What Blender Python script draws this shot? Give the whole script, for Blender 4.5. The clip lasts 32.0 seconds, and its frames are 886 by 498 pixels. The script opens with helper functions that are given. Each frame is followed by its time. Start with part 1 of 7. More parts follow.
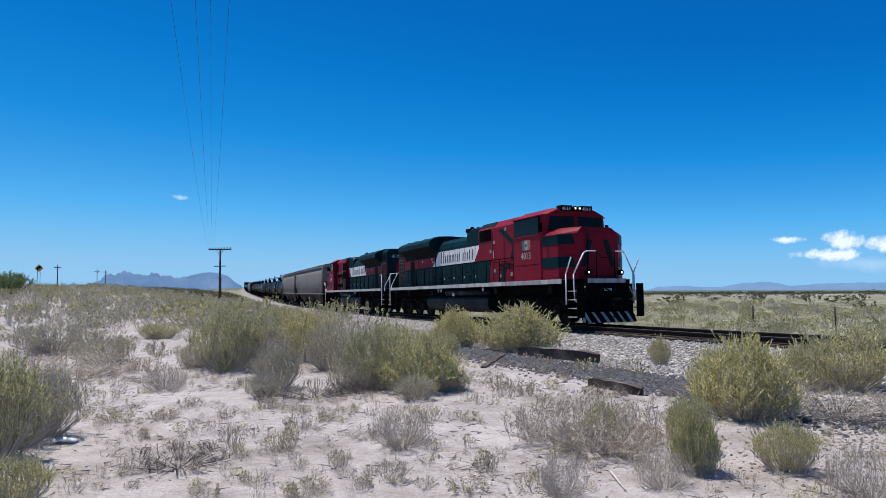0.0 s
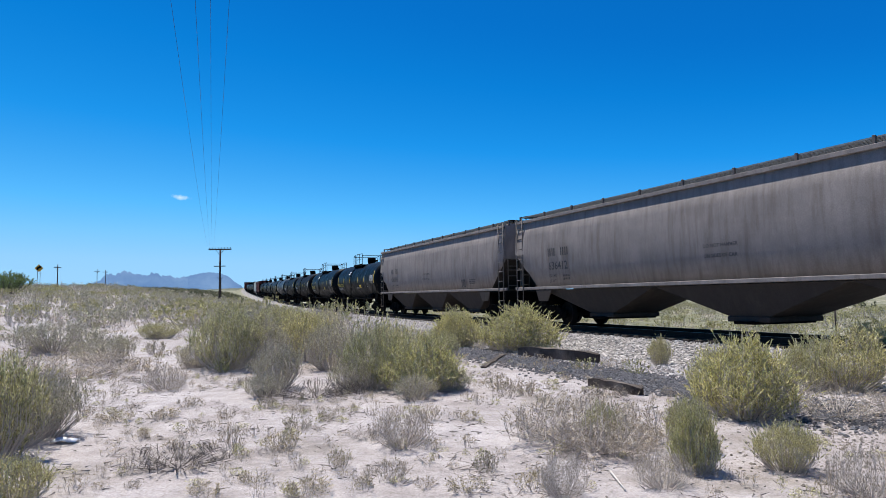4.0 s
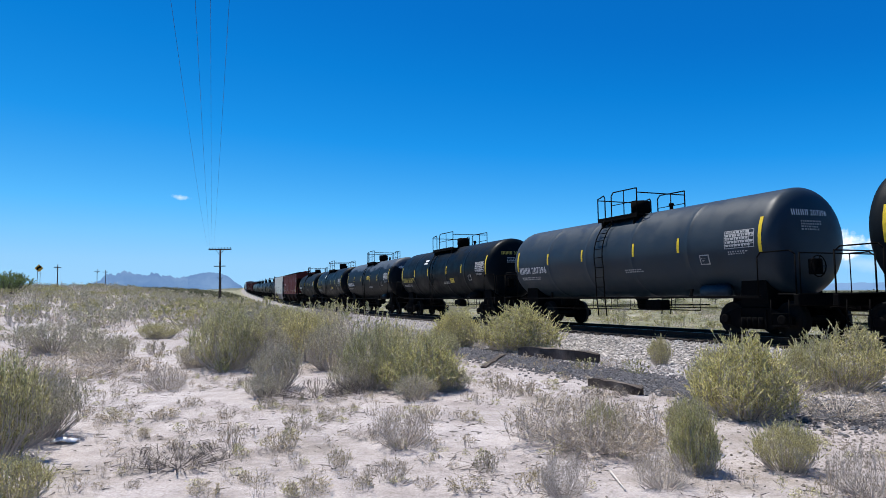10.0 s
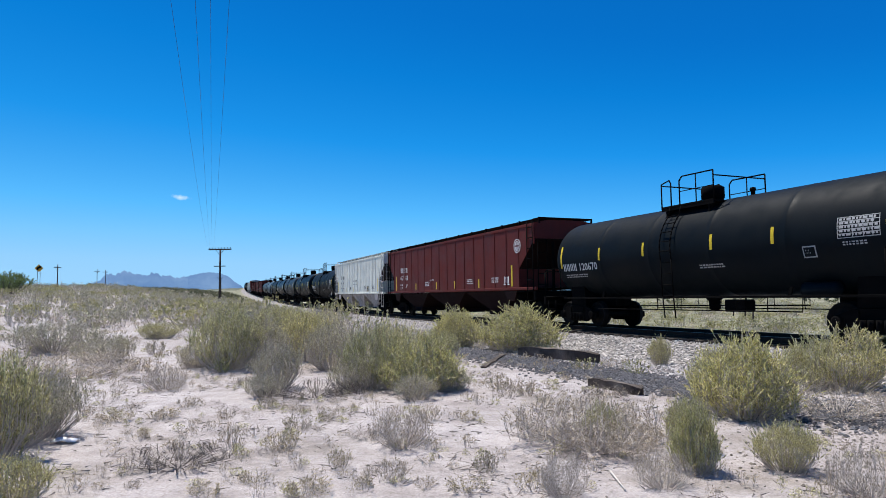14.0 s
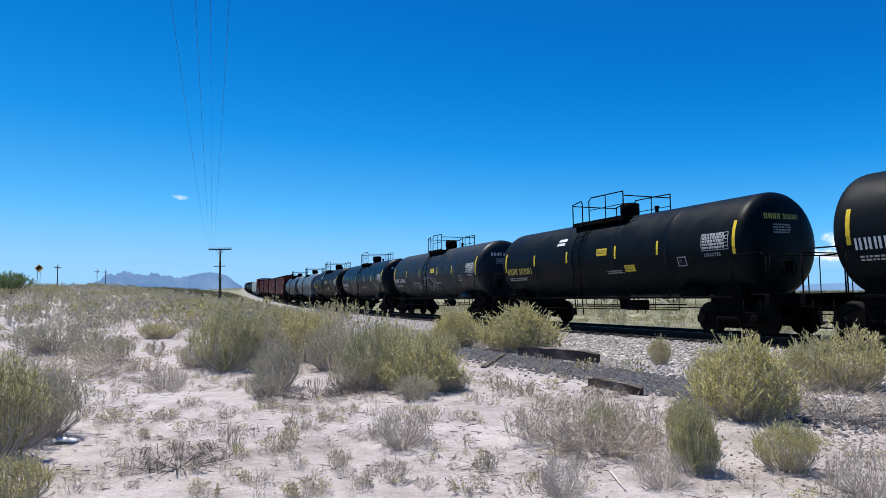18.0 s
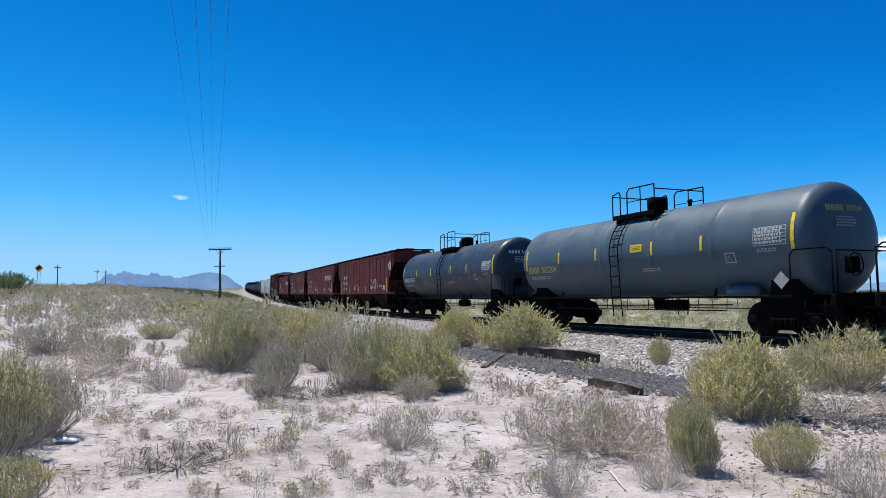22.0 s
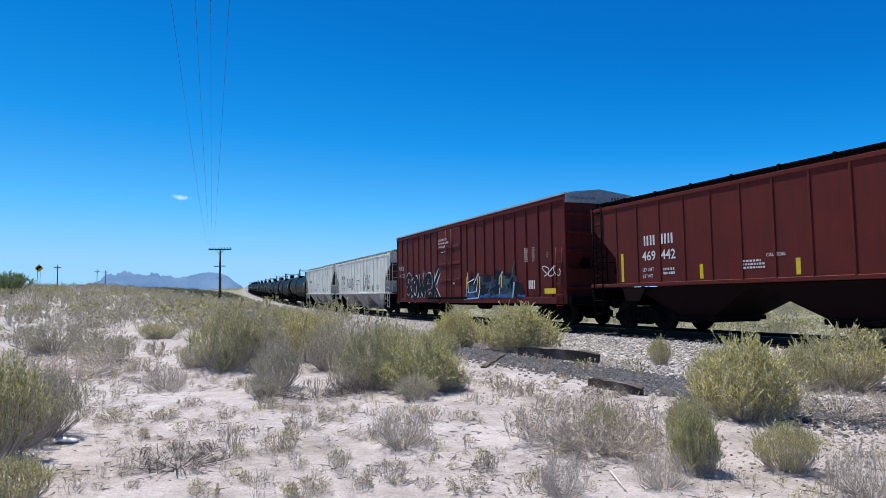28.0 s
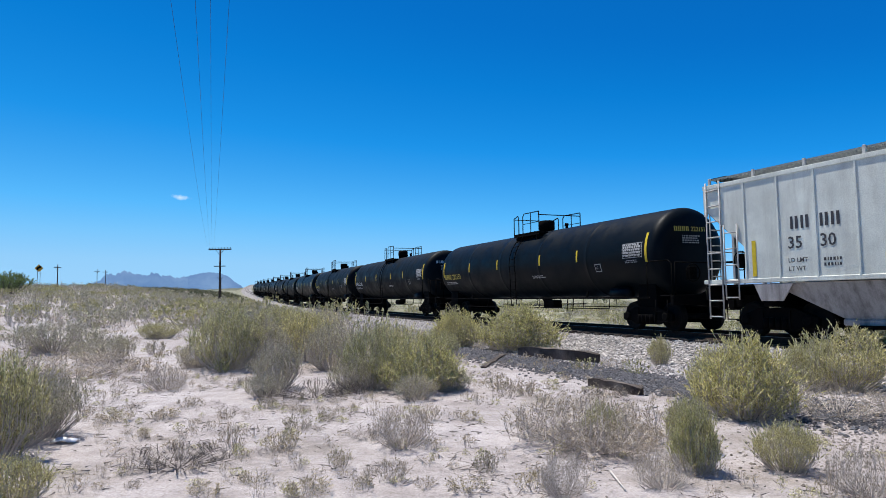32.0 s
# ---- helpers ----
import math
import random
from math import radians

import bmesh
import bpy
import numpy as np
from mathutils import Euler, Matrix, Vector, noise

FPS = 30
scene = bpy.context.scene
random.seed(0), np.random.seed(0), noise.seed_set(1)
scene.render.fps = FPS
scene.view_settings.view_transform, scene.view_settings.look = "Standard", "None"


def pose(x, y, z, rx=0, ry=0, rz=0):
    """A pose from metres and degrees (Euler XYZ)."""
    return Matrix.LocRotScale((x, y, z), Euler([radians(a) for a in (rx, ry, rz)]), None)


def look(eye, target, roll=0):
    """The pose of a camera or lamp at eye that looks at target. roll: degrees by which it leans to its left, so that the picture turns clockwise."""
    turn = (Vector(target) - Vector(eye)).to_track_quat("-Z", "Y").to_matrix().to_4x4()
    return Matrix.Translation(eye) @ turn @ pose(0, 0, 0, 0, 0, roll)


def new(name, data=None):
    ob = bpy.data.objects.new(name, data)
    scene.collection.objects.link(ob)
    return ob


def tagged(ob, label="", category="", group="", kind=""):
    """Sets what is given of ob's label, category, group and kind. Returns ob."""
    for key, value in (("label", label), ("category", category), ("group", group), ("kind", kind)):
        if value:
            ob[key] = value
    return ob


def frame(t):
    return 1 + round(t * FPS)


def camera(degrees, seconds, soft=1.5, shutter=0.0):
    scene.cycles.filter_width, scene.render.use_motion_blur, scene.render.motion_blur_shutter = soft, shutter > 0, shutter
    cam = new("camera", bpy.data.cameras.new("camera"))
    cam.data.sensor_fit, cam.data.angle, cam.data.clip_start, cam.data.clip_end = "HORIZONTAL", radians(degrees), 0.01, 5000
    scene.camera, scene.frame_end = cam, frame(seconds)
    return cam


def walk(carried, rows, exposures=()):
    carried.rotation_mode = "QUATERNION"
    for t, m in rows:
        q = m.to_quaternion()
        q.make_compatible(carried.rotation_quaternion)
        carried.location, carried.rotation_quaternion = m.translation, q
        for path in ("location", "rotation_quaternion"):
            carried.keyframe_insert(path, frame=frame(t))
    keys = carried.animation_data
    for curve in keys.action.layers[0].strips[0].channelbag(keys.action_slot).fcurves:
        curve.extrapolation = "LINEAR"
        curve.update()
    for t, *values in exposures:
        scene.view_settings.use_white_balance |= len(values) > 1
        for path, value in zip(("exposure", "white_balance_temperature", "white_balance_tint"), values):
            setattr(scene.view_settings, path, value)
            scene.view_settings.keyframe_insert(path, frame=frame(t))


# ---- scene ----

# ---------------------------------------------------------------- camera
EYE = 1.093
cam = camera(67.92, 32.0, soft=0.6)
PITCH, ROLL = 3.504, -0.441
CAM_POSE = look((0, 0, EYE), (0, math.cos(radians(PITCH)), EYE + math.sin(radians(PITCH))), ROLL)
walk(cam, [(0.0, CAM_POSE), (32.0, CAM_POSE)], [(0.0, 0.25), (1.0, 0.4), (2.0, 0.42), (3.0, 0.46), (6.0, 0.44), (24.0, 0.46), (28.0, 0.48), (31.0, 0.4), (32.0, 0.4)])

# ---------------------------------------------------------------- world and sun
SUN_EL, SUN_AZ = 67.0, -46.0
world = bpy.data.worlds.new("sky")
scene.world = world
world.use_nodes = True
wn = world.node_tree.nodes
sky = wn.new("ShaderNodeTexSky")
sky.sky_type = "NISHITA"
sky.sun_disc = False
sky.sun_elevation = radians(SUN_EL)
sky.sun_rotation = radians(SUN_AZ)
sky.altitude = 1200
sky.air_density = 1.0
sky.dust_density = 0.0
sky.ozone_density = 3.0
# a clear dry high-desert sky: deep blue overhead, pale towards the horizon and the sun
split = wn.new("ShaderNodeSeparateColor")
world.node_tree.links.new(sky.outputs[0], split.inputs[0])
pw, mu = wn.new("ShaderNodeMath"), wn.new("ShaderNodeMath")
pw.operation, mu.operation = "POWER", "MULTIPLY"
pw.inputs[1].default_value, mu.inputs[1].default_value = 1.26, 0.454 / 20
world.node_tree.links.new(split.outputs[1], pw.inputs[0])
world.node_tree.links.new(pw.outputs[0], mu.inputs[0])
tone = wn.new("ShaderNodeValToRGB")
SKY_TONES = [(0.8, (0.0012, 0.095, 0.40)), (1.5, (0.0018, 0.160, 0.575)), (1.8, (0.003, 0.205, 0.66)), (2.4, (0.012, 0.287, 0.80)),
             (3.8, (0.095, 0.475, 0.965)), (4.8, (0.19, 0.555, 0.965)), (6.0, (0.29, 0.61, 0.95)), (9.0, (0.4, 0.68, 0.95)), (20.0, (1.0, 1.0, 1.0))]
el = tone.color_ramp.elements
el[0].position, el[1].position = SKY_TONES[0][0] / 20, 1.0
for _v, _c in SKY_TONES[1:-1]:
    el.new(_v / 20)
for _e, (_v, _c) in zip(el, SKY_TONES):
    _e.color = (*_c, 1)
world.node_tree.links.new(mu.outputs[0], tone.inputs[0])
gain = wn.new("ShaderNodeVectorMath")
gain.operation = "SCALE"
gain.inputs["Scale"].default_value = 9.0
world.node_tree.links.new(tone.outputs[0], gain.inputs[0])
world.node_tree.links.new(gain.outputs[0], wn["Background"].inputs[0])
wn["Background"].inputs[1].default_value = 0.086
sun_data = bpy.data.lights.new("sun", "SUN")
sun_data.energy = 5.0
sun_data.angle = radians(0.53)
sun_data.color = (1.0, 0.96, 0.9)
sun = new("sun", sun_data)
_sd = Vector((math.sin(radians(SUN_AZ)) * math.cos(radians(SUN_EL)), math.cos(radians(SUN_AZ)) * math.cos(radians(SUN_EL)), math.sin(radians(SUN_EL))))
sun.matrix_world = look(_sd * 100, (0, 0, 0))

# ---------------------------------------------------------------- the line of the track
TH = 0.423615          # the track's turn from straight ahead
TRACK_D = 15.21        # distance of the track from the eye
GRADE = -0.0158
SPEED, ACCEL = 15.838, -0.00228
_knots = np.array([0, 25, 50, 90, 150, 300.0])
_grid = np.arange(-20, 1400, 1.0)


def _profile(k):
    c = np.interp(_grid, _knots, np.array(k) * 1e-4)
    c[_grid < 0] = 0
    a = np.cumsum(c)
    a -= np.interp(0, _grid, a)
    p = np.cumsum(a)
    return p - np.interp(0, _grid, p)


_bend = _profile([9.14, 11.48, 13.59, 4.2, 0.2, 1.0])
_rise = _profile([1.13, 1.71, 1.93, 1.07, 0.59, 0.20])
CT, ST = math.cos(TH), math.sin(TH)


def bend(s):
    return np.interp(s, _grid, _bend)


def rail_z(s):
    return GRADE * np.clip(s, -30, 2000) + np.interp(s, _grid, _rise)


def on_track(s, w=0.0, h=0.0):
    """The place s metres back along the track, w to its far side, h over the rails."""
    ac = TRACK_D + w + bend(s)
    return Vector((-ST * s + CT * ac, CT * s + ST * ac, rail_z(s) + h))


def smooth(t):
    t = np.clip(t, 0, 1)
    return t * t * (3 - 2 * t)


def lumps(x, y, size, seed):
    """Cheap smooth unevenness, about -1 to 1."""
    a = np.sin(x / size + seed) * np.cos(y / size * 1.13 + seed * 2.1)
    b = np.sin(x / size * 2.3 + y / size * 1.7 + seed * 3.3) * 0.5
    c = np.sin(x / size * 4.1 - y / size * 3.7 + seed * 5.7) * 0.25
    return (a + b + c) / 1.4


def ground_z(x, y):
    x, y = np.asarray(x, float), np.asarray(y, float)
    s = -ST * x + CT * y
    w = CT * x + ST * y - TRACK_D - bend(s)
    zt = rail_z(np.clip(s, -60, 900))
    d = np.abs(w)
    near = np.exp(-np.maximum(d - 4, 0) / 5.0)
    left = -0.55 + 1.95 * np.clip((-w - 4) / 20, 0, 1.0) ** 1.3 * smooth((y - 3) / 85) + 0.1 * lumps(x, y, 3.1, 1.0) * smooth((np.hypot(x, y) - 2) / 12)
    left = left + 0.2 * lumps(x, y, 17, 2.0) * smooth((np.hypot(x, y) - 18) / 50)
    right = -0.85 - 0.0062 * np.maximum(w, 0) + 0.15 * lumps(x, y, 9, 4.0) + 0.5 * lumps(x, y, 70, 3.0) * smooth(w / 200)
    free = np.where(w < 0, left, right)
    z = free * (1 - near) + (zt - 0.62 + 0.03 * lumps(x, y, 1.3, 7.0)) * near
    return z


# ---------------------------------------------------------------- materials
def nodes_of(name):
    m = bpy.data.materials.new(name)
    m.use_nodes = True
    nt = m.node_tree
    return m, nt, nt.nodes["Principled BSDF"]


def link(nt, a, b):
    nt.links.new(a, b)


def noise_node(nt, scale, detail=4.0, rough=0.6, stretch=None, space="Object", distort=0.0):
    tc = nt.nodes.new("ShaderNodeTexCoord")
    src = tc.outputs[space]
    if stretch:
        mp = nt.nodes.new("ShaderNodeMapping")
        mp.inputs["Scale"].default_value = stretch
        link(nt, src, mp.inputs[0])
        src = mp.outputs[0]
    n = nt.nodes.new("ShaderNodeTexNoise")
    n.inputs["Scale"].default_value = scale
    n.inputs["Detail"].default_value = detail
    n.inputs["Roughness"].default_value = rough
    n.inputs["Distortion"].default_value = distort
    link(nt, src, n.inputs["Vector"])
    return n.outputs[0]


def ramp(nt, fac, stops):
    r = nt.nodes.new("ShaderNodeValToRGB")
    e = r.color_ramp.elements
    e[0].position, e[0].color = stops[0][0], (*stops[0][1], 1)
    e[1].position, e[1].color = stops[-1][0], (*stops[-1][1], 1)
    for p, c in stops[1:-1]:
        k = e.new(p)
        k.color = (*c, 1)
    link(nt, fac, r.inputs[0])
    return r.outputs[0]


def mixed(nt, fac, a, b, mode="MIX"):
    m = nt.nodes.new("ShaderNodeMix")
    m.data_type = "RGBA"
    m.blend_type = mode
    for sock, v in ((m.inputs[0], fac), (m.inputs[6], a), (m.inputs[7], b)):
        if isinstance(v, (int, float)):
            sock.default_value = v
        elif isinstance(v, tuple):
            sock.default_value = (*v, 1)
        else:
            link(nt, v, sock)
    return m.outputs[2]


def bump(nt, bsdf, height, strength=0.3, dist=0.02):
    b = nt.nodes.new("ShaderNodeBump")
    b.inputs["Strength"].default_value = strength
    b.inputs["Distance"].default_value = dist
    link(nt, height, b.inputs["Height"])
    link(nt, b.outputs[0], bsdf.inputs["Normal"])


def scaled(c, k):
    return tuple(min(1.0, v * k) for v in c)


def paint(name, col, rough=0.45, dirt=(0.16, 0.13, 0.1), amount=0.5, streak=True, metal=0.0, scale=1.2, gloss=0.15):
    """Weathered vehicle paint: blotches, streaks of dust that run down, fine grain."""
    m, nt, b = nodes_of(name)
    n1 = noise_node(nt, scale, 5, 0.65)
    n2 = noise_node(nt, 2.2, 4, 0.6, (2.2, 2.2, 0.25) if streak else None)
    n3 = noise_node(nt, 38, 2, 0.5)
    c = ramp(nt, n1, [(0.3, scaled(col, 0.82)), (0.7, scaled(col, 1.15))])
    f = ramp(nt, n2, [(0.45, (0, 0, 0)), (0.78, (amount, amount, amount))])
    c = mixed(nt, f, c, dirt)
    g = ramp(nt, n3, [(0.3, (0.88, 0.88, 0.88)), (0.7, (1.08, 1.08, 1.08))])
    c = mixed(nt, 1.0, c, g, "MULTIPLY")
    link(nt, c, b.inputs["Base Color"])
    r = ramp(nt, n1, [(0.3, (rough - 0.1,) * 3), (0.75, (min(1, rough + 0.25),) * 3)])
    link(nt, r, b.inputs["Roughness"])
    b.inputs["Metallic"].default_value = metal
    b.inputs["Specular IOR Level"].default_value = gloss
    bump(nt, b, n1, 0.12, 0.02)
    return m


def plain(name, col, rough=0.6, metal=0.0, vary=0.2, scale=9.0, emit=0.0, gloss=0.3):
    m, nt, b = nodes_of(name)
    n1 = noise_node(nt, scale, 4, 0.6)
    c = ramp(nt, n1, [(0.3, scaled(col, 1 - vary)), (0.7, scaled(col, 1 + vary))])
    link(nt, c, b.inputs["Base Color"])
    b.inputs["Roughness"].default_value = rough
    b.inputs["Metallic"].default_value = metal
    b.inputs["Specular IOR Level"].default_value = gloss
    if emit:
        b.inputs["Emission Color"].default_value = (*col, 1)
        b.inputs["Emission Strength"].default_value = emit
    return m


def foliage(name, c1, c2, c3):
    m, nt, b = nodes_of(name)
    g = nt.nodes.new("ShaderNodeNewGeometry")
    o = nt.nodes.new("ShaderNodeObjectInfo")
    c = ramp(nt, g.outputs["Random Per Island"], [(0.0, c1), (0.55, c2), (1.0, c3)])
    k = ramp(nt, o.outputs["Random"], [(0.0, (0.8, 0.82, 0.85)), (1.0, (1.15, 1.1, 1.0))])
    c = mixed(nt, 1.0, c, k, "MULTIPLY")
    link(nt, c, b.inputs["Base Color"])
    b.inputs["Roughness"].default_value = 0.75
    tr = nt.nodes.new("ShaderNodeBsdfTranslucent")
    link(nt, c, tr.inputs[0])
    ms = nt.nodes.new("ShaderNodeMixShader")
    ms.inputs[0].default_value = 0.32
    link(nt, b.outputs[0], ms.inputs[1])
    link(nt, tr.outputs[0], ms.inputs[2])
    link(nt, ms.outputs[0], nt.nodes["Material Output"].inputs[0])
    return m


def make_sand():
    m, nt, b = nodes_of("sand")
    big = noise_node(nt, 0.23, 5, 0.6)
    mid = noise_node(nt, 2.3, 5, 0.65)
    fine = noise_node(nt, 45, 3, 0.6)
    spots = noise_node(nt, 12, 4, 0.7)
    c = ramp(nt, mid, [(0.3, (0.31, 0.276, 0.262)), (0.5, (0.445, 0.404, 0.39)), (0.72, (0.53, 0.487, 0.475))])
    c2 = ramp(nt, big, [(0.38, (0.84, 0.82, 0.8)), (0.6, (1, 1, 1))])
    c = mixed(nt, 1.0, c, c2, "MULTIPLY")
    f = ramp(nt, spots, [(0.58, (0, 0, 0)), (0.7, (0.7, 0.7, 0.7))])
    c = mixed(nt, f, c, (0.2, 0.165, 0.13))
    f2 = ramp(nt, fine, [(0.3, (0.74, 0.73, 0.72)), (0.7, (1.12, 1.12, 1.12))])
    c = mixed(nt, 1.0, c, f2, "MULTIPLY")
    specks = noise_node(nt, 30, 3, 0.75)
    f3 = ramp(nt, specks, [(0.62, (0, 0, 0)), (0.7, (0.55, 0.55, 0.55))])
    c = mixed(nt, f3, c, (0.2, 0.165, 0.14))
    # dead growth that mats the sand away from the eye
    tm = noise_node(nt, 0.55, 6, 0.75)
    fm = ramp(nt, tm, [(0.52, (0, 0, 0)), (0.64, (0.55, 0.55, 0.55))])
    c = mixed(nt, fm, c, (0.2, 0.17, 0.135))
    # far scrubland: pale flats and dull green-brown cover
    tc = nt.nodes.new("ShaderNodeTexCoord")
    ln = nt.nodes.new("ShaderNodeVectorMath")
    ln.operation = "LENGTH"
    link(nt, tc.outputs["Object"], ln.inputs[0])
    far = nt.nodes.new("ShaderNodeMapRange")
    far.inputs[1].default_value, far.inputs[2].default_value = 50, 90
    link(nt, ln.outputs["Value"], far.inputs[0])
    wide = noise_node(nt, 0.012, 6, 0.62)
    scrub = ramp(nt, wide, [(0.36, (0.15, 0.135, 0.095)), (0.5, (0.24, 0.21, 0.175)), (0.66, (0.42, 0.37, 0.34))])
    rim = nt.nodes.new("ShaderNodeMapRange")
    rim.inputs[1].default_value, rim.inputs[2].default_value = 210, 300
    link(nt, ln.outputs["Value"], rim.inputs[0])
    woods = ramp(nt, noise_node(nt, 0.006, 5, 0.6), [(0.35, (0.05, 0.06, 0.035)), (0.62, (0.1, 0.105, 0.06)), (0.7, (0.3, 0.27, 0.23))])
    scrub = mixed(nt, rim.outputs[0], scrub, woods)
    c = mixed(nt, far.outputs[0], c, scrub)
    # matted dry growth beyond the rails, thinning out into the plain
    across = nt.nodes.new("ShaderNodeVectorMath")
    across.operation = "DOT_PRODUCT"
    across.inputs[1].default_value = (CT, ST, 0)
    link(nt, tc.outputs["Object"], across.inputs[0])
    off1 = nt.nodes.new("ShaderNodeMapRange")
    off1.inputs[1].default_value, off1.inputs[2].default_value = TRACK_D + 4.5, TRACK_D + 8
    off2 = nt.nodes.new("ShaderNodeMapRange")
    off2.inputs[1].default_value, off2.inputs[2].default_value = TRACK_D + 210, TRACK_D + 120
    for o in (off1, off2):
        link(nt, across.outputs["Value"], o.inputs[0])
    both = nt.nodes.new("ShaderNodeMath")
    both.operation = "MULTIPLY"
    link(nt, off1.outputs[0], both.inputs[0])
    link(nt, off2.outputs[0], both.inputs[1])
    cover = ramp(nt, noise_node(nt, 0.5, 5, 0.7), [(0.36, (0.095, 0.095, 0.05)), (0.52, (0.19, 0.185, 0.105)), (0.66, (0.36, 0.325, 0.27))])
    c = mixed(nt, both.outputs[0], c, cover)
    link(nt, c, b.inputs["Base Color"])
    b.inputs["Roughness"].default_value = 0.95
    h = nt.nodes.new("ShaderNodeMath")
    h.operation = "ADD"
    link(nt, mid, h.inputs[0])
    link(nt, spots, h.inputs[1])
    bump(nt, b, h.outputs[0], 0.9, 0.06)
    return m


def make_ballast(name, lo, mid_c, hi, scale):
    m, nt, b = nodes_of(name)
    v = nt.nodes.new("ShaderNodeTexVoronoi")
    v.inputs["Scale"].default_value = scale
    tc = nt.nodes.new("ShaderNodeTexCoord")
    link(nt, tc.outputs["Object"], v.inputs["Vector"])
    sep = nt.nodes.new("ShaderNodeSeparateColor")
    link(nt, v.outputs["Color"], sep.inputs[0])
    c = ramp(nt, sep.outputs[0], [(0.0, lo), (0.5, mid_c), (1.0, hi)])
    # each stone darkens to its edge: shade of the gaps put into the colour
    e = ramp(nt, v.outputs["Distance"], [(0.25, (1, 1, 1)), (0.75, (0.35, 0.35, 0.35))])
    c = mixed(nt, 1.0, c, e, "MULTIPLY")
    link(nt, c, b.inputs["Base Color"])
    b.inputs["Roughness"].default_value = 0.9
    inv = nt.nodes.new("ShaderNodeMath")
    inv.operation = "MULTIPLY"
    inv.inputs[1].default_value = -1
    link(nt, v.outputs["Distance"], inv.inputs[0])
    bump(nt, b, inv.outputs[0], 0.9, 0.05)
    return m


def stone_mat(name, lo, hi):
    m, nt, b = nodes_of(name)
    g = nt.nodes.new("ShaderNodeNewGeometry")
    c = ramp(nt, g.outputs["Random Per Island"], [(0.0, lo), (0.6, tuple((p + q) / 2 for p, q in zip(lo, hi))), (1.0, hi)])
    link(nt, c, b.inputs["Base Color"])
    b.inputs["Roughness"].default_value = 0.9
    return m


SAND = make_sand()
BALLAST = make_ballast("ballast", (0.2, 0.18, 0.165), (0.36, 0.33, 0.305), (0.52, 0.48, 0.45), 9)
STONES = stone_mat("ballast_stone", (0.17, 0.16, 0.152), (0.54, 0.51, 0.485))
CINDER = stone_mat("cinder", (0.022, 0.022, 0.026), (0.14, 0.138, 0.148))
PEBBLE = stone_mat("pebble", (0.1, 0.085, 0.07), (0.4, 0.35, 0.3))
STEEL = plain("rail_steel", (0.16, 0.14, 0.125), 0.45, 0.6, 0.15, 20)
RUST = plain("rusty_steel", (0.035, 0.024, 0.019), 0.9, 0.0, 0.3, 12, gloss=0.08)
TIMBER = paint("old_timber", (0.06, 0.048, 0.04), 0.9, (0.2, 0.17, 0.145), 0.9, False)
POLE_WOOD = plain("pole_wood", (0.06, 0.05, 0.045), 0.9)
TWIG = plain("dry_twig", (0.47, 0.42, 0.37), 0.9, 0, 0.3, 5)
TWIG_DARK = plain("dark_twig", (0.13, 0.11, 0.095), 0.9, 0, 0.3, 5)
TWIG_FALLEN = plain("fallen_twig", (0.25, 0.215, 0.19), 0.9, 0, 0.4, 5)
LEAF_GREEN = foliage("rabbitbrush_leaf", (0.17, 0.165, 0.065), (0.54, 0.51, 0.24), (0.88, 0.83, 0.5))
LEAF_GREY = foliage("sage_leaf", (0.16, 0.15, 0.09), (0.48, 0.445, 0.29), (0.82, 0.77, 0.57))
LEAF_DARK = foliage("mesquite_leaf", (0.17, 0.23, 0.07), (0.26, 0.34, 0.12), (0.36, 0.44, 0.18))
LEAF_BRIGHT = foliage("shrub_leaf_bright", (0.17, 0.17, 0.06), (0.55, 0.525, 0.22), (0.88, 0.83, 0.47))
LEAF_DUSK = foliage("far_scrub_leaf", (0.08, 0.09, 0.05), (0.13, 0.14, 0.08), (0.2, 0.2, 0.12))
LEAF_OLIVE = foliage("seedling_leaf", (0.15, 0.12, 0.065), (0.36, 0.31, 0.18), (0.6, 0.53, 0.35))
LEAF_MID = foliage("scrub_leaf", (0.16, 0.16, 0.065), (0.38, 0.37, 0.17), (0.58, 0.55, 0.3))
DEBRIS = plain("dead_stalks", (0.17, 0.14, 0.12), 0.9, 0, 0.4, 3)
STRAW = foliage("dry_stalk", (0.26, 0.21, 0.14), (0.42, 0.36, 0.27), (0.58, 0.51, 0.41))
WIRE = plain("wire", (0.05, 0.06, 0.07), 0.6, 0.4)


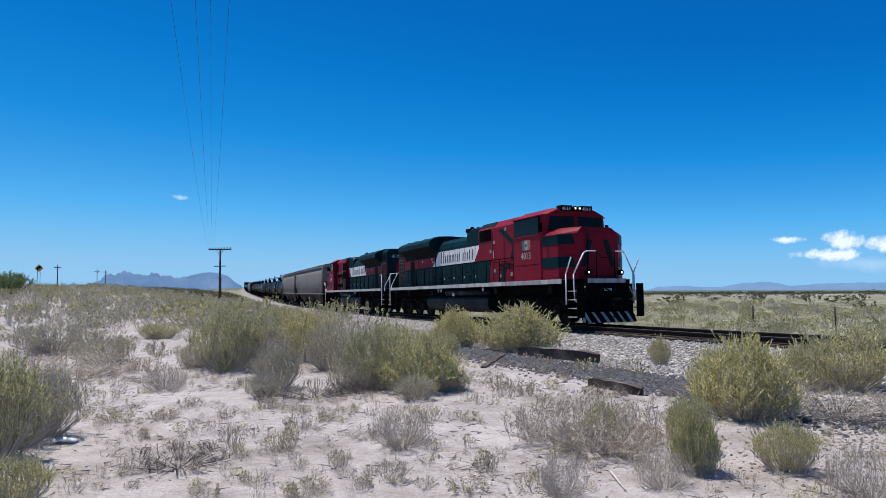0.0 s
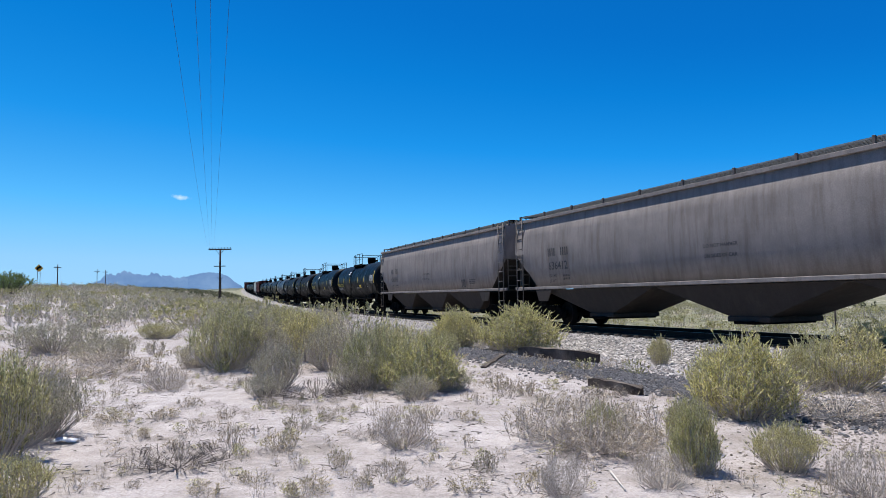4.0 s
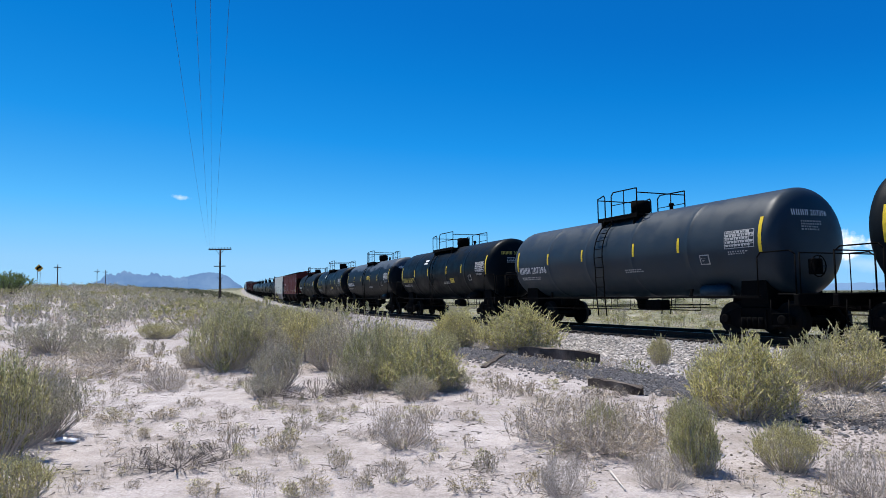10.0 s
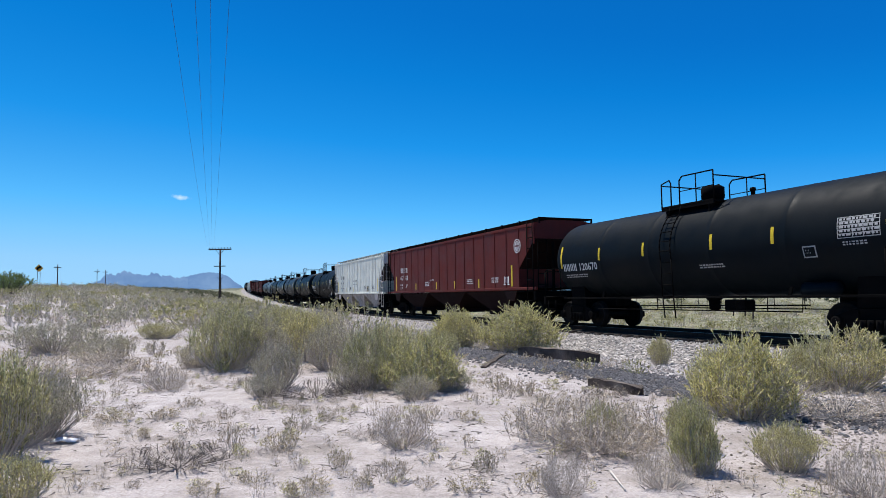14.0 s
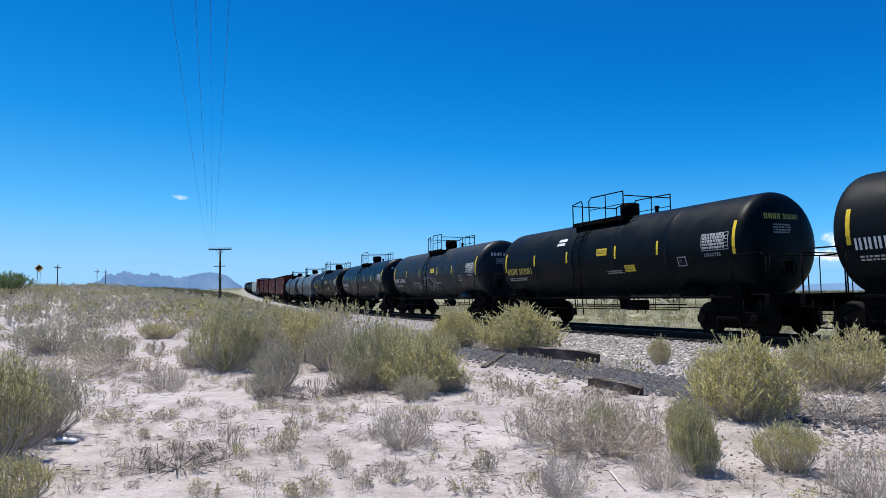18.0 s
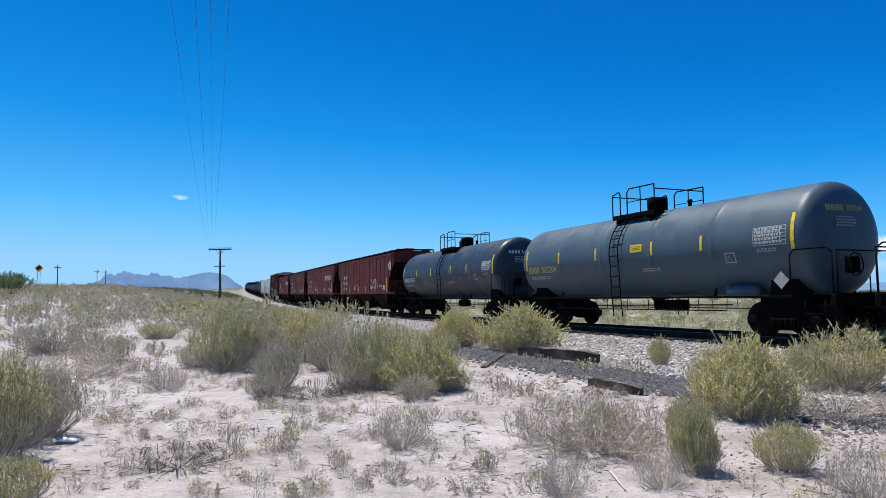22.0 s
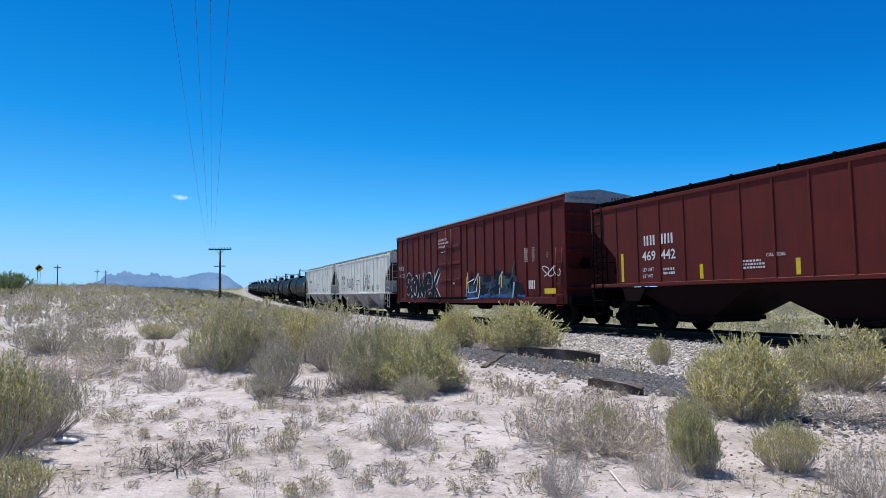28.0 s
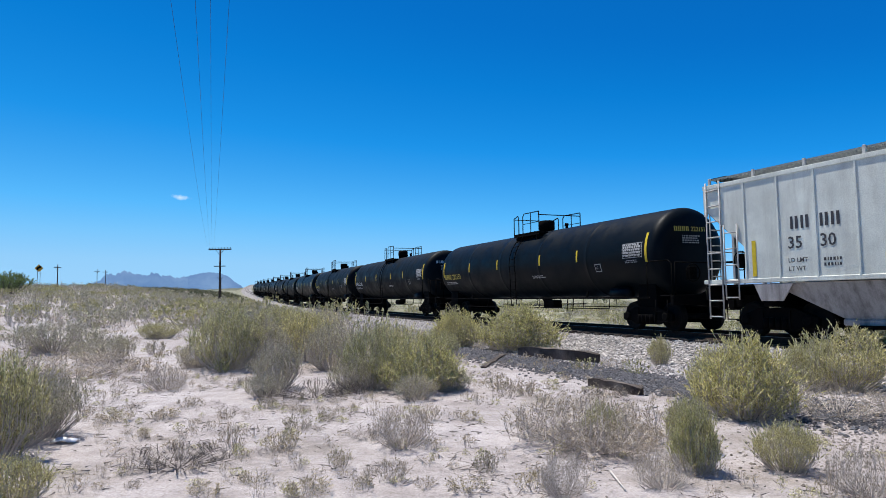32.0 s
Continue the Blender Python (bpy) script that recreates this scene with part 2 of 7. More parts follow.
# ---------------------------------------------------------------- mesh tools
class Shape:
    """Collects corners and faces of one mesh."""

    def __init__(self):
        self.v, self.f, self.smooth = [], [], []

    def add(self, verts, faces, smooth=False):
        k = len(self.v)
        self.v += [tuple(p) for p in verts]
        self.f += [tuple(i + k for i in q) for q in faces]
        self.smooth += [smooth] * len(faces)
        return self

    def box(self, x0, x1, y0, y1, z0, z1, c=0.0):
        """A box, its upright and lying edges along x chamfered by c."""
        if c <= 0:
            v = [(x, y, z) for x in (x0, x1) for y in (y0, y1) for z in (z0, z1)]
            return self.add(v, [(0, 1, 3, 2), (4, 6, 7, 5), (0, 4, 5, 1), (2, 3, 7, 6), (0, 2, 6, 4), (1, 5, 7, 3)])
        ring = [(y0 + c, z0), (y1 - c, z0), (y1, z0 + c), (y1, z1 - c), (y1 - c, z1), (y0 + c, z1), (y0, z1 - c), (y0, z0 + c)]
        cy, cz = (y0 + y1) / 2, (z0 + z1) / 2
        ky, kz = 1 - 2 * c / max(y1 - y0, 1e-6), 1 - 2 * c / max(z1 - z0, 1e-6)
        small = [(cy + (y - cy) * ky, cz + (z - cz) * kz) for y, z in ring]
        return self.rings([[(x0, *p) for p in small], [(x0 + c, *p) for p in ring], [(x1 - c, *p) for p in ring], [(x1, *p) for p in small]])

    def rings(self, rings, smooth=False, caps=True, closed=True):
        n = len(rings[0])
        v = [p for r in rings for p in r]
        f = []
        for i in range(len(rings) - 1):
            for j in range(n if closed else n - 1):
                a, b = i * n + j, i * n + (j + 1) % n
                f.append((a, a + n, b + n, b))
        self.add(v, f, smooth)
        if caps and closed:
            k = len(self.v) - len(v)
            self.f += [tuple(k + j for j in range(n)), tuple(k + (len(rings) - 1) * n + n - 1 - j for j in range(n))]
            self.smooth += [False, False]
        return self

    def prism(self, poly, y0, y1):
        """Extrudes a polygon in x, z from y0 to y1."""
        return self.rings([[(x, y0, z) for x, z in poly], [(x, y1, z) for x, z in poly]])

    def extrude(self, poly, x0, x1):
        """Extrudes a polygon in y, z from x0 to x1."""
        return self.rings([[(x0, y, z) for y, z in poly], [(x1, y, z) for y, z in poly]])

    def rod(self, a, b, r, n=6, r2=None, smooth=True):
        a, b = Vector(a), Vector(b)
        q = (b - a).to_track_quat("Z", "Y")
        r2 = r if r2 is None else r2
        ra, rb = [], []
        for i in range(n):
            t = 2 * math.pi * i / n
            o = q @ Vector((math.cos(t), math.sin(t), 0))
            ra.append(a + o * r)
            rb.append(b + o * r2)
        return self.rings([ra, rb], smooth)

    def path(self, pts, r, n=6):
        for a, b in zip(pts, pts[1:]):
            self.rod(a, b, r, n)
        return self

    def turned(self, axis, prof, n=20, at=(0, 0, 0), smooth=True):
        """Turns a profile of (along, radius) round the axis x, y or z."""
        rings = []
        for h, r in prof:
            ring = []
            for i in range(n):
                t = 2 * math.pi * i / n
                a, b = r * math.cos(t), r * math.sin(t)
                p = {"x": (h, a, b), "y": (a, h, b), "z": (a, b, h)}[axis]
                ring.append((p[0] + at[0], p[1] + at[1], p[2] + at[2]))
            rings.append(ring)
        return self.rings(rings, smooth)

    def mesh(self, name):
        me = bpy.data.meshes.new(name)
        me.from_pydata(self.v, [], self.f)
        me.polygons.foreach_set("use_smooth", self.smooth)
        bm = bmesh.new()
        bm.from_mesh(me)
        bmesh.ops.recalc_face_normals(bm, faces=bm.faces)
        bm.to_mesh(me)
        bm.free()
        return me


def part(name, shape, material, parent, label=""):
    me = shape if isinstance(shape, bpy.types.Mesh) else shape.mesh(name)
    if material and not me.materials:
        me.materials.append(material)
    ob = new(name, me)
    ob.parent = parent
    if label:
        tagged(ob, label)
    return ob


def repaint(ob, material):
    ob.material_slots[0].link = "OBJECT"
    ob.material_slots[0].material = material


_letters = {}


def text_mesh(words):
    if words not in _letters:
        cu = bpy.data.curves.new("lettering", "FONT")
        cu.body = words
        cu.size = 1.0
        cu.resolution_u = 2
        cu.offset = 0.012
        ob = bpy.data.objects.new("lettering", cu)
        scene.collection.objects.link(ob)
        dg = bpy.context.evaluated_depsgraph_get()
        me = bpy.data.meshes.new_from_object(ob.evaluated_get(dg))
        bpy.data.objects.remove(ob)
        _letters[words] = [tuple(v.co) for v in me.vertices], [tuple(p.vertices) for p in me.polygons]
    return _letters[words]


# all the writing on the train, made once
for _w in ("4013 4119 302819 303013 62777 120655 207396 302679 201444 302701 120670 222150 303081 219044 202173 303115 303204 36550 636412 636000 "
           "467 118 35 18 469 232 604 468 031 442 31 43 30 84 235 SEAL").split() + [str(222151 + 37 * k) for k in range(12)] + [
           "LD LMT", "LT WT", "CLOSE AND LOCK", "BOTH DOORS BEFORE", "MOVING CAR", "EXCESS HEIGHT CAR", "DO NOT HAMMER", "ON SIDES OF CAR", "CAUTION"]:
    text_mesh(_w)


def lettering(words, size, place, material, parent, name="lettering", label=""):
    """Letters laid on a surface: place(u, v) gives the point for u along and v up."""
    v, f = text_mesh(words)
    sh = Shape().add([place(p[0] * size, p[1] * size) for p in v], f)
    me = bpy.data.meshes.new(name)
    me.from_pydata(sh.v, [], sh.f)
    return part(name, me, material, parent, label)


def patch(place, u0, u1, v0, v1, nu=1, nv=4):
    """A thin painted patch on a surface."""
    sh = Shape()
    rows = [[place(u0 + (u1 - u0) * i / nu, v0 + (v1 - v0) * j / nv) for i in range(nu + 1)] for j in range(nv + 1)]
    return sh.rings(rows, False, False, False)


# ---------------------------------------------------------------- ground
def build_ground():
    rad = [0.0, 0.001, 0.3] + list(np.exp(np.linspace(math.log(0.8), math.log(4600), 330)))
    ang = sorted(set([round(a, 3) for a in np.arange(-44, 46, 0.32)] + [round(a, 3) for a in np.arange(46, 314.5, 3.0)]))
    n = len(ang)
    ca, sa = np.cos(np.radians(ang)), np.sin(np.radians(ang))
    verts = []
    for r in rad[1:]:
        x, y = r * sa, r * ca
        verts.append(np.stack([x, y, ground_z(x, y)], 1))
    verts = np.concatenate(verts)
    m = len(rad) - 1
    i, j = np.meshgrid(np.arange(m - 1), np.arange(n), indexing="ij")
    a = (i * n + j).ravel()
    b = (i * n + (j + 1) % n).ravel()
    quads = np.stack([b, a, a + n, b + n], 1)
    me = bpy.data.meshes.new("ground")
    me.vertices.add(len(verts))
    me.vertices.foreach_set("co", verts.ravel())
    me.loops.add(quads.size)
    me.loops.foreach_set("vertex_index", quads.ravel().astype(np.int32))
    me.polygons.add(len(quads))
    me.polygons.foreach_set("loop_start", np.arange(0, quads.size, 4, dtype=np.int32))
    me.polygons.foreach_set("loop_total", np.full(len(quads), 4, np.int32))
    me.polygons.foreach_set("use_smooth", np.ones(len(quads), bool))
    me.update()
    bm = bmesh.new()
    bm.from_mesh(me)
    bm.verts.ensure_lookup_table()
    bm.faces.new([bm.verts[k] for k in range(n)][::-1]).smooth = True
    bm.to_mesh(me)
    bm.free()
    me.validate()
    me.materials.append(SAND)
    return tagged(new("ground", me), "pale sandy desert ground with scattered dry litter", "ground", "", "structure")


build_ground()


def strip(profile, s0, s1, step):
    """Sweeps a closed cross-section of (w, h) along the track."""
    sh = Shape()
    count = max(2, int(round((s1 - s0) / step)) + 1)
    sh.rings([[on_track(s, w, h) for w, h in profile] for s in np.linspace(s0, s1, count)])
    return sh


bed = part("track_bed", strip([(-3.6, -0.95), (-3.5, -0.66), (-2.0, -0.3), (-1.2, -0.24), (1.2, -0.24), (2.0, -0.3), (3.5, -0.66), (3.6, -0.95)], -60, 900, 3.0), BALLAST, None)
tagged(bed, "raised bed of pale crushed stone under the rails", "track bed", "", "structure")
track = tagged(new("railway_track"), "single railway track of rusty steel rails on dark wooden sleepers", "railway track", "", "structure")
RAIL = [(-0.07, -0.17), (0.07, -0.17), (0.07, -0.155), (0.012, -0.13), (0.012, -0.045), (0.036, -0.035), (0.036, -0.005), (0.026, 0.0), (-0.026, 0.0), (-0.036, -0.005), (-0.036, -0.035), (-0.012, -0.045), (-0.012, -0.13), (-0.07, -0.155)]
for side in (-0.7525, 0.7525):
    part("rail", strip([(w + side, h) for w, h in RAIL], -60, 900, 3.0), RUST, track)
    part("rail_head", strip([(w + side, h) for w, h in ((-0.03, -0.002), (0.03, -0.002), (0.028, 0.003), (-0.028, 0.003))], -60, 900, 3.0), STEEL, track, "bright worn running surface of the rail")
_tie = Shape().box(-0.115, 0.115, -1.3, 1.3, -0.2, 0.0, 0.012).mesh("tie")
_tie.materials.append(TIMBER)


def track_pose(s, half=0.5):
    """The pose of a thing that stands on the rails at s and faces the way the train runs."""
    f, r = on_track(s - half), on_track(s + half)
    x = (f - r).normalized()
    y = Vector((0, 0, 1)).cross(x).normalized()
    z = x.cross(y)
    m = Matrix((x, y, z)).transposed().to_4x4()
    m.translation = (f + r) / 2
    return m


for k in range(220):
    s = 4.0 + k * 0.52
    ob = part("tie", _tie, None, track)
    ob.matrix_basis = track_pose(s) @ pose(0, random.uniform(-0.05, 0.05), -0.172 + random.uniform(-0.01, 0.006), 0, 0, random.uniform(-1.2, 1.2))


# loose stones
def rock_cloud(name, places, material, label, category, smin, smax, flat=0.6):
    rng = np.random.default_rng(5)
    base = np.array([(1, 0, 0), (-1, 0, 0), (0, 1, 0), (0, -1, 0), (0, 0, 1), (0, 0, -1)], float)
    faces = np.array([(0, 2, 4), (2, 1, 4), (1, 3, 4), (3, 0, 4), (2, 0, 5), (1, 2, 5), (3, 1, 5), (0, 3, 5)])
    n = len(places)
    jit = 1 + rng.uniform(-0.35, 0.35, (n, 6, 3))
    v = base[None] * jit + rng.uniform(-0.25, 0.25, (n, 6, 3))
    size = rng.uniform(smin, smax, n)[:, None, None] * np.array([1, 1, flat])[None, None]
    a = rng.uniform(0, 6.28, n)
    rot = np.zeros((n, 3, 3))
    rot[:, 0, 0], rot[:, 0, 1], rot[:, 1, 0], rot[:, 1, 1], rot[:, 2, 2] = np.cos(a), -np.sin(a), np.sin(a), np.cos(a), 1
    v = np.einsum("nij,nkj->nki", rot, v) * size + np.asarray(places)[:, None, :]
    f = (faces[None] + 6 * np.arange(n)[:, None, None]).reshape(-1, 3)
    me = bpy.data.meshes.new(name)
    me.from_pydata(v.reshape(-1, 3).tolist(), [], f.tolist())
    me.materials.append(material)
    return tagged(new(name, me), label, category, "", "stuff")


def bed_h(w):
    return np.interp(np.abs(w), [0, 1.2, 2.0, 3.5, 3.6], [-0.24, -0.24, -0.3, -0.66, -0.9])


_r = np.random.default_rng(11)
pl = []
for _ in range(20000):
    s = 8 + 62 * _r.random() ** 1.5
    w = -_r.uniform(0.9, 5.4) if _r.random() < 0.88 else _r.uniform(-0.6, 2.5)
    p = on_track(s, w)
    g = float(ground_z(p.x, p.y))
    pl.append((p.x, p.y, max(p.z + float(bed_h(w)), g) + 0.012))
rock_cloud("ballast_stones", pl, STONES, "loose pale grey crushed stone along the rails", "ballast", 0.02, 0.048)
pl = []
while len(pl) < 13000:
    s = _r.uniform(5, 21)
    d = _r.normal(6.7, 0.55)
    p = on_track(s, -d)
    edge = 1.0 - 0.7 * smooth((abs(s - 11.5) - 3.5) / 4)
    if _r.random() < edge and 4.6 < d < 10.5:
        pl.append((p.x, p.y, float(ground_z(p.x, p.y)) + 0.008))
rock_cloud("cinder_gravel", pl, CINDER, "strip of black cinder gravel beside the stone bed", "gravel", 0.018, 0.05, 0.5)
pl = []
while len(pl) < 7000:
    x, y = _r.uniform(-1, 8.5), _r.uniform(3.5, 13)
    if _r.random() < 0.9 * smooth((x - 0.32 * y + 0.2) / 2.5) + 0.025:
        pl.append((x, y, float(ground_z(x, y)) + 0.004))
rock_cloud("pebbles", pl, PEBBLE, "small dark pebbles strewn over the sand", "pebbles", 0.008, 0.026, 0.6)


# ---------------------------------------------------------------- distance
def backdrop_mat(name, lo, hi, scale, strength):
    """Far mountains: the air's haze is put into a bluish glowing colour."""
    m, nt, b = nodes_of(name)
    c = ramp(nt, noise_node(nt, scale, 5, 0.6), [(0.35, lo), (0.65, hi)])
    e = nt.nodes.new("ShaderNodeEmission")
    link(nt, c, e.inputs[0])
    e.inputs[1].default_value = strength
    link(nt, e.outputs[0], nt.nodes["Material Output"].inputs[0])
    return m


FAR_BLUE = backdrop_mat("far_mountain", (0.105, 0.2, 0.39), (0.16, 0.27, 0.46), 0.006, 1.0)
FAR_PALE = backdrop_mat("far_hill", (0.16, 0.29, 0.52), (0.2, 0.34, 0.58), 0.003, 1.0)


def ridge(name, a0, a1, dist, heights, material, label, rough, seed, base):
    """A mountain range from bearing a0 to a1 (degrees), its skyline through the given heights."""
    n = 160
    sh = Shape()
    rows = [[], [], []]
    for i in range(n + 1):
        t = i / n
        a = radians(a0 + (a1 - a0) * t)
        h = float(np.interp(t, np.linspace(0, 1, len(heights)), heights))
        h += rough * (lumps(np.array(t * 40.0), np.array(3.0), 1.0, seed) + 0.6 * lumps(np.array(t * 110.0), np.array(1.0), 1.0, seed + 2)) * min(1, h / 15)
        for k, (dr, hz) in enumerate(((-250, base), (0, max(h, base + 1)), (250, base))):
            r = dist + dr
            rows[k].append((r * math.sin(a), r * math.cos(a), hz))
    sh.rings(rows, False, False, False)
    return tagged(part(name, sh, material, None), label, "mountain", "", "structure")


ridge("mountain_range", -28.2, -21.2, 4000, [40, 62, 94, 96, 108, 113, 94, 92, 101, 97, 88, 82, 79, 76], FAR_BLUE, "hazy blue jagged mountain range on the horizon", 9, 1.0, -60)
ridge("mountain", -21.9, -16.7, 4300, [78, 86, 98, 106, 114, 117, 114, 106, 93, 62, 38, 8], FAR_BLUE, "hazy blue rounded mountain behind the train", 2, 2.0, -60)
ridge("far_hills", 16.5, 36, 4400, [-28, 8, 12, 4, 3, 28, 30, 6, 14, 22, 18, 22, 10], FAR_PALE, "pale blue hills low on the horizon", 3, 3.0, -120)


def cloud_mat(name, scale, seed, lo, hi):
    m, nt, b = nodes_of(name)
    tc = nt.nodes.new("ShaderNodeTexCoord")
    mp = nt.nodes.new("ShaderNodeMapping")
    mp.inputs["Location"].default_value = (seed, 0, seed * 2)
    link(nt, tc.outputs["Object"], mp.inputs[0])
    n = nt.nodes.new("ShaderNodeTexNoise")
    n.inputs["Scale"].default_value = scale
    n.inputs["Detail"].default_value = 7
    n.inputs["Roughness"].default_value = 0.6
    link(nt, mp.outputs[0], n.inputs["Vector"])
    g = nt.nodes.new("ShaderNodeTexGradient")
    g.gradient_type = "SPHERICAL"
    mg = nt.nodes.new("ShaderNodeMapping")
    mg.inputs["Location"].default_value = (-1, -1, 0)
    mg.inputs["Scale"].default_value = (2, 2, 2)
    link(nt, tc.outputs["UV"], mg.inputs[0])
    link(nt, mg.outputs[0], g.inputs[0])
    ad = nt.nodes.new("ShaderNodeMath")
    ad.operation = "MULTIPLY_ADD"
    ad.inputs[1].default_value = 0.75
    link(nt, g.outputs["Fac"], ad.inputs[0])
    link(nt, n.outputs[0], ad.inputs[2])
    a = nt.nodes.new("ShaderNodeMapRange")
    a.inputs[1].default_value, a.inputs[2].default_value = lo, hi
    link(nt, ad.outputs[0], a.inputs[0])
    e = nt.nodes.new("ShaderNodeEmission")
    e.inputs[0].default_value = (0.74, 0.83, 0.97, 1)
    t = nt.nodes.new("ShaderNodeBsdfTransparent")
    mx = nt.nodes.new("ShaderNodeMixShader")
    link(nt, a.outputs[0], mx.inputs[0])
    link(nt, t.outputs[0], mx.inputs[1])
    link(nt, e.outputs[0], mx.inputs[2])
    link(nt, mx.outputs[0], nt.nodes["Material Output"].inputs[0])
    return m


def cloud(bearing, elev, wide, high, material, label):
    """A far cloud bank as a sheet of sky backdrop, wide and high in degrees."""
    dist = 4550
    me = bpy.data.meshes.new("cloud")
    hw, hh = dist * math.tan(radians(wide / 2)), dist * math.tan(radians(high / 2))
    me.from_pydata([(-hw, -hh, 0), (hw, -hh, 0), (hw, hh, 0), (-hw, hh, 0)], [], [(0, 1, 2, 3)])
    uv = me.uv_layers.new(name="UVMap")
    for i, c in enumerate(((0, 0), (1, 0), (1, 1), (0, 1))):
        uv.data[i].uv = c
    me.materials.append(material)
    ob = new("cloud", me)
    a, e = radians(bearing), radians(elev)
    p = Vector((math.sin(a) * math.cos(e), math.cos(a) * math.cos(e), math.sin(e))) * dist
    ob.matrix_world = look(p, p * 2) @ pose(0, 0, 0, 0, 0, 0)
    ob.visible_shadow = False
    return tagged(ob, label, "cloud", "", "structure")


cloud(-21.9, 7.62, 2.3, 0.75, cloud_mat("thin_cloud", 0.02, 3.0, 0.8, 1.5), "small thin white cloud in a blue sky")
PUFF = cloud_mat("cumulus", 0.013, 8.0, 0.8, 1.06)
cloud(31.2, 3.45, 4.2, 2.3, PUFF, "white cumulus heap low over the horizon")
cloud(34.2, 3.0, 6.0, 2.2, PUFF, "white cumulus heap low over the horizon")
cloud(27.5, 3.65, 3.6, 1.0, PUFF, "small white cumulus low over the horizon")
cloud(30.4, 2.4, 7.5, 1.5, PUFF, "broken white cloud low over the horizon")
cloud(33.0, 1.7, 15, 2.4, cloud_mat("low_cloud", 0.005, 1.0, 0.85, 2.3), "faint band of low cloud on the horizon")


# ---------------------------------------------------------------- poles and wires
def pole(x, y, high, arm, low_arm, label, name="telegraph_pole", yaw=0.0):
    g = float(ground_z(x, y))
    root = tagged(new(name), label, "utility pole")
    root.matrix_basis = pose(x, y, g, 0, 0, yaw)
    part("post", Shape().turned("z", [(-0.4, 0.15), (high + (0.7 if name == "power_pole" else 0.0), 0.1)], 8), POLE_WOOD, root)
    ca = part("crossarm", Shape().box(-arm / 2, arm / 2, -0.14, -0.04, high - 0.16, high - 0.02, 0.01), POLE_WOOD, root)
    for k in range(8):
        px = -arm / 2 + 0.12 + k * (arm - 0.24) / 7
        part("insulator", Shape().turned("z", [(high - 0.02, 0.02), (high + 0.05, 0.025), (high + 0.06, 0.05), (high + 0.13, 0.04), (high + 0.15, 0.015)], 7, (px, -0.09, 0)), WIRE, ca)
    for sgn in (-1, 1):
        part("brace", Shape().rod((0, -0.1, high - 0.75), (sgn * 0.55, -0.1, high - 0.12), 0.025, 5), POLE_WOOD, root)
    if low_arm:
        part("lower_crossarm", Shape().box(-low_arm / 2, low_arm / 2, -0.13, -0.03, high - 2.15, high - 2.05, 0.008), POLE_WOOD, root)
    return root, g


PX, PY = -26.8, 79.0
pole_a, ga = pole(PX, PY, 6.65, 3.0, 1.5, "dark weathered wooden telegraph pole with two crossarms", yaw=-12)
pole(-81, 240, 6, 2.6, 0, "distant wooden telegraph pole with one crossarm", yaw=-12)
pole(-97.3, 166, 6.05, 1.9, 0, "slim distant wooden power pole", "power_pole")
pole(-137.8, 262, 7.9, 2.2, 0, "slim distant wooden power pole", "power_pole")
pole(-134.5, 262, 7.7, 2.2, 0, "slim distant wooden power pole", "power_pole")
P2X, P2Y = 8.6, -25.0
pole_b, gb = pole(P2X, P2Y, 6.6, 3.0, 1.5, "dark weathered wooden telegraph pole with two crossarms", yaw=-18)
for k, (ax, bx, sag) in enumerate(((-1.4, -0.5, 1.3), (-1.2, -0.1, 1.3), (-1.0, 0.1, 0.6), (-0.8, 0.4, 1.3))):
    a = Vector((PX + ax, PY - 0.1, ga + 6.8))
    b = Vector((P2X + bx, P2Y, gb + 6.7))
    pts = []
    for i in range(41):
        t = i / 40
        p = a.lerp(b, t)
        p.z -= sag * 4 * t * (1 - t)
        pts.append(p)
    tagged(part("overhead_wire", Shape().path(pts, 0.0026, 4), WIRE, None), "thin dark wire strung between the telegraph poles", "wire", "overhead wires")

# road sign beyond the rise
SIGN_YELLOW = plain("sign_yellow", (0.62, 0.34, 0.03), 0.5)
BLACK = plain("matt_black", (0.006, 0.006, 0.0065), 0.7, gloss=0.05)
sx, sy = -58.4, 95.0
sign = tagged(new("road_sign"), "yellow diamond warning sign with a black curve arrow on two posts", "road sign")
sign.matrix_basis = pose(sx, sy, float(ground_z(sx, sy)) + 1.35, 0, 0, 28)
for px in (-0.17, 0.17):
    part("sign_post", Shape().box(px - 0.03, px + 0.03, 0, 0.05, -1.7, 1.9, 0.005), WIRE, sign)
face = part("sign_face", Shape().prism([(0, 1.1), (0.56, 1.66), (0, 2.22), (-0.56, 1.66)], -0.03, -0.005), SIGN_YELLOW, sign)
part("arrow", Shape().prism([(-0.3, 1.44), (-0.06, 1.28), (-0.05, 1.54), (0.17, 1.68), (0.28, 1.56), (0.34, 1.92), (-0.04, 2.08), (0.04, 1.94), (-0.3, 1.74)], -0.036, -0.031), BLACK, face, "black curve arrow")


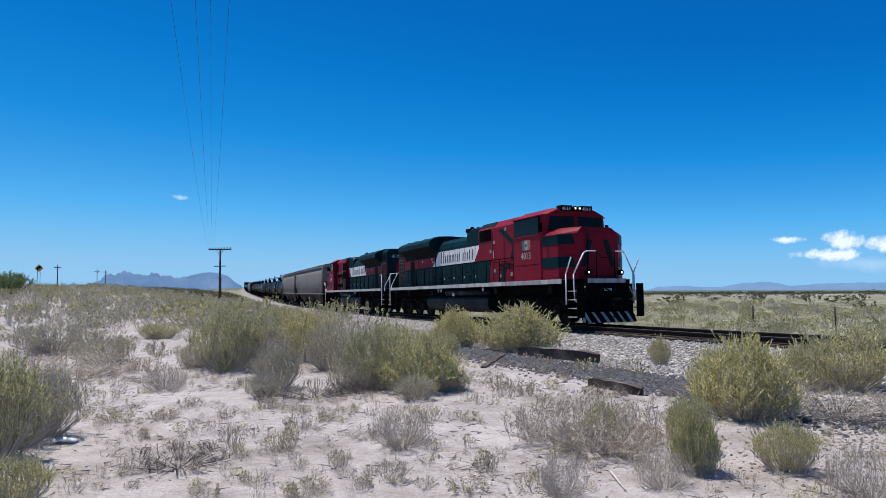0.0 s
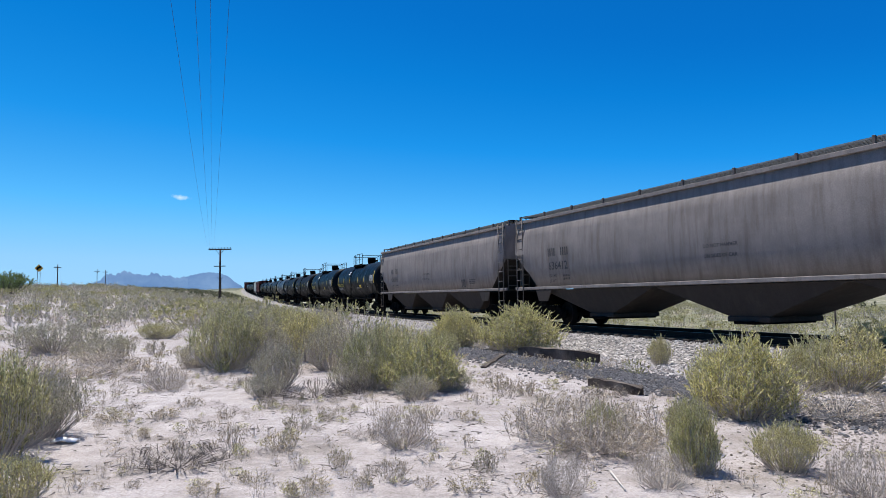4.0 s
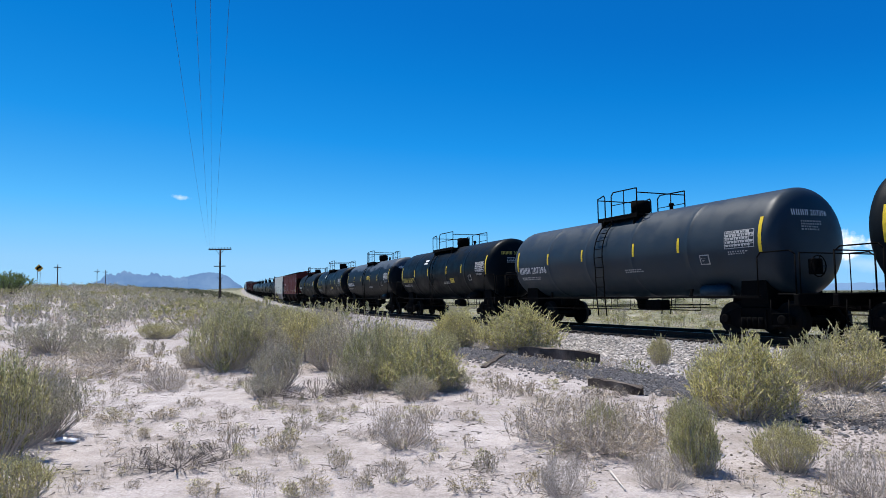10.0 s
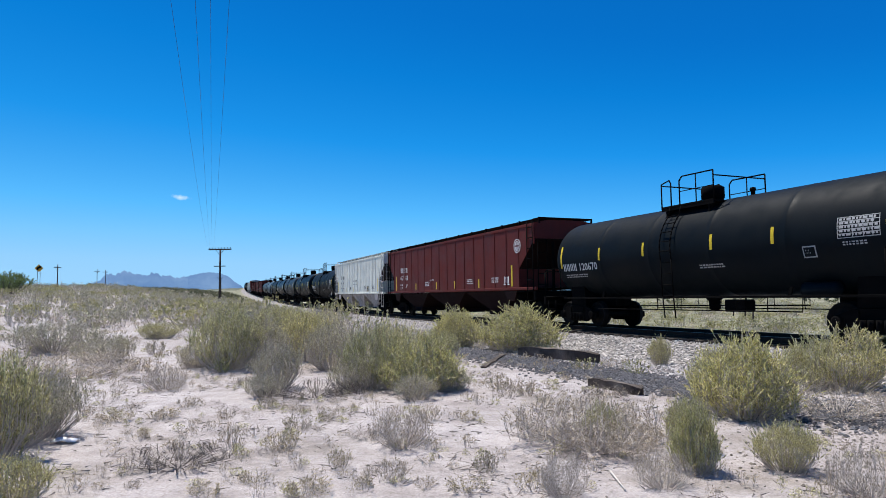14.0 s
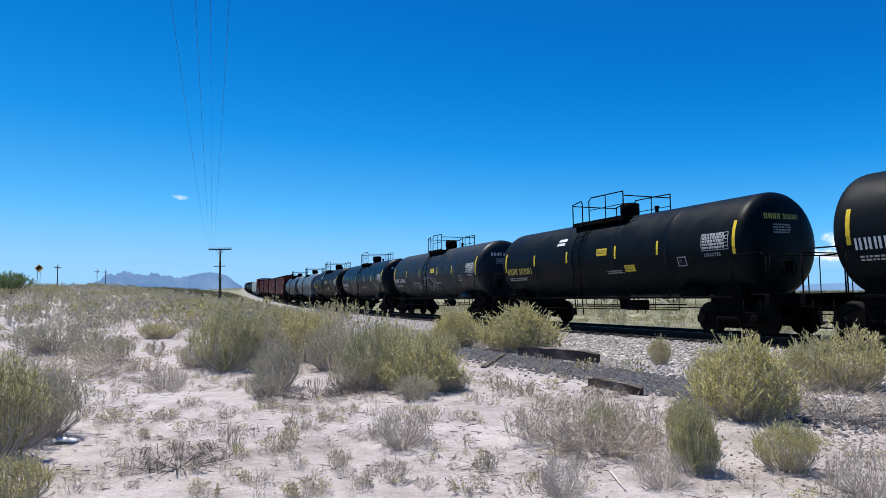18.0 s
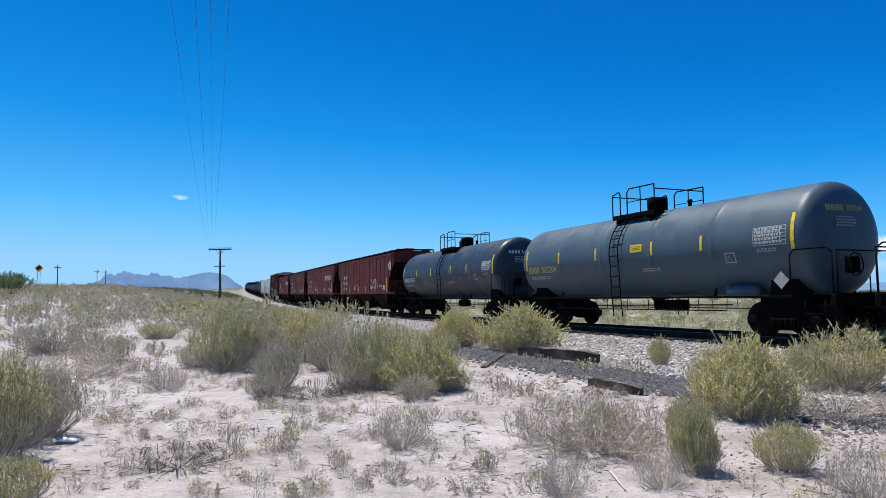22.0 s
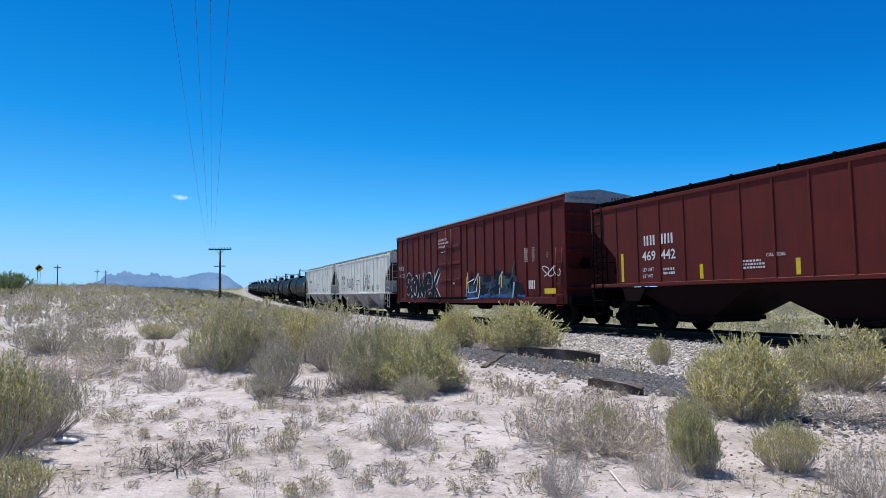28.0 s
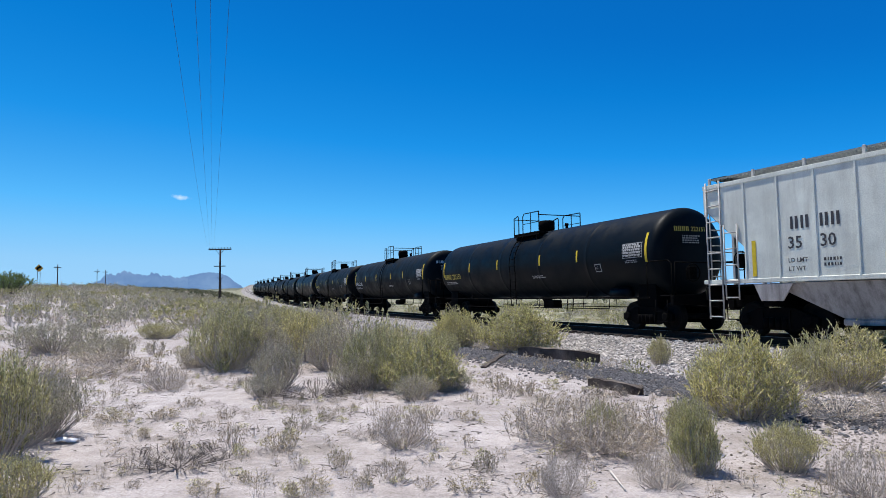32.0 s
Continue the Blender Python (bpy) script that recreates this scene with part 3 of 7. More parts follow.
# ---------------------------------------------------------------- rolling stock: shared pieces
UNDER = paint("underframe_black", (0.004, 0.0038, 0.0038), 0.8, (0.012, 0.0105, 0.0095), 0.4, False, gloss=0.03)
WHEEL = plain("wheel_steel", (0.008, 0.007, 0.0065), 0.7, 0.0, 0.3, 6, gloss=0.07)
GRAB = plain("grab_iron_white", (0.72, 0.72, 0.72), 0.5)
YELLOW = plain("reflective_yellow", (0.62, 0.45, 0.02), 0.5, 0, 0.15)
WHITE = plain("stencil_white", (0.62, 0.62, 0.6), 0.6)
STENCIL = plain("table_stencil", (0.4, 0.4, 0.39), 0.7)
PALE = plain("faded_stencil", (0.34, 0.34, 0.33), 0.7)
GREY_TXT = plain("dark_stencil", (0.05, 0.05, 0.055), 0.7)
DARKGLASS = plain("dark_glass", (0.004, 0.005, 0.006), 0.12, gloss=0.1)
_cache = {}


def cached(key, make):
    if key not in _cache:
        _cache[key] = make().mesh(key)
    return _cache[key]


def wheel_shape(r):
    return Shape().turned("y", [(-0.07, 0.12), (-0.07, 0.18), (-0.035, 0.22), (-0.035, r - 0.09), (-0.065, r - 0.06), (-0.065, r), (0.055, r + 0.004), (0.075, r + 0.03), (0.085, r + 0.03), (0.085, r - 0.06), (0.04, r - 0.09), (0.04, 0.2), (0.085, 0.16), (0.085, 0.1)], 15)


def freight_truck(parent, x, wheel_mat=None):
    """A two-axle freight bogie under parent at x."""
    r = 0.445
    for ax in (-0.88, 0.88):
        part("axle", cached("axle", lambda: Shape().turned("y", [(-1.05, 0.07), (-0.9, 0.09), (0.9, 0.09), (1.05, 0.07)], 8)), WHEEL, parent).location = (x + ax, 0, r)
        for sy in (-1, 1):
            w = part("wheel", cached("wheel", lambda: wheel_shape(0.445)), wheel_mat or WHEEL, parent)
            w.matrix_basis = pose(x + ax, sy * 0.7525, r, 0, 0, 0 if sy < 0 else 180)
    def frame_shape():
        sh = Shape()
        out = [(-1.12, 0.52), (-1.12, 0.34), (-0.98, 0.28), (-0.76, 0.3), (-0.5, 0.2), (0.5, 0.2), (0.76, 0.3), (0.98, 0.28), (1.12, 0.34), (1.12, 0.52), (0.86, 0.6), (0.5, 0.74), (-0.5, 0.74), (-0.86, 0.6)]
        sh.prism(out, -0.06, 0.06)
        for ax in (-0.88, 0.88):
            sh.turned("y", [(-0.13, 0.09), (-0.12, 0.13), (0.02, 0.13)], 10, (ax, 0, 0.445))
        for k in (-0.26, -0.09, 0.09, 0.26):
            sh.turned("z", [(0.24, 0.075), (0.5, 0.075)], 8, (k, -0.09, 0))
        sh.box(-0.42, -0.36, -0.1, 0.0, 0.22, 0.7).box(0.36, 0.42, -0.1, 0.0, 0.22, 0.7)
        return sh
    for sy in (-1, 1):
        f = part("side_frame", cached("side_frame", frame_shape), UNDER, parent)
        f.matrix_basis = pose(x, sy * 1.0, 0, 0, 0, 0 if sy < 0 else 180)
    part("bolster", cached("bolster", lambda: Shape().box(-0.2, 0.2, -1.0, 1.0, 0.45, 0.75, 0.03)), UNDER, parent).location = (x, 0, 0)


def coupler(parent, x, sgn):
    def shape():
        sh = Shape().box(-0.75, -0.12, -0.1, 0.1, 0.74, 0.96, 0.02)
        sh.prism([(-0.16, 0.68), (-0.02, 0.66), (0.04, 0.75), (0.04, 0.97), (-0.02, 1.02), (-0.16, 1.0)], -0.17, 0.15)
        sh.rod((-0.05, 0.4, 0.7), (-0.05, -0.9, 0.78), 0.015, 5)
        return sh
    c = part("coupler", cached("coupler", shape), UNDER, parent)
    c.matrix_basis = pose(x, 0, 0, 0, 0, 0 if sgn > 0 else 180)
    h = part("brake_hose", cached("brake_hose", lambda: Shape().path([(-0.25, -0.35, 0.72), (-0.1, -0.35, 0.5), (0.0, -0.28, 0.34), (0.1, -0.2, 0.36)], 0.025, 6)), UNDER, parent)
    h.matrix_basis = pose(x, 0, 0, 0, 0, 0 if sgn > 0 else 180)


def ladder(x, y, z0, z1, wide=0.42, step=0.38, r=0.016, along="x"):
    sh = Shape()
    for k in (-wide / 2, wide / 2):
        a = (x + k, y, z0) if along == "x" else (x, y + k, z0)
        sh.rod(a, (a[0], a[1], z1), r * 1.2, 5)
    n = int((z1 - z0) / step)
    for i in range(n + 1):
        z = z0 + 0.06 + i * step
        if z < z1:
            a = (x - wide / 2, y, z) if along == "x" else (x, y - wide / 2, z)
            b = (x + wide / 2, y, z) if along == "x" else (x, y + wide / 2, z)
            sh.rod(a, b, r, 5)
    return sh


def brake_wheel(parent, x, y, z, sgn, material):
    sh = Shape()
    n = 14
    pts = [(0, 0.26 * math.cos(6.2832 * i / n), 0.26 * math.sin(6.2832 * i / n)) for i in range(n + 1)]
    sh.path(pts, 0.016, 5)
    for i in range(0, n, 3):
        sh.rod((0.03, 0, 0), pts[i], 0.011, 5)
    part("brake_wheel", sh, material, parent).location = (x + sgn * 0.08, y, z)
    part("brake_gear", Shape().box(x - 0.1, x + 0.1, y - 0.14, y + 0.14, z - 0.2, z + 0.18, 0.02), material, parent)


def bars(place, u, v, n, w, h, gap):
    """A row of plain bars in place of writing that is a mark or cannot be read."""
    sh = Shape()
    for i in range(n):
        a = u + i * (w + gap)
        for b, c in ((a, a + w * 0.34), (a + w * 0.62, a + w)):
            sh.add([place(b, v), place(c, v), place(c, v + h), place(b, v + h)], [(0, 1, 2, 3)])
    return sh


def small_print(place, u, v, lines, wide, h, rng):
    sh = Shape()
    for k in range(lines):
        x = u
        while x < u + wide * rng.uniform(0.8, 1.0):
            w = rng.uniform(0.04, 0.12) * min(1.0, wide)
            y = v - k * h * 1.7
            sh.add([place(x, y), place(x + w, y), place(x + w, y + h), place(x, y + h)], [(0, 1, 2, 3)])
            x += w + 0.03
    return sh


def ribbon(place, pts, thick, rng):
    sh = Shape()
    n = len(pts) - 1
    rows = [[], []]
    for i in range(n + 1):
        p, q = pts[max(0, i - 1)], pts[min(n, i + 1)]
        dx, dz = q[0] - p[0], q[1] - p[1]
        d = math.hypot(dx, dz) or 1
        t = thick * rng.uniform(0.75, 1.15)
        rows[0].append(place(pts[i][0] - dz / d * t, pts[i][1] + dx / d * t))
        rows[1].append(place(pts[i][0] + dz / d * t, pts[i][1] - dx / d * t))
    return sh.rings(rows, False, False, False)


def scribble(root, place, u, v, wide, high, strokes, rng, thick, material, label):
    """Sprayed strokes: looping ribbons on a surface."""
    for k in range(strokes):
        cx = u + wide * (k + 0.5) / strokes
        a0, n = rng.uniform(0, 6), 16
        rx, rz = wide / strokes * rng.uniform(0.45, 0.75), high * rng.uniform(0.35, 0.5)
        fx, fz = rng.choice((1, 1.5, 2)), rng.choice((1, 1.5, 0.5))
        pts = [(cx + rx * math.sin(a0 + fx * 5.2 * i / n) + rng.uniform(-0.02, 0.02), v + high / 2 + rz * math.cos(a0 * 1.7 + fz * 5.2 * i / n)) for i in range(n + 1)]
        part("graffiti_stroke", ribbon(place, pts, thick, rng), material, root, label)


FAT = [[[(0.9, 0.85), (0.5, 1.0), (0.12, 0.78), (0.5, 0.52), (0.88, 0.26), (0.5, 0.0), (0.08, 0.14)]],
       [[(0.5 + 0.38 * math.cos(0.6 * i), 0.45 + 0.42 * math.sin(0.6 * i)) for i in range(12)]],
       [[(0.0, 1.0), (0.22, 0.02), (0.5, 0.7), (0.78, 0.02), (1.0, 1.0)]],
       [[(0.15, 0.46), (0.85, 0.52), (0.7, 0.9), (0.3, 0.88), (0.1, 0.45), (0.4, 0.05), (0.92, 0.16)]],
       [[(0.15, 1.0), (0.15, 0.0)], [(0.95, 1.05), (0.25, 0.5), (1.05, -0.08)]]]


def fat_strokes(root, layers, u, v, wide, high, shapes, rim, fill, rng):
    """A row of fat sprayed strokes: a pale rim under a dark filling."""
    for k, strokes in enumerate(shapes):
        for pts in strokes:
            line = []
            for a, b in zip(pts, pts[1:]):
                line += [(u + wide * (k + a[0] + (b[0] - a[0]) * i / 3), v + high * (a[1] + (b[1] - a[1]) * i / 3)) for i in range(3)]
            line.append((u + wide * (k + pts[-1][0]), v + high * pts[-1][1]))
            part("graffiti_rim", ribbon(layers[0], line, 0.215, rng), rim, root, "sprayed white rim")
            part("graffiti_stroke", ribbon(layers[1], line, 0.165, rng), fill, root, "sprayed dark stroke")


TRAIN = []      # (thing, front, length)


def coupled(thing, front, rear):
    TRAIN.append((thing, front, rear - front))
    return thing


# ---------------------------------------------------------------- tank cars
TANK_R, TANK_Z = 1.40, 2.42


def on_tank(u, v, out=0.007, side=-1):
    """A point on the shell: u along the car, v up from its middle height, along the curve."""
    a = v / TANK_R
    return (u * -side, side * (TANK_R + out) * math.cos(a), TANK_Z + (TANK_R + out) * math.sin(a))


def tank_shell(half):
    """A long drum with dished heads and low weld seams."""
    prof = []
    head = 0.5
    for i in range(13):
        k = i / 12
        prof.append((-half + head * k ** 2, max(0.02, TANK_R * (1 - (1 - k ** 2) ** 3) ** (1 / 3))))
    prof += [(-half + head + 0.05, TANK_R), (-half + head + 0.3, TANK_R)]
    seams = 5
    for k in range(1, seams):
        x = -half + head + (2 * half - 2 * head) * k / seams
        prof += [(x - 0.2, TANK_R), (x - 0.035, TANK_R), (x - 0.02, TANK_R + 0.004), (x + 0.02, TANK_R + 0.004), (x + 0.035, TANK_R), (x + 0.2, TANK_R)]
    prof += [(-x, r) for x, r in prof[:15][::-1]]
    return Shape().turned("x", prof, 56, (0, 0, TANK_Z))


def tank_car(front, rear, shell, number, label, style=0, mark=4, ink=None, seed=0, extras=()):
    rng = random.Random(seed)
    L = rear - front
    half = L / 2 - 1.0
    ink = ink or WHITE
    root = tagged(new("tank_car"), label, "tank car", "freight cars of the train")
    key = round(L, 2)
    tank = part("tank", cached("tank%s" % key, lambda: tank_shell(half)), None, root)
    if not tank.data.materials:
        tank.data.materials.append(UNDER)
    repaint(tank, shell)
    # frame
    for sg in (-1, 1):
        e = sg * (L / 2)
        def sill():
            sh = Shape().box(L / 2 - 3.4, L / 2 - 0.45, -0.32, 0.32, 0.72, 1.02, 0.03)
            sh.box(L / 2 - 0.55, L / 2 - 0.4, -1.45, 1.45, 0.8, 1.08, 0.02)
            sh.box(L / 2 - 1.0, L / 2 - 0.4, -1.42, 1.42, 1.06, 1.1, 0.01)
            sh.prism([(L / 2 - 2.5, 0.75), (L / 2 - 1.6, 0.75), (L / 2 - 1.68, 1.55), (L / 2 - 2.42, 1.55)], -1.0, 1.0)
            return sh
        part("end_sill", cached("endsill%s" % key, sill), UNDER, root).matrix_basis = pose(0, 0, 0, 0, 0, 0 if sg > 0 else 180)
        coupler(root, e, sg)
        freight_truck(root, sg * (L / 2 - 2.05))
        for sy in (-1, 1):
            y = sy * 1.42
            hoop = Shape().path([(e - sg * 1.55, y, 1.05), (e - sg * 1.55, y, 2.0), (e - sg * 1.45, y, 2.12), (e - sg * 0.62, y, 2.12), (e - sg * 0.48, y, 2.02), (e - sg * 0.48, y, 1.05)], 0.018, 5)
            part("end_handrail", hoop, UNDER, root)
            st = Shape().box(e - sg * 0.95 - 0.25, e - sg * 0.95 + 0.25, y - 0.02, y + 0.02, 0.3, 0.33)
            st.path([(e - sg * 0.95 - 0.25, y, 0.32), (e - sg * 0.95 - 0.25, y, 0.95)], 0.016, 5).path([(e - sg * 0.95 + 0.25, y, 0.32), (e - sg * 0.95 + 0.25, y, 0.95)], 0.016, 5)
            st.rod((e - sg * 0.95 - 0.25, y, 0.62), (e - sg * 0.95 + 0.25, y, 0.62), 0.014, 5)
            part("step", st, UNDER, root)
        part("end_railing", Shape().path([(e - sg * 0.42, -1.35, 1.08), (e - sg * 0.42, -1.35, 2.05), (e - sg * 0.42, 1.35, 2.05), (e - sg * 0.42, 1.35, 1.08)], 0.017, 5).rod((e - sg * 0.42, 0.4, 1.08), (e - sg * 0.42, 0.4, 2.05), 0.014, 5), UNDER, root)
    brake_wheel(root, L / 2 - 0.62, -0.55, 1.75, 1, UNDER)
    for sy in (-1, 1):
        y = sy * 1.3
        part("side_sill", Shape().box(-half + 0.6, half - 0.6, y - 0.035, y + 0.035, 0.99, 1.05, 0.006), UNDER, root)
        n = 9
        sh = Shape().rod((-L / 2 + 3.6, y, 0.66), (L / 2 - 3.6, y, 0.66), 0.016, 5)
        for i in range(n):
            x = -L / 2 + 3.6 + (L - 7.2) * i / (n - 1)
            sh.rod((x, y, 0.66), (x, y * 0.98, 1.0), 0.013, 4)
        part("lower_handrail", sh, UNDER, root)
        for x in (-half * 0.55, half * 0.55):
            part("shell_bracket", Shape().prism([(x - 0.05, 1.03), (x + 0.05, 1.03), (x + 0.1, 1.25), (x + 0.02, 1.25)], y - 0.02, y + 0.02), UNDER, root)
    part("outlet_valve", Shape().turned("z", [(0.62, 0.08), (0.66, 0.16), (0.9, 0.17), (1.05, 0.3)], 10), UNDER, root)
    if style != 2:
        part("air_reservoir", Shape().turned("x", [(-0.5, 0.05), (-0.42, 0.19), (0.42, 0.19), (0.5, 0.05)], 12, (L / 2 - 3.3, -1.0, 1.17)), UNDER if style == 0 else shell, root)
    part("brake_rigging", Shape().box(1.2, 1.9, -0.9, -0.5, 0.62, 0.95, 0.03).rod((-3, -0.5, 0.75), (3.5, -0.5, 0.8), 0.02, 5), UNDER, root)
    # top platform with its dome and railings
    px0, px1 = (-1.55, 1.35) if style == 0 else (-0.95, 1.1)
    top = TANK_Z + TANK_R
    plat = Shape()
    for sy in (-1, 1):
        plat.box(px0, px1, sy * 0.72 - 0.3, sy * 0.72 + 0.3, top - 0.14, top - 0.1, 0.006)
        plat.box(px0, px1, sy * 1.0 - 0.02, sy * 1.0 + 0.02, top - 0.2, top - 0.06)
        for x in (px0 + 0.2, px1 - 0.2):
            plat.box(x - 0.03, x + 0.03, sy * 0.75 - 0.25, sy * 0.75 + 0.25, top - 0.4, top - 0.13)
    part("platform", plat, UNDER, root)
    dx = 0.1 if style != 1 else -0.25
    part("manway", Shape().turned("z", [(top - 0.12, 0.3), (top + 0.1, 0.3), (top + 0.11, 0.33), (top + 0.44, 0.33), (top + 0.48, 0.27)], 18, (dx + 0.35, 0, 0)), UNDER, root)
    if style == 2:
        part("housing", Shape().turned("z", [(top - 0.1, 0.22), (top + 0.3, 0.22), (top + 0.42, 0.12)], 14, (dx - 0.2, 0, 0)), shell, root)
    part("relief_valve", Shape().turned("z", [(top - 0.1, 0.06), (top + 0.15, 0.06), (top + 0.17, 0.09), (top + 0.24, 0.07)], 10, (px1 + 0.35, 0.1, 0)), UNDER, root)
    part("vent_pipe", Shape().path([(dx - 0.6, 0.1, top - 0.1), (dx - 0.6, 0.1, top + 0.1), (dx - 0.2, 0.1, top + 0.12)], 0.04, 6), UNDER, root)
    hr = 0.72
    for sy in (-1, 1):
        y = sy * 1.0
        g0, g1 = (px0 + 0.6, px0 + 1.0) if style != 1 else (px0 + 0.4, px0 + 0.75)
        part("railing", Shape().path([(px0, y, top - 0.12), (px0, y, top + hr - 0.08), (g0 - 0.06, y, top + hr), (g0, y, top + hr - 0.1), (g0, y, top - 0.12)], 0.022, 5), UNDER, root)
        sh = Shape().path([(g1, y, top - 0.12), (g1, y, top + hr - 0.08), (g1 + 0.12, y, top + hr + 0.04), (px1, y, top + hr + 0.02), (px1, y, top - 0.12)], 0.022, 5)
        sh.rod(((g1 + px1) / 2, y, top - 0.12), ((g1 + px1) / 2, y, top + hr + 0.03), 0.018, 5)
        sh.rod((g1, y, top + 0.32), (px1, y, top + 0.32), 0.014, 5)
        part("railing", sh, UNDER, root)
        lad = Shape()
        lx = (g0 + g1) / 2
        for k in (-0.22, 0.22):
            pts = [(lx + k, sy * (TANK_R + 0.09) * math.cos(a), TANK_Z + (TANK_R + 0.09) * math.sin(a)) for a in [0.75 - 0.95 * i / 8 for i in range(9)]]
            pts = [(lx + k, y, top - 0.1)] + pts + [(lx + k, sy * 1.42, 1.05), (lx + k, sy * 1.36, 0.42)]
            lad.path(pts, 0.02, 5)
        for i in range(10):
            a = 0.75 - 1.75 * i / 9
            yy, zz = (sy * (TANK_R + 0.09) * math.cos(a), TANK_Z + (TANK_R + 0.09) * math.sin(a)) if a > -0.2 else (sy * 1.43, 2.05 - (i - 5) * 0.33)
            lad.rod((lx - 0.22, yy, zz), (lx + 0.22, yy, zz), 0.015, 5)
        part("ladder", lad, UNDER, root)
    for sg in (-1, 1):
        part("railing_end", Shape().path([(px0 if sg < 0 else px1, -1.0, top + 0.6), (px0 if sg < 0 else px1, 1.0, top + 0.6)], 0.02, 5), UNDER, root)
    # markings, both sides
    for side in (-1, 1):
        pl = lambda u, v, side=side: on_tank(u, v, 0.007, side)
        for fx in (-0.985, 0.93):
            part("reflector", patch(pl, half * fx - 0.05 + (0.5 if fx < 0 else 0), half * fx + 0.05 + (0.5 if fx < 0 else 0), -0.3, 0.62 if fx > 0 else 0.5), YELLOW, root, "yellow reflective strip")
        for fx in (-0.56, -0.22, 0.2, 0.5):
            part("reflector", patch(pl, half * fx - 0.045, half * fx + 0.045, -0.12, 0.3), YELLOW, root, "yellow reflective strip")
        u0 = -half + 0.72
        part("owner_mark", bars(pl, u0, -0.42, mark, 0.15, 0.26, 0.06), ink, root)
        lettering(number, 0.36, lambda a, b: pl(u0 + mark * 0.21 + 0.08 + a, -0.42 + b), ink, root, "car_number")
        part("small_print", small_print(pl, u0 + 0.05, -0.6, 2, 1.5, 0.045, rng), PALE, root)
        tx = half * 0.93 - 1.12
        pl2 = lambda u, v, side=side: on_tank(u, v, 0.011, side)
        table = Shape()
        for k in range(6):
            v0 = -0.14 + k * 0.09
            table.add([pl(tx, v0), pl(tx + 0.95, v0), pl(tx + 0.95, v0 + 0.016), pl(tx, v0 + 0.016)], [(0, 1, 2, 3)])
        for fx in (0.0, 0.34, 0.58, 0.78, 0.934):
            for k in range(5):
                v0 = -0.14 + k * 0.09
                table.add([pl(tx + fx, v0), pl(tx + fx + 0.016, v0), pl(tx + fx + 0.016, v0 + 0.09), pl(tx + fx, v0 + 0.09)], [(0, 1, 2, 3)])
        tab = part("data_panel", table, STENCIL, root, "white stencilled table")
        tagged(part("table_print", small_print(pl2, tx + 0.05, 0.25, 5, 0.85, 0.05, rng), STENCIL, tab), "", "", "", "stuff")
        part("test_box", patch(pl, half * 0.62, half * 0.62 + 0.34, -0.52, -0.24), PALE, root, "pale framed test stencil")
        part("test_field", patch(pl2, half * 0.62 + 0.03, half * 0.62 + 0.31, -0.49, -0.27), shell, root)
        part("test_print", small_print(pl2, half * 0.62 + 0.07, -0.36, 2, 0.14, 0.035, rng), PALE, root)
        part("small_print", small_print(pl, tx + 0.1, -0.24, 2, 0.6, 0.032, rng), PALE, root)
        if style == 0:
            part("notice", patch(pl, half * 0.26, half * 0.26 + 0.5, -0.58, -0.36), YELLOW, root, "yellow notice plate")
            part("notice_print", small_print(pl2, half * 0.26 + 0.05, -0.43, 3, 0.36, 0.026, rng), GREY_TXT, root)
        part("small_print", small_print(pl, half * 0.12, -0.55, 2, 0.9, 0.04, rng), PALE, root)
        if style == 0:
            part("white_label", patch(pl, px0 - 0.62, px0 - 0.1, 0.72, 0.84), WHITE, root)
            part("white_label", patch(pl, px0 - 0.68, px0 - 0.16, 0.56, 0.67), WHITE, root)
        if "panel" in extras:
            part("notice", patch(pl, 0.35, 0.9, 0.02, 0.26), YELLOW, root, "yellow notice plate")
            part("notice_print", small_print(pl2, 0.4, 0.18, 3, 0.42, 0.03, rng), GREY_TXT, root)
    # marks on the head at the front
    for sg in (1, -1):
        hp = lambda u, v, sg=sg: (sg * (half - 0.5 * (1 - (1 - min(0.97, math.hypot(u, v) / TANK_R) ** 3) ** (1 / 3)) + 0.03), sg * u, TANK_Z + v)
        part("owner_mark", bars(hp, -0.75, 0.62, 4, 0.1, 0.15, 0.04), ink, root)
        lettering(number, 0.2, lambda a, b: hp(-0.15 + a, 0.62 + b), ink, root, "car_number")
        part("small_print", small_print(hp, -0.5, 0.45, 4, 0.7, 0.04, rng), PALE, root)
    if "diamond" in extras:
        x = half - 0.9
        part("hazard_diamond", Shape().add([(x, -1.3, 1.2), (x + 0.22, -1.3, 1.42), (x, -1.3, 1.64), (x - 0.22, -1.3, 1.42)], [(0, 1, 2, 3)]), PALE, root)
    if "scrawl" in extras:
        scribble(root, lambda u, v: on_tank(u, v, 0.012), -2.6, -0.95, 1.3, 0.55, 4, rng, 0.018, PALE, "sprayed pale scrawl")
        scribble(root, lambda u, v: on_tank(u, v, 0.012), -0.9, -1.05, 2.0, 0.9, 5, rng, 0.02, PALE, "sprayed pale scrawl")
    return coupled(root, front + 0.38, rear + 0.38)


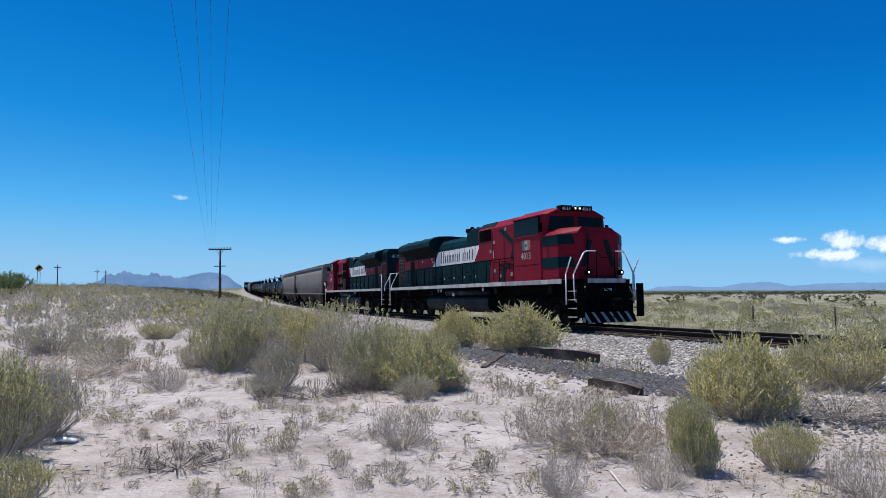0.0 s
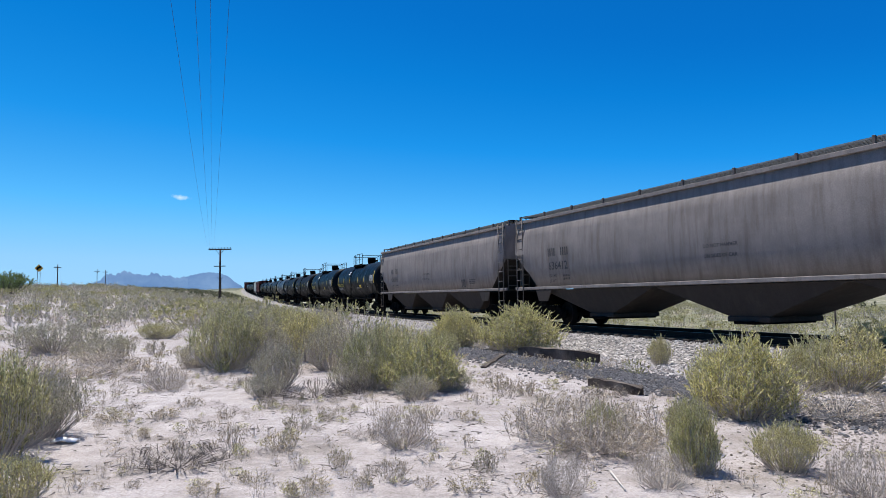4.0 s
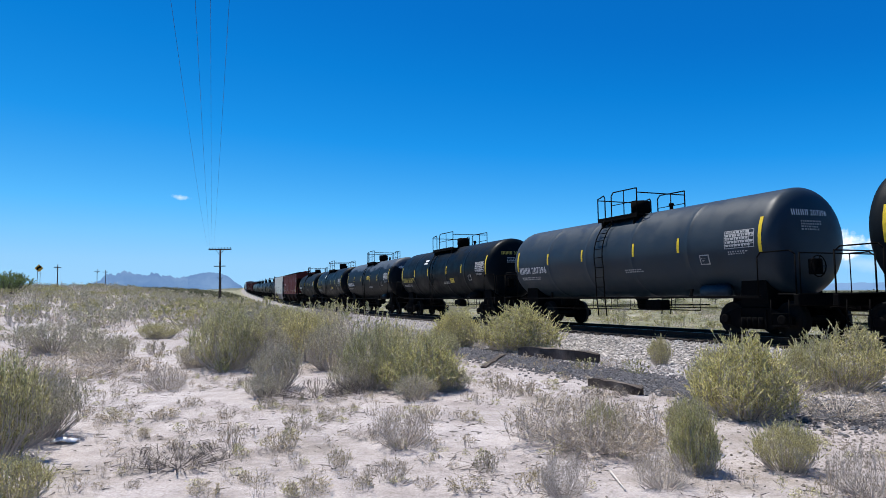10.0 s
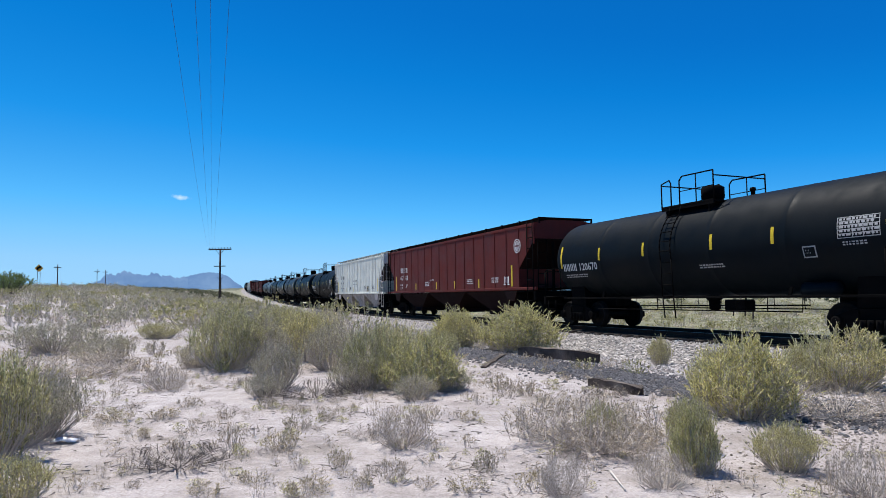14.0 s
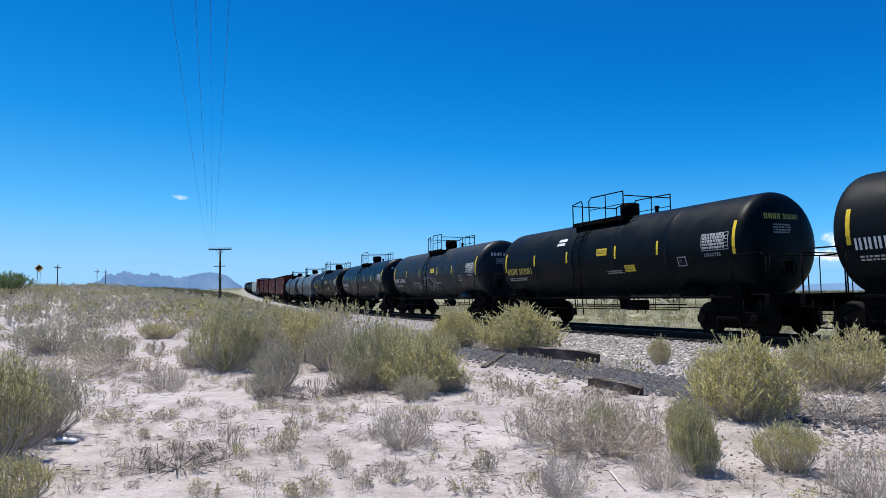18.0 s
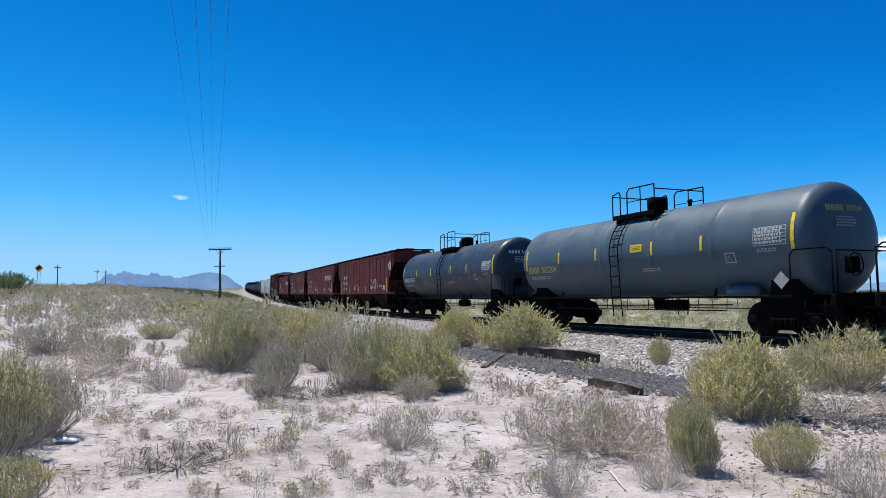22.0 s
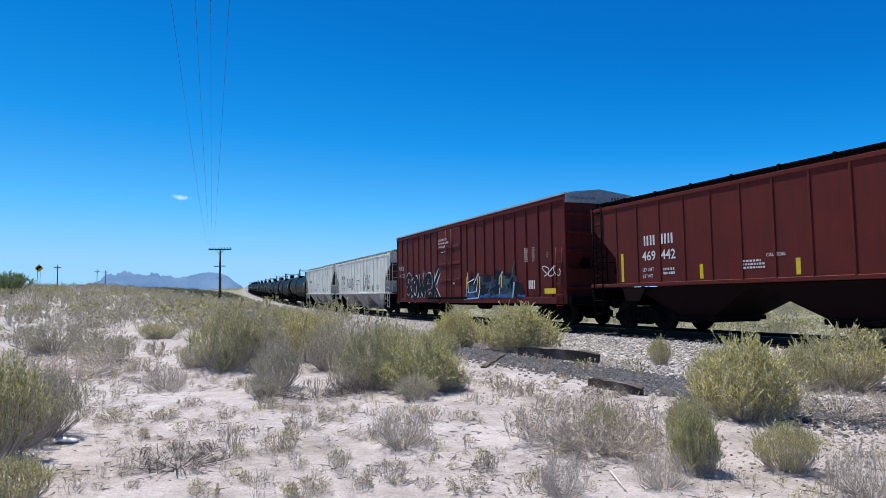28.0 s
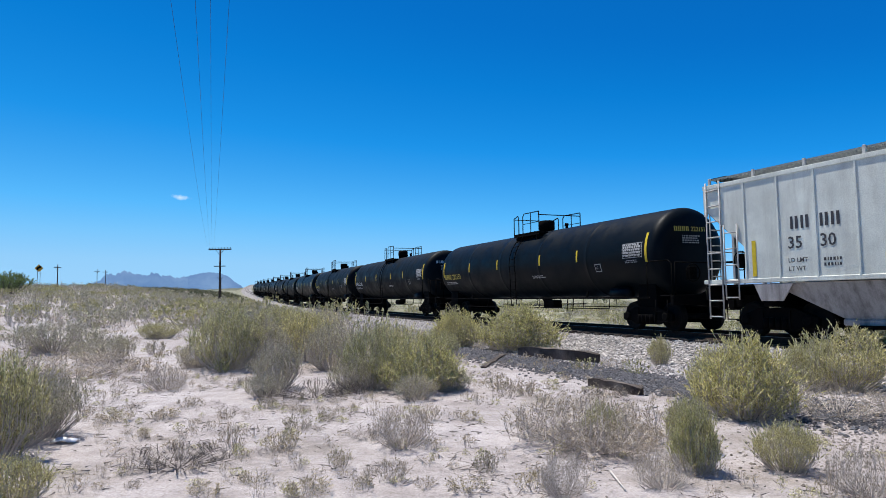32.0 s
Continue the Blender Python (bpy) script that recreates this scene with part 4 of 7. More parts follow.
# ---------------------------------------------------------------- covered hoppers
def hopper_car(front, rear, body_mat, low_mat, label, number, style, ink, rail_mat, seed=0, logo=""):
    """style: rib (flat sides with posts) or round (smooth bulging sides)."""
    rng = random.Random(seed)
    L = rear - front
    xe = L / 2 - 0.5
    top, sill, cut = (4.16, 1.47, 1.45) if style == "round" else (4.0, 1.47, 1.3)
    root = tagged(new("covered_hopper_car"), label, "hopper car", "freight cars of the train")
    poly = [(-xe, top), (-xe, 3.4), (-xe + cut, 2.25), (-xe + cut, sill), (xe - cut, sill), (xe - cut, 2.25), (xe, 3.4), (xe, top)]
    W = 1.5
    if style == "round":
        sec = [(0.0, 0), (0.25, 0.07), (0.5, 0.1), (0.75, 0.07), (1.0, -0.02)]
        sh = Shape()
        prof = []
        for t, o in sec:
            prof.append((-(W - 0.08 + o), sill + (top - sill) * t))
        full = prof + [(-0.9, top + 0.16), (0.9, top + 0.16)] + [(-y, z) for y, z in prof[::-1]]
        rings = []
        for x, k in ((-xe, 1), (-xe + cut * 0.55, 0.45), (-xe + cut, 0), (xe - cut, 0), (xe - cut * 0.55, 0.45), (xe, 1)):
            zc = sill + (2.75 - sill) * k
            ring = []
            for y, z in full:
                ring.append((x, y * (1 if z > zc else 0.97), max(z, zc)))
            rings.append(ring)
        sh.rings(rings, True)
        part("body", sh, body_mat, root)
    else:
        part("body", Shape().prism(poly, -W + 0.03, W - 0.03), body_mat, root)
        roof = Shape().extrude([(-W + 0.01, top - 0.02), (-W + 0.01, top + 0.03), (-0.7, top + 0.16), (0.7, top + 0.16), (W - 0.01, top + 0.03), (W - 0.01, top - 0.02)], -xe - 0.02, xe + 0.02)
        part("roof", roof, body_mat, root)
        n = 15
        for sy in (-1, 1):
            y0, y1 = (-W + 0.0, -W + 0.07) if sy < 0 else (W - 0.07, W - 0.0)
            for i in range(n + 1):
                x = -xe + cut + (2 * xe - 2 * cut) * i / n
                part("side_post", cached("side_post", lambda: Shape().box(-0.03, 0.03, -0.035, 0.035, sill, top - 0.02, 0.01)), body_mat, root).location = (x, (y0 + y1) / 2 - sy * 0.008, 0)
            for sg in (-1, 1):
                x = sg * (xe - 0.05)
                part("corner_post", Shape().box(x - 0.05, x + 0.05, y0, y1, 3.2, top - 0.02, 0.01), body_mat, root)
    for ob in root.children:
        if ob.name.startswith("side_post"):
            repaint(ob, body_mat)
    for sy in (-1, 1):
        y0, y1 = (-W + 0.01, -W + 0.1) if sy < 0 else (W - 0.1, W - 0.01)
        part("side_sill", Shape().box(-xe - 0.1, xe + 0.1, y0, y1, sill - 0.1, sill + 0.01, 0.012), body_mat, root)
        part("top_chord", Shape().box(-xe - 0.02, xe + 0.02, y0 - 0.005, y1 + 0.005, top - 0.08, top + 0.026, 0.008), body_mat, root)
    # the dirty sloping sheets under both ends; their dark colour stands for shade
    for sg in (-1, 1):
        part("slope_sheet", Shape().prism([(sg * (xe + 0.004), 3.4), (sg * (xe - cut), 2.25), (sg * (xe - cut), 2.24), (sg * (xe + 0.012), 3.38)], -W + 0.05, W - 0.05) if style == "rib" else Shape().prism([(sg * (xe - 0.05), 2.72), (sg * (xe - cut), 1.46), (sg * (xe - cut), 1.44), (sg * (xe - 0.03), 2.69)], -W + 0.1, W - 0.1), LOW_BROWN if low_mat is LOW_WHITE else low_mat, root)
        part("end_sheet", Shape().box(min(sg * xe, sg * (xe + 0.012)), max(sg * xe, sg * (xe + 0.012)), -W + 0.08, W - 0.08, 3.41 if style == "rib" else 2.76, top - 0.02), body_mat, root)
    # hopper bays
    bays = 3
    span = (2 * xe - 3.7) / bays
    for k in range(bays):
        c = -xe + 1.85 + span * (k + 0.5)
        a, b = span / 2, 0.62
        sh = Shape()
        sh.rings([[(c - a, -1.35, sill - 0.12), (c + a, -1.35, sill - 0.12), (c + a, 1.35, sill - 0.12), (c - a, 1.35, sill - 0.12)],
                  [(c - b, -0.95, 0.5), (c + b, -0.95, 0.5), (c + b, 0.95, 0.5), (c - b, 0.95, 0.5)]])
        sh.box(c - b - 0.05, c + b + 0.05, -1.0, 1.0, 0.36, 0.5, 0.02)
        part("discharge_bay", sh, low_mat, root)
        part("outlet_gate", Shape().box(c - 0.35, c + 0.35, -1.12, 1.12, 0.3, 0.38, 0.01).rod((c + 0.2, -1.3, 0.36), (c + 0.2, 1.3, 0.36), 0.03, 6), UNDER, root)
    # ends
    for sg in (-1, 1):
        e = sg * L / 2
        def end_frame():
            sh = Shape().box(L / 2 - 4.2, L / 2 - 0.4, -0.3, 0.3, 0.75, 1.1, 0.03)
            sh.box(L / 2 - 0.62, L / 2 - 0.45, -1.5, 1.5, 0.95, 1.3, 0.02)
            sh.box(L / 2 - 2.9, L / 2 - 0.45, -1.45, 1.45, 1.3, 1.34, 0.01)
            sh.box(L / 2 - 2.4, L / 2 - 2.1, -1.3, 1.3, 0.78, 1.3, 0.02)
            return sh
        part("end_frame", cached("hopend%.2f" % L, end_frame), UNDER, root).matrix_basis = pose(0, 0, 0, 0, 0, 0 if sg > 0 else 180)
        for sy in (-1, 1):
            part("shear_plate", Shape().prism([(e - sg * 3.1, sill - 0.13), (e - sg * 2.0, sill - 0.13), (e - sg * 2.2, 0.92), (e - sg * 2.8, 0.92)], sy * 1.46 - 0.02, sy * 1.46 + 0.02), low_mat, root)
        coupler(root, e, sg)
        freight_truck(root, sg * (L / 2 - 2.25))
        for sy in (-1, 1):
            y = sy * 1.5
            part("ladder", ladder(e - sg * 0.82, y, 0.45, top + 0.1, 0.46, 0.42, 0.019), rail_mat, root)
            if low_mat is LOW_WHITE:
                part("ladder", ladder(e - sg * 1.36, y, 0.95, 2.9, 0.42, 0.42, 0.017), rail_mat, root)
            part("end_ladder", ladder(e - sg * 0.52, sy * 1.1, 1.1, top - 0.1, 0.42, 0.42, 0.017, "y"), rail_mat, root)
            part("end_post", Shape().box(e - sg * 0.62 - 0.045, e - sg * 0.62 + 0.045, sy * 0.55 - 0.05, sy * 0.55 + 0.05, 1.3, 3.35 + 0.3, 0.01), rail_mat, root)
        part("grab_rail", Shape().rod((e - sg * 0.5, -1.4, 2.25), (e - sg * 0.5, 1.4, 2.25), 0.016, 5), rail_mat, root)
        part("roof_step", Shape().box(e - sg * 0.75 - 0.28, e - sg * 0.75 + 0.28, -1.2, 1.2, top + 0.22, top + 0.26, 0.008).rod((e - sg * 0.5, -1.0, top + 0.22), (e - sg * 0.75, -1.0, top - 0.05), 0.02, 5).rod((e - sg * 0.5, 1.0, top + 0.22), (e - sg * 0.75, 1.0, top - 0.05), 0.02, 5), UNDER, root)
    brake_wheel(root, -L / 2 + 0.95, -0.6, 2.0, -1, UNDER)
    part("air_reservoir", Shape().turned("x", [(-0.45, 0.05), (-0.4, 0.2), (0.4, 0.2), (0.45, 0.05)], 12, (-L / 2 + 1.5, 0.2, 1.6)), UNDER, root)
    # roof hatches and running boards
    for k in range(8):
        x = -xe + 0.9 + (2 * xe - 1.8) * (k + 0.5) / 8
        part("roof_hatch", cached("hatch", lambda: Shape().box(-0.62, 0.62, -0.36, 0.36, top + 0.1, top + 0.24, 0.03)), body_mat, root).location = (x, 0, 0)
    for ob in root.children:
        if ob.name.startswith("roof_hatch"):
            repaint(ob, body_mat)
    for sy in (-1, 1):
        y = sy * 0.95
        board = Shape()
        for k in range(5):
            board.box(-xe, xe, y - 0.26 + k * 0.12, y - 0.2 + k * 0.12, top + 0.2, top + 0.24)
        part("running_board", board, UNDER if body_mat is MAROON else BOARD_GREY, root)
        n = 12
        for i in range(n + 1):
            x = -xe + 2 * xe * i / n
            part("board_bracket", Shape().box(x - 0.035, x + 0.035, sy * 1.24 - 0.03, sy * 1.24 + 0.03, top + 0.02, top + 0.26, 0.006), rail_mat, root)
    # markings on both sides
    for side in (-1, 1):
        yo = W + 0.012 if style == "rib" else W + 0.022
        if style == "round":
            pl = lambda u, v, side=side: (u * -side, side * (W - 0.08 + 0.1 * math.sin(math.pi * min(1, max(0, (v - sill) / (top - sill)))) + 0.03), v)
        else:
            pl = lambda u, v, side=side: (u * -side, side * (W - 0.022), v)
        a = -xe + 2.5
        part("owner_mark", bars(pl, a + (0.1 if style == "rib" else 0), 2.6, 2, 0.2, 0.3, 0.07), ink, root)
        part("owner_mark", bars(pl, a + 0.85, 2.6, 2, 0.2, 0.3, 0.07), ink, root)
        cutn = len(number) // 2
        if style == "rib":
            lettering(number[:cutn].strip(), 0.4, lambda u, v: pl(a + u, 2.15 + v), ink, root, "car_number")
            lettering(number[cutn:].strip(), 0.4, lambda u, v: pl(a + 0.82 + u, 2.15 + v), ink, root, "car_number")
        else:
            lettering(number, 0.42, lambda u, v: pl(a + u, 2.1 + v), ink, root, "car_number")
        lettering("LD LMT", 0.15, lambda u, v: pl(a + u, 1.82 + v), ink, root)
        lettering("LT WT", 0.15, lambda u, v: pl(a + u, 1.62 + v), ink, root)
        part("small_print", small_print(pl, a + 0.9, 1.82, 2, 0.5, 0.07, rng), ink, root)
        for fx in (0.36, 0.66, 0.8) if style == "rib" else (0.8,):
            part("small_print", small_print(pl, -xe + 2 * xe * fx, 1.9, 3, 0.7, 0.05, rng), ink, root)
        for fx in ((0.09, 0.28, 0.45, 0.58, 0.73, 0.9) if style == "rib" else ()):
            x = -xe + 2 * xe * fx
            tall = fx in (0.09, 0.9)
            part("reflector", patch(pl, x - 0.06, x + 0.06, sill + 0.06, sill + (0.95 if tall else 0.45), 1, 3), YELLOW, root, "yellow reflective strip")
        x = xe - (2.7 if ink is WHITE else 4.7)
        part("plate_box", bars(pl, x + 0.1, 1.66, 2, 0.2, 0.3, 0.03), ink, root)
        part("plate_frame", bars(pl, x + 0.04, 1.6, 1, 0.55, 0.04, 0.0), ink, root)
        if logo == "disc":
            cx = L / 2 - 1.45 - 0.26 * (L - 18.4)
            ring = [pl(cx + 0.3 * math.cos(6.2832 * i / 28), 3.2 + 0.3 * math.sin(6.2832 * i / 28)) for i in range(28)]
            part("round_emblem", Shape().add([(p[0], p[1] + side * 0.008, p[2]) for p in ring], [tuple(range(28))]), WHITE, root, "white round emblem")
            hoop = [(cx + r * math.cos(6.2832 * i / 28), 3.2 + r * math.sin(6.2832 * i / 28)) for r in (0.245, 0.205) for i in range(28)]
            part("emblem_ring", Shape().add([(q[0], q[1] + side * 0.011, q[2]) for q in (pl(*h) for h in hoop)], [(i, (i + 1) % 28, 28 + (i + 1) % 28, 28 + i) for i in range(28)]), body_mat, root)
            part("emblem_cross", Shape().add([(p[0], p[1] + side * 0.012, p[2]) for p in (pl(cx - 0.03, 3.04), pl(cx + 0.03, 3.04), pl(cx + 0.03, 3.36), pl(cx - 0.03, 3.36), pl(cx - 0.16, 3.17), pl(cx + 0.16, 3.17), pl(cx + 0.16, 3.23), pl(cx - 0.16, 3.23))], [(0, 1, 2, 3), (4, 5, 6, 7)]), body_mat, root)
        if number.startswith("469") and logo == "disc":
            scribble(root, pl, 3.0, 1.7, 1.7, 0.75, 6, rng, 0.014, WHITE, "sprayed thin white scrawl")
        if logo == "slant":
            for k in range(4):
                u = 3.75 + k * 0.8
                part("slanted_mark", Shape().add([pl(u, 2.85), pl(u + 0.45, 2.85), pl(u + 0.58, 3.16), pl(u + 0.13, 3.16)], [(0, 1, 2, 3)]), WHITE, root, "slanted white mark")
                part("underline_mark", Shape().add([pl(u - 0.12, 2.72), pl(u + 0.45, 2.72), pl(u + 0.48, 2.79), pl(u - 0.1, 2.79)], [(0, 1, 2, 3)]), WHITE, root)
        if logo == "spray":
            scribble(root, pl, -3.9, 1.85, 2.1, 0.85, 6, rng, 0.03, GREY_TXT, "sprayed black scrawl")
            scribble(root, pl, 1.6, 1.6, 1.9, 1.3, 5, rng, 0.032, GREY_TXT, "sprayed black scrawl")
        if ink is GREY_TXT:
            lettering("DO NOT HAMMER", 0.14, lambda u, v: pl(-0.9 + u, 2.35 + v), ink, root)
            lettering("ON SIDES OF CAR", 0.14, lambda u, v: pl(-0.9 + u, 2.08 + v), ink, root)
        elif style == "rib":
            lettering("CAUTION", 0.12, lambda u, v: pl(-xe + 2 * xe * 0.4 + u, 2.0 + v), ink, root)
    return coupled(root, front, rear)


# ---------------------------------------------------------------- box car
def box_car(front, rear, body_mat, label, seed=0):
    rng = random.Random(seed)
    L = rear - front
    xe, W, bot, top = L / 2 - 1.0, 1.5, 0.98, 4.95
    root = tagged(new("box_car"), label, "box car", "freight cars of the train")
    part("body", Shape().extrude([(-W + 0.03, bot), (W - 0.03, bot), (W - 0.03, top - 0.1), (0, top + 0.06), (-W + 0.03, top - 0.1)], -xe + 0.04, xe - 0.04), body_mat, root)
    part("roof", Shape().extrude([(-W - 0.035, top - 0.12), (-W - 0.035, top - 0.06), (0, top + 0.12), (W + 0.035, top - 0.06), (W + 0.035, top - 0.12)], -xe - 0.03, xe + 0.03), PALE, root, "pale galvanised roof")
    for sy in (-1, 1):
        y = sy * (W - 0.03)
        for i in range(21):
            x = -xe + 0.06 + (2 * xe - 0.12) * i / 20
            if abs(x + 1.2) < 1.55:
                continue
            part("side_post", cached("box_post", lambda: Shape().box(-0.04, 0.04, -0.045, 0.038, bot, top - 0.12, 0.02)), body_mat, root).location = (x, y, 0)
        part("side_sill", Shape().box(-xe, xe, y - 0.06, y + 0.06, bot - 0.16, bot + 0.1, 0.015), body_mat, root)
        part("top_plate", Shape().box(-xe, xe, y - 0.05, y + 0.05, top - 0.3, top - 0.11, 0.012), body_mat, root)
        door = part("door", Shape().box(-2.7, 0.3, y - 0.05, y + 0.05, bot + 0.12, top - 0.35, 0.02), body_mat, root)
        for zz in (1.9, 2.75, 3.6):
            part("door_rib", Shape().box(-2.65, 0.25, y + sy * 0.06 - 0.03, y + sy * 0.06 + 0.03, zz, zz + 0.12, 0.02), body_mat, door)
        for xx in (-1.45, -0.75):
            part("door_bar", Shape().rod((xx, y + sy * 0.11, bot + 0.1), (xx, y + sy * 0.11, top - 0.4), 0.025, 6), body_mat, door)
        part("door_rail", Shape().box(-4.2, 1.0, y + sy * 0.05 - 0.04, y + sy * 0.05 + 0.04, bot + 0.02, bot + 0.12, 0.01), UNDER, root)
        for sg in (-1, 1):
            part("ladder", ladder(sg * (xe - 0.4), sy * (W + 0.06), 0.7, 2.9, 0.42, 0.4, 0.016), body_mat, root)
    for sg in (-1, 1):
        for k in range(5):
            z = bot + 0.35 + k * 0.68
            part("end_rib", Shape().box(sg * xe - 0.06, sg * xe + 0.06, -W + 0.05, W - 0.05, z, z + 0.16, 0.05), body_mat, root)
        part("end_plate", Shape().box(sg * xe - 0.05, sg * xe + 0.05, -W, W, top - 0.42, top - 0.06, 0.015), PALE, root, "pale end panel under the roof")
        lettering("EXCESS HEIGHT CAR", 0.12, lambda u, v, sg=sg: (sg * (xe + 0.056), sg * (u - 1.3), top - 0.28 + v), GREY_TXT, root)
        part("end_mark", bars(lambda u, v, sg=sg: (sg * (xe + 0.056), sg * u, v), 0.5, top - 0.28, 5, 0.09, 0.1, 0.05), GREY_TXT, root)
        part("end_sill", Shape().box(sg * xe - 0.1, sg * xe + 0.25, -W + 0.02, W - 0.02, bot - 0.2, bot + 0.1, 0.02).box(sg * (L / 2 - 0.5) - 0.7, sg * (L / 2 - 0.5) + 0.3, -0.3, 0.3, 0.74, 1.0, 0.02), UNDER, root)
        coupler(root, sg * L / 2, sg)
        freight_truck(root, sg * (L / 2 - 2.9))
    part("centre_sill", Shape().box(-xe, xe, -0.3, 0.3, 0.68, 1.0, 0.02), UNDER, root)
    part("air_reservoir", Shape().turned("x", [(-0.5, 0.05), (-0.45, 0.2), (0.45, 0.2), (0.5, 0.05)], 12, (1.5, -0.8, 0.72)), UNDER, root)
    brake_wheel(root, xe + 0.12, -0.75, 2.3, 1, UNDER)
    blue = plain("spray_blue", (0.006, 0.022, 0.045), 0.6)
    bright = plain("spray_bright_blue", (0.015, 0.09, 0.26), 0.6)
    dark = plain("spray_dark", (0.008, 0.01, 0.014), 0.7, gloss=0.1)
    teal, pale_blue, haze_pale = plain("spray_teal", (0.02, 0.08, 0.1), 0.6), plain("spray_pale_blue", (0.25, 0.4, 0.5), 0.6), plain("spray_lilac", (0.25, 0.09, 0.2), 0.7)
    for side in (-1, 1):
        pl0 = lambda u, v, side=side: (u * -side, side * (W + 0.017 + 0.003 * rng.random()), v)
        pl = lambda u, v, side=side: (u * -side, side * (W + 0.022), v)
        pl2 = lambda u, v, side=side: (u * -side, side * (W + 0.03), v)
        pl3 = lambda u, v, side=side: (u * -side, side * (W + 0.038), v)
        haze = plain("spray_violet", (0.12, 0.035, 0.09), 0.7) if side < 0 else haze
        for k in range(16):
            cu, cz, r = -7.9 + 5.4 * rng.random(), 1.9 + rng.uniform(-0.5, 0.75), rng.uniform(0.12, 0.32)
            part("graffiti_splash", Shape().add([pl0(cu + r * rng.uniform(0.5, 1.2) * math.cos(i * 0.785), cz + r * rng.uniform(0.5, 1.2) * math.sin(i * 0.785)) for i in range(8)], [tuple(range(8))]), rng.choice((haze, dark, haze_pale)), root)
        fat_strokes(root, (pl, pl2, pl3), -7.95, 0.98, 1.1, 1.45, FAT, WHITE, dark, rng)
        for k in range(46):
            cu, cz = 0.6 + 5.0 * rng.random(), 0.88 + 1.0 * rng.random() ** 1.2
            w, h = rng.uniform(0.4, 1.1), rng.uniform(0.2, 0.5)
            part("graffiti_shape", Shape().add([pl0(cu, cz), pl0(cu + w, cz + rng.uniform(-0.1, 0.1)), pl0(cu + w * 0.9, cz + h), pl0(cu + rng.uniform(0, 0.3), cz + h * 1.3)], [(0, 1, 2, 3)]), (dark, blue, dark, dark, blue, teal, dark)[k % 7], root)
        for k, stroke in enumerate(((0.9, 1.0, 1.15, 2.3), (1.15, 2.3, 1.2, 1.3), (1.0, 1.75, 1.9, 1.95), (1.2, 1.3, 2.1, 1.35), (2.1, 1.35, 2.35, 2.2), (2.35, 2.2, 1.8, 1.7), (0.7, 1.0, 2.3, 1.05), (2.3, 1.05, 2.5, 1.5))):
            a0, c0, a1, c1 = stroke
            part("graffiti_stroke", ribbon(pl3, [(a0 + (a1 - a0) * i / 4, c0 + (c1 - c0) * i / 4) for i in range(5)], 0.03, rng), WHITE if k % 3 else pale_blue, root)
        for k in range(9):
            cu, cz = 2.6 + 3.2 * rng.random(), 1.0 + 1.1 * rng.random()
            part("graffiti_stroke", ribbon(pl2, [(cu, cz), (cu + rng.uniform(-0.15, 0.2), cz + 0.3), (cu + rng.uniform(0, 0.4), cz + rng.uniform(0.4, 0.7))], rng.uniform(0.03, 0.07), rng), (teal, pale_blue, blue)[k % 3], root)
        for k in range(16):
            cu = 0.5 + 5.6 * rng.random()
            part("graffiti_stroke", ribbon(pl2, [(cu, 0.92), (cu + 0.3, 0.98 + rng.uniform(0, 0.2)), (cu + rng.uniform(0.5, 1.0), 0.95 + rng.uniform(0, 0.3))], rng.uniform(0.04, 0.09), rng), bright, root, "sprayed bright blue stroke")
        for cu in (0.98, 2.42, 4.6):
            part("reflector", patch(pl3, cu, cu + 0.11, 1.5, 2.05), YELLOW, root, "yellow reflective strip")
        scribble(root, pl3, xe - 1.6, 1.85, 1.2, 0.4, 3, rng, 0.02, WHITE, "sprayed white tag")
        part("owner_mark", bars(pl3, -xe + 0.55, 2.75, 3, 0.2, 0.26, 0.12), PALE, root)
        lettering("84", 0.36, lambda u, v: pl3(-xe + 0.55 + u, 2.3 + v), PALE, root, "car_number")
        lettering("235", 0.36, lambda u, v: pl3(-xe + 1.15 + u, 2.3 + v), PALE, root, "car_number")
        for k, words in enumerate(("CLOSE AND LOCK", "BOTH DOORS BEFORE", "MOVING CAR")):
            lettering(words, 0.14, lambda u, v, k=k: (pl3(-2.4 + 0.1 * (k == 2) + u, 0)[0], side * (W + 0.13), 4.05 - 0.18 * k + v), WHITE, root)
        lettering("SEAL", 0.13, lambda u, v: (pl3(-0.5 + u, 0)[0], side * (W + 0.13), 1.75 + v), WHITE, root)
        part("small_print", small_print(pl3, xe - 3.0, 3.0, 7, 0.3, 0.05, rng), WHITE, root)
        part("small_print", small_print(pl3, xe - 2.4, 3.0, 7, 0.22, 0.05, rng), WHITE, root)
        part("small_print", small_print(pl3, xe - 1.3, 2.75, 3, 0.12, 0.05, rng), WHITE, root)
        part("small_print", small_print(pl3, -2.2, 3.45, 1, 0.6, 0.04, rng), WHITE, root)
        part("plate_box", bars(pl3, xe - 2.7, 1.4, 2, 0.22, 0.34, 0.04), WHITE, root)
        part("notice", patch(pl3, xe - 1.5, xe - 0.7, 1.2, 1.4), YELLOW, root)
    return coupled(root, front, rear)


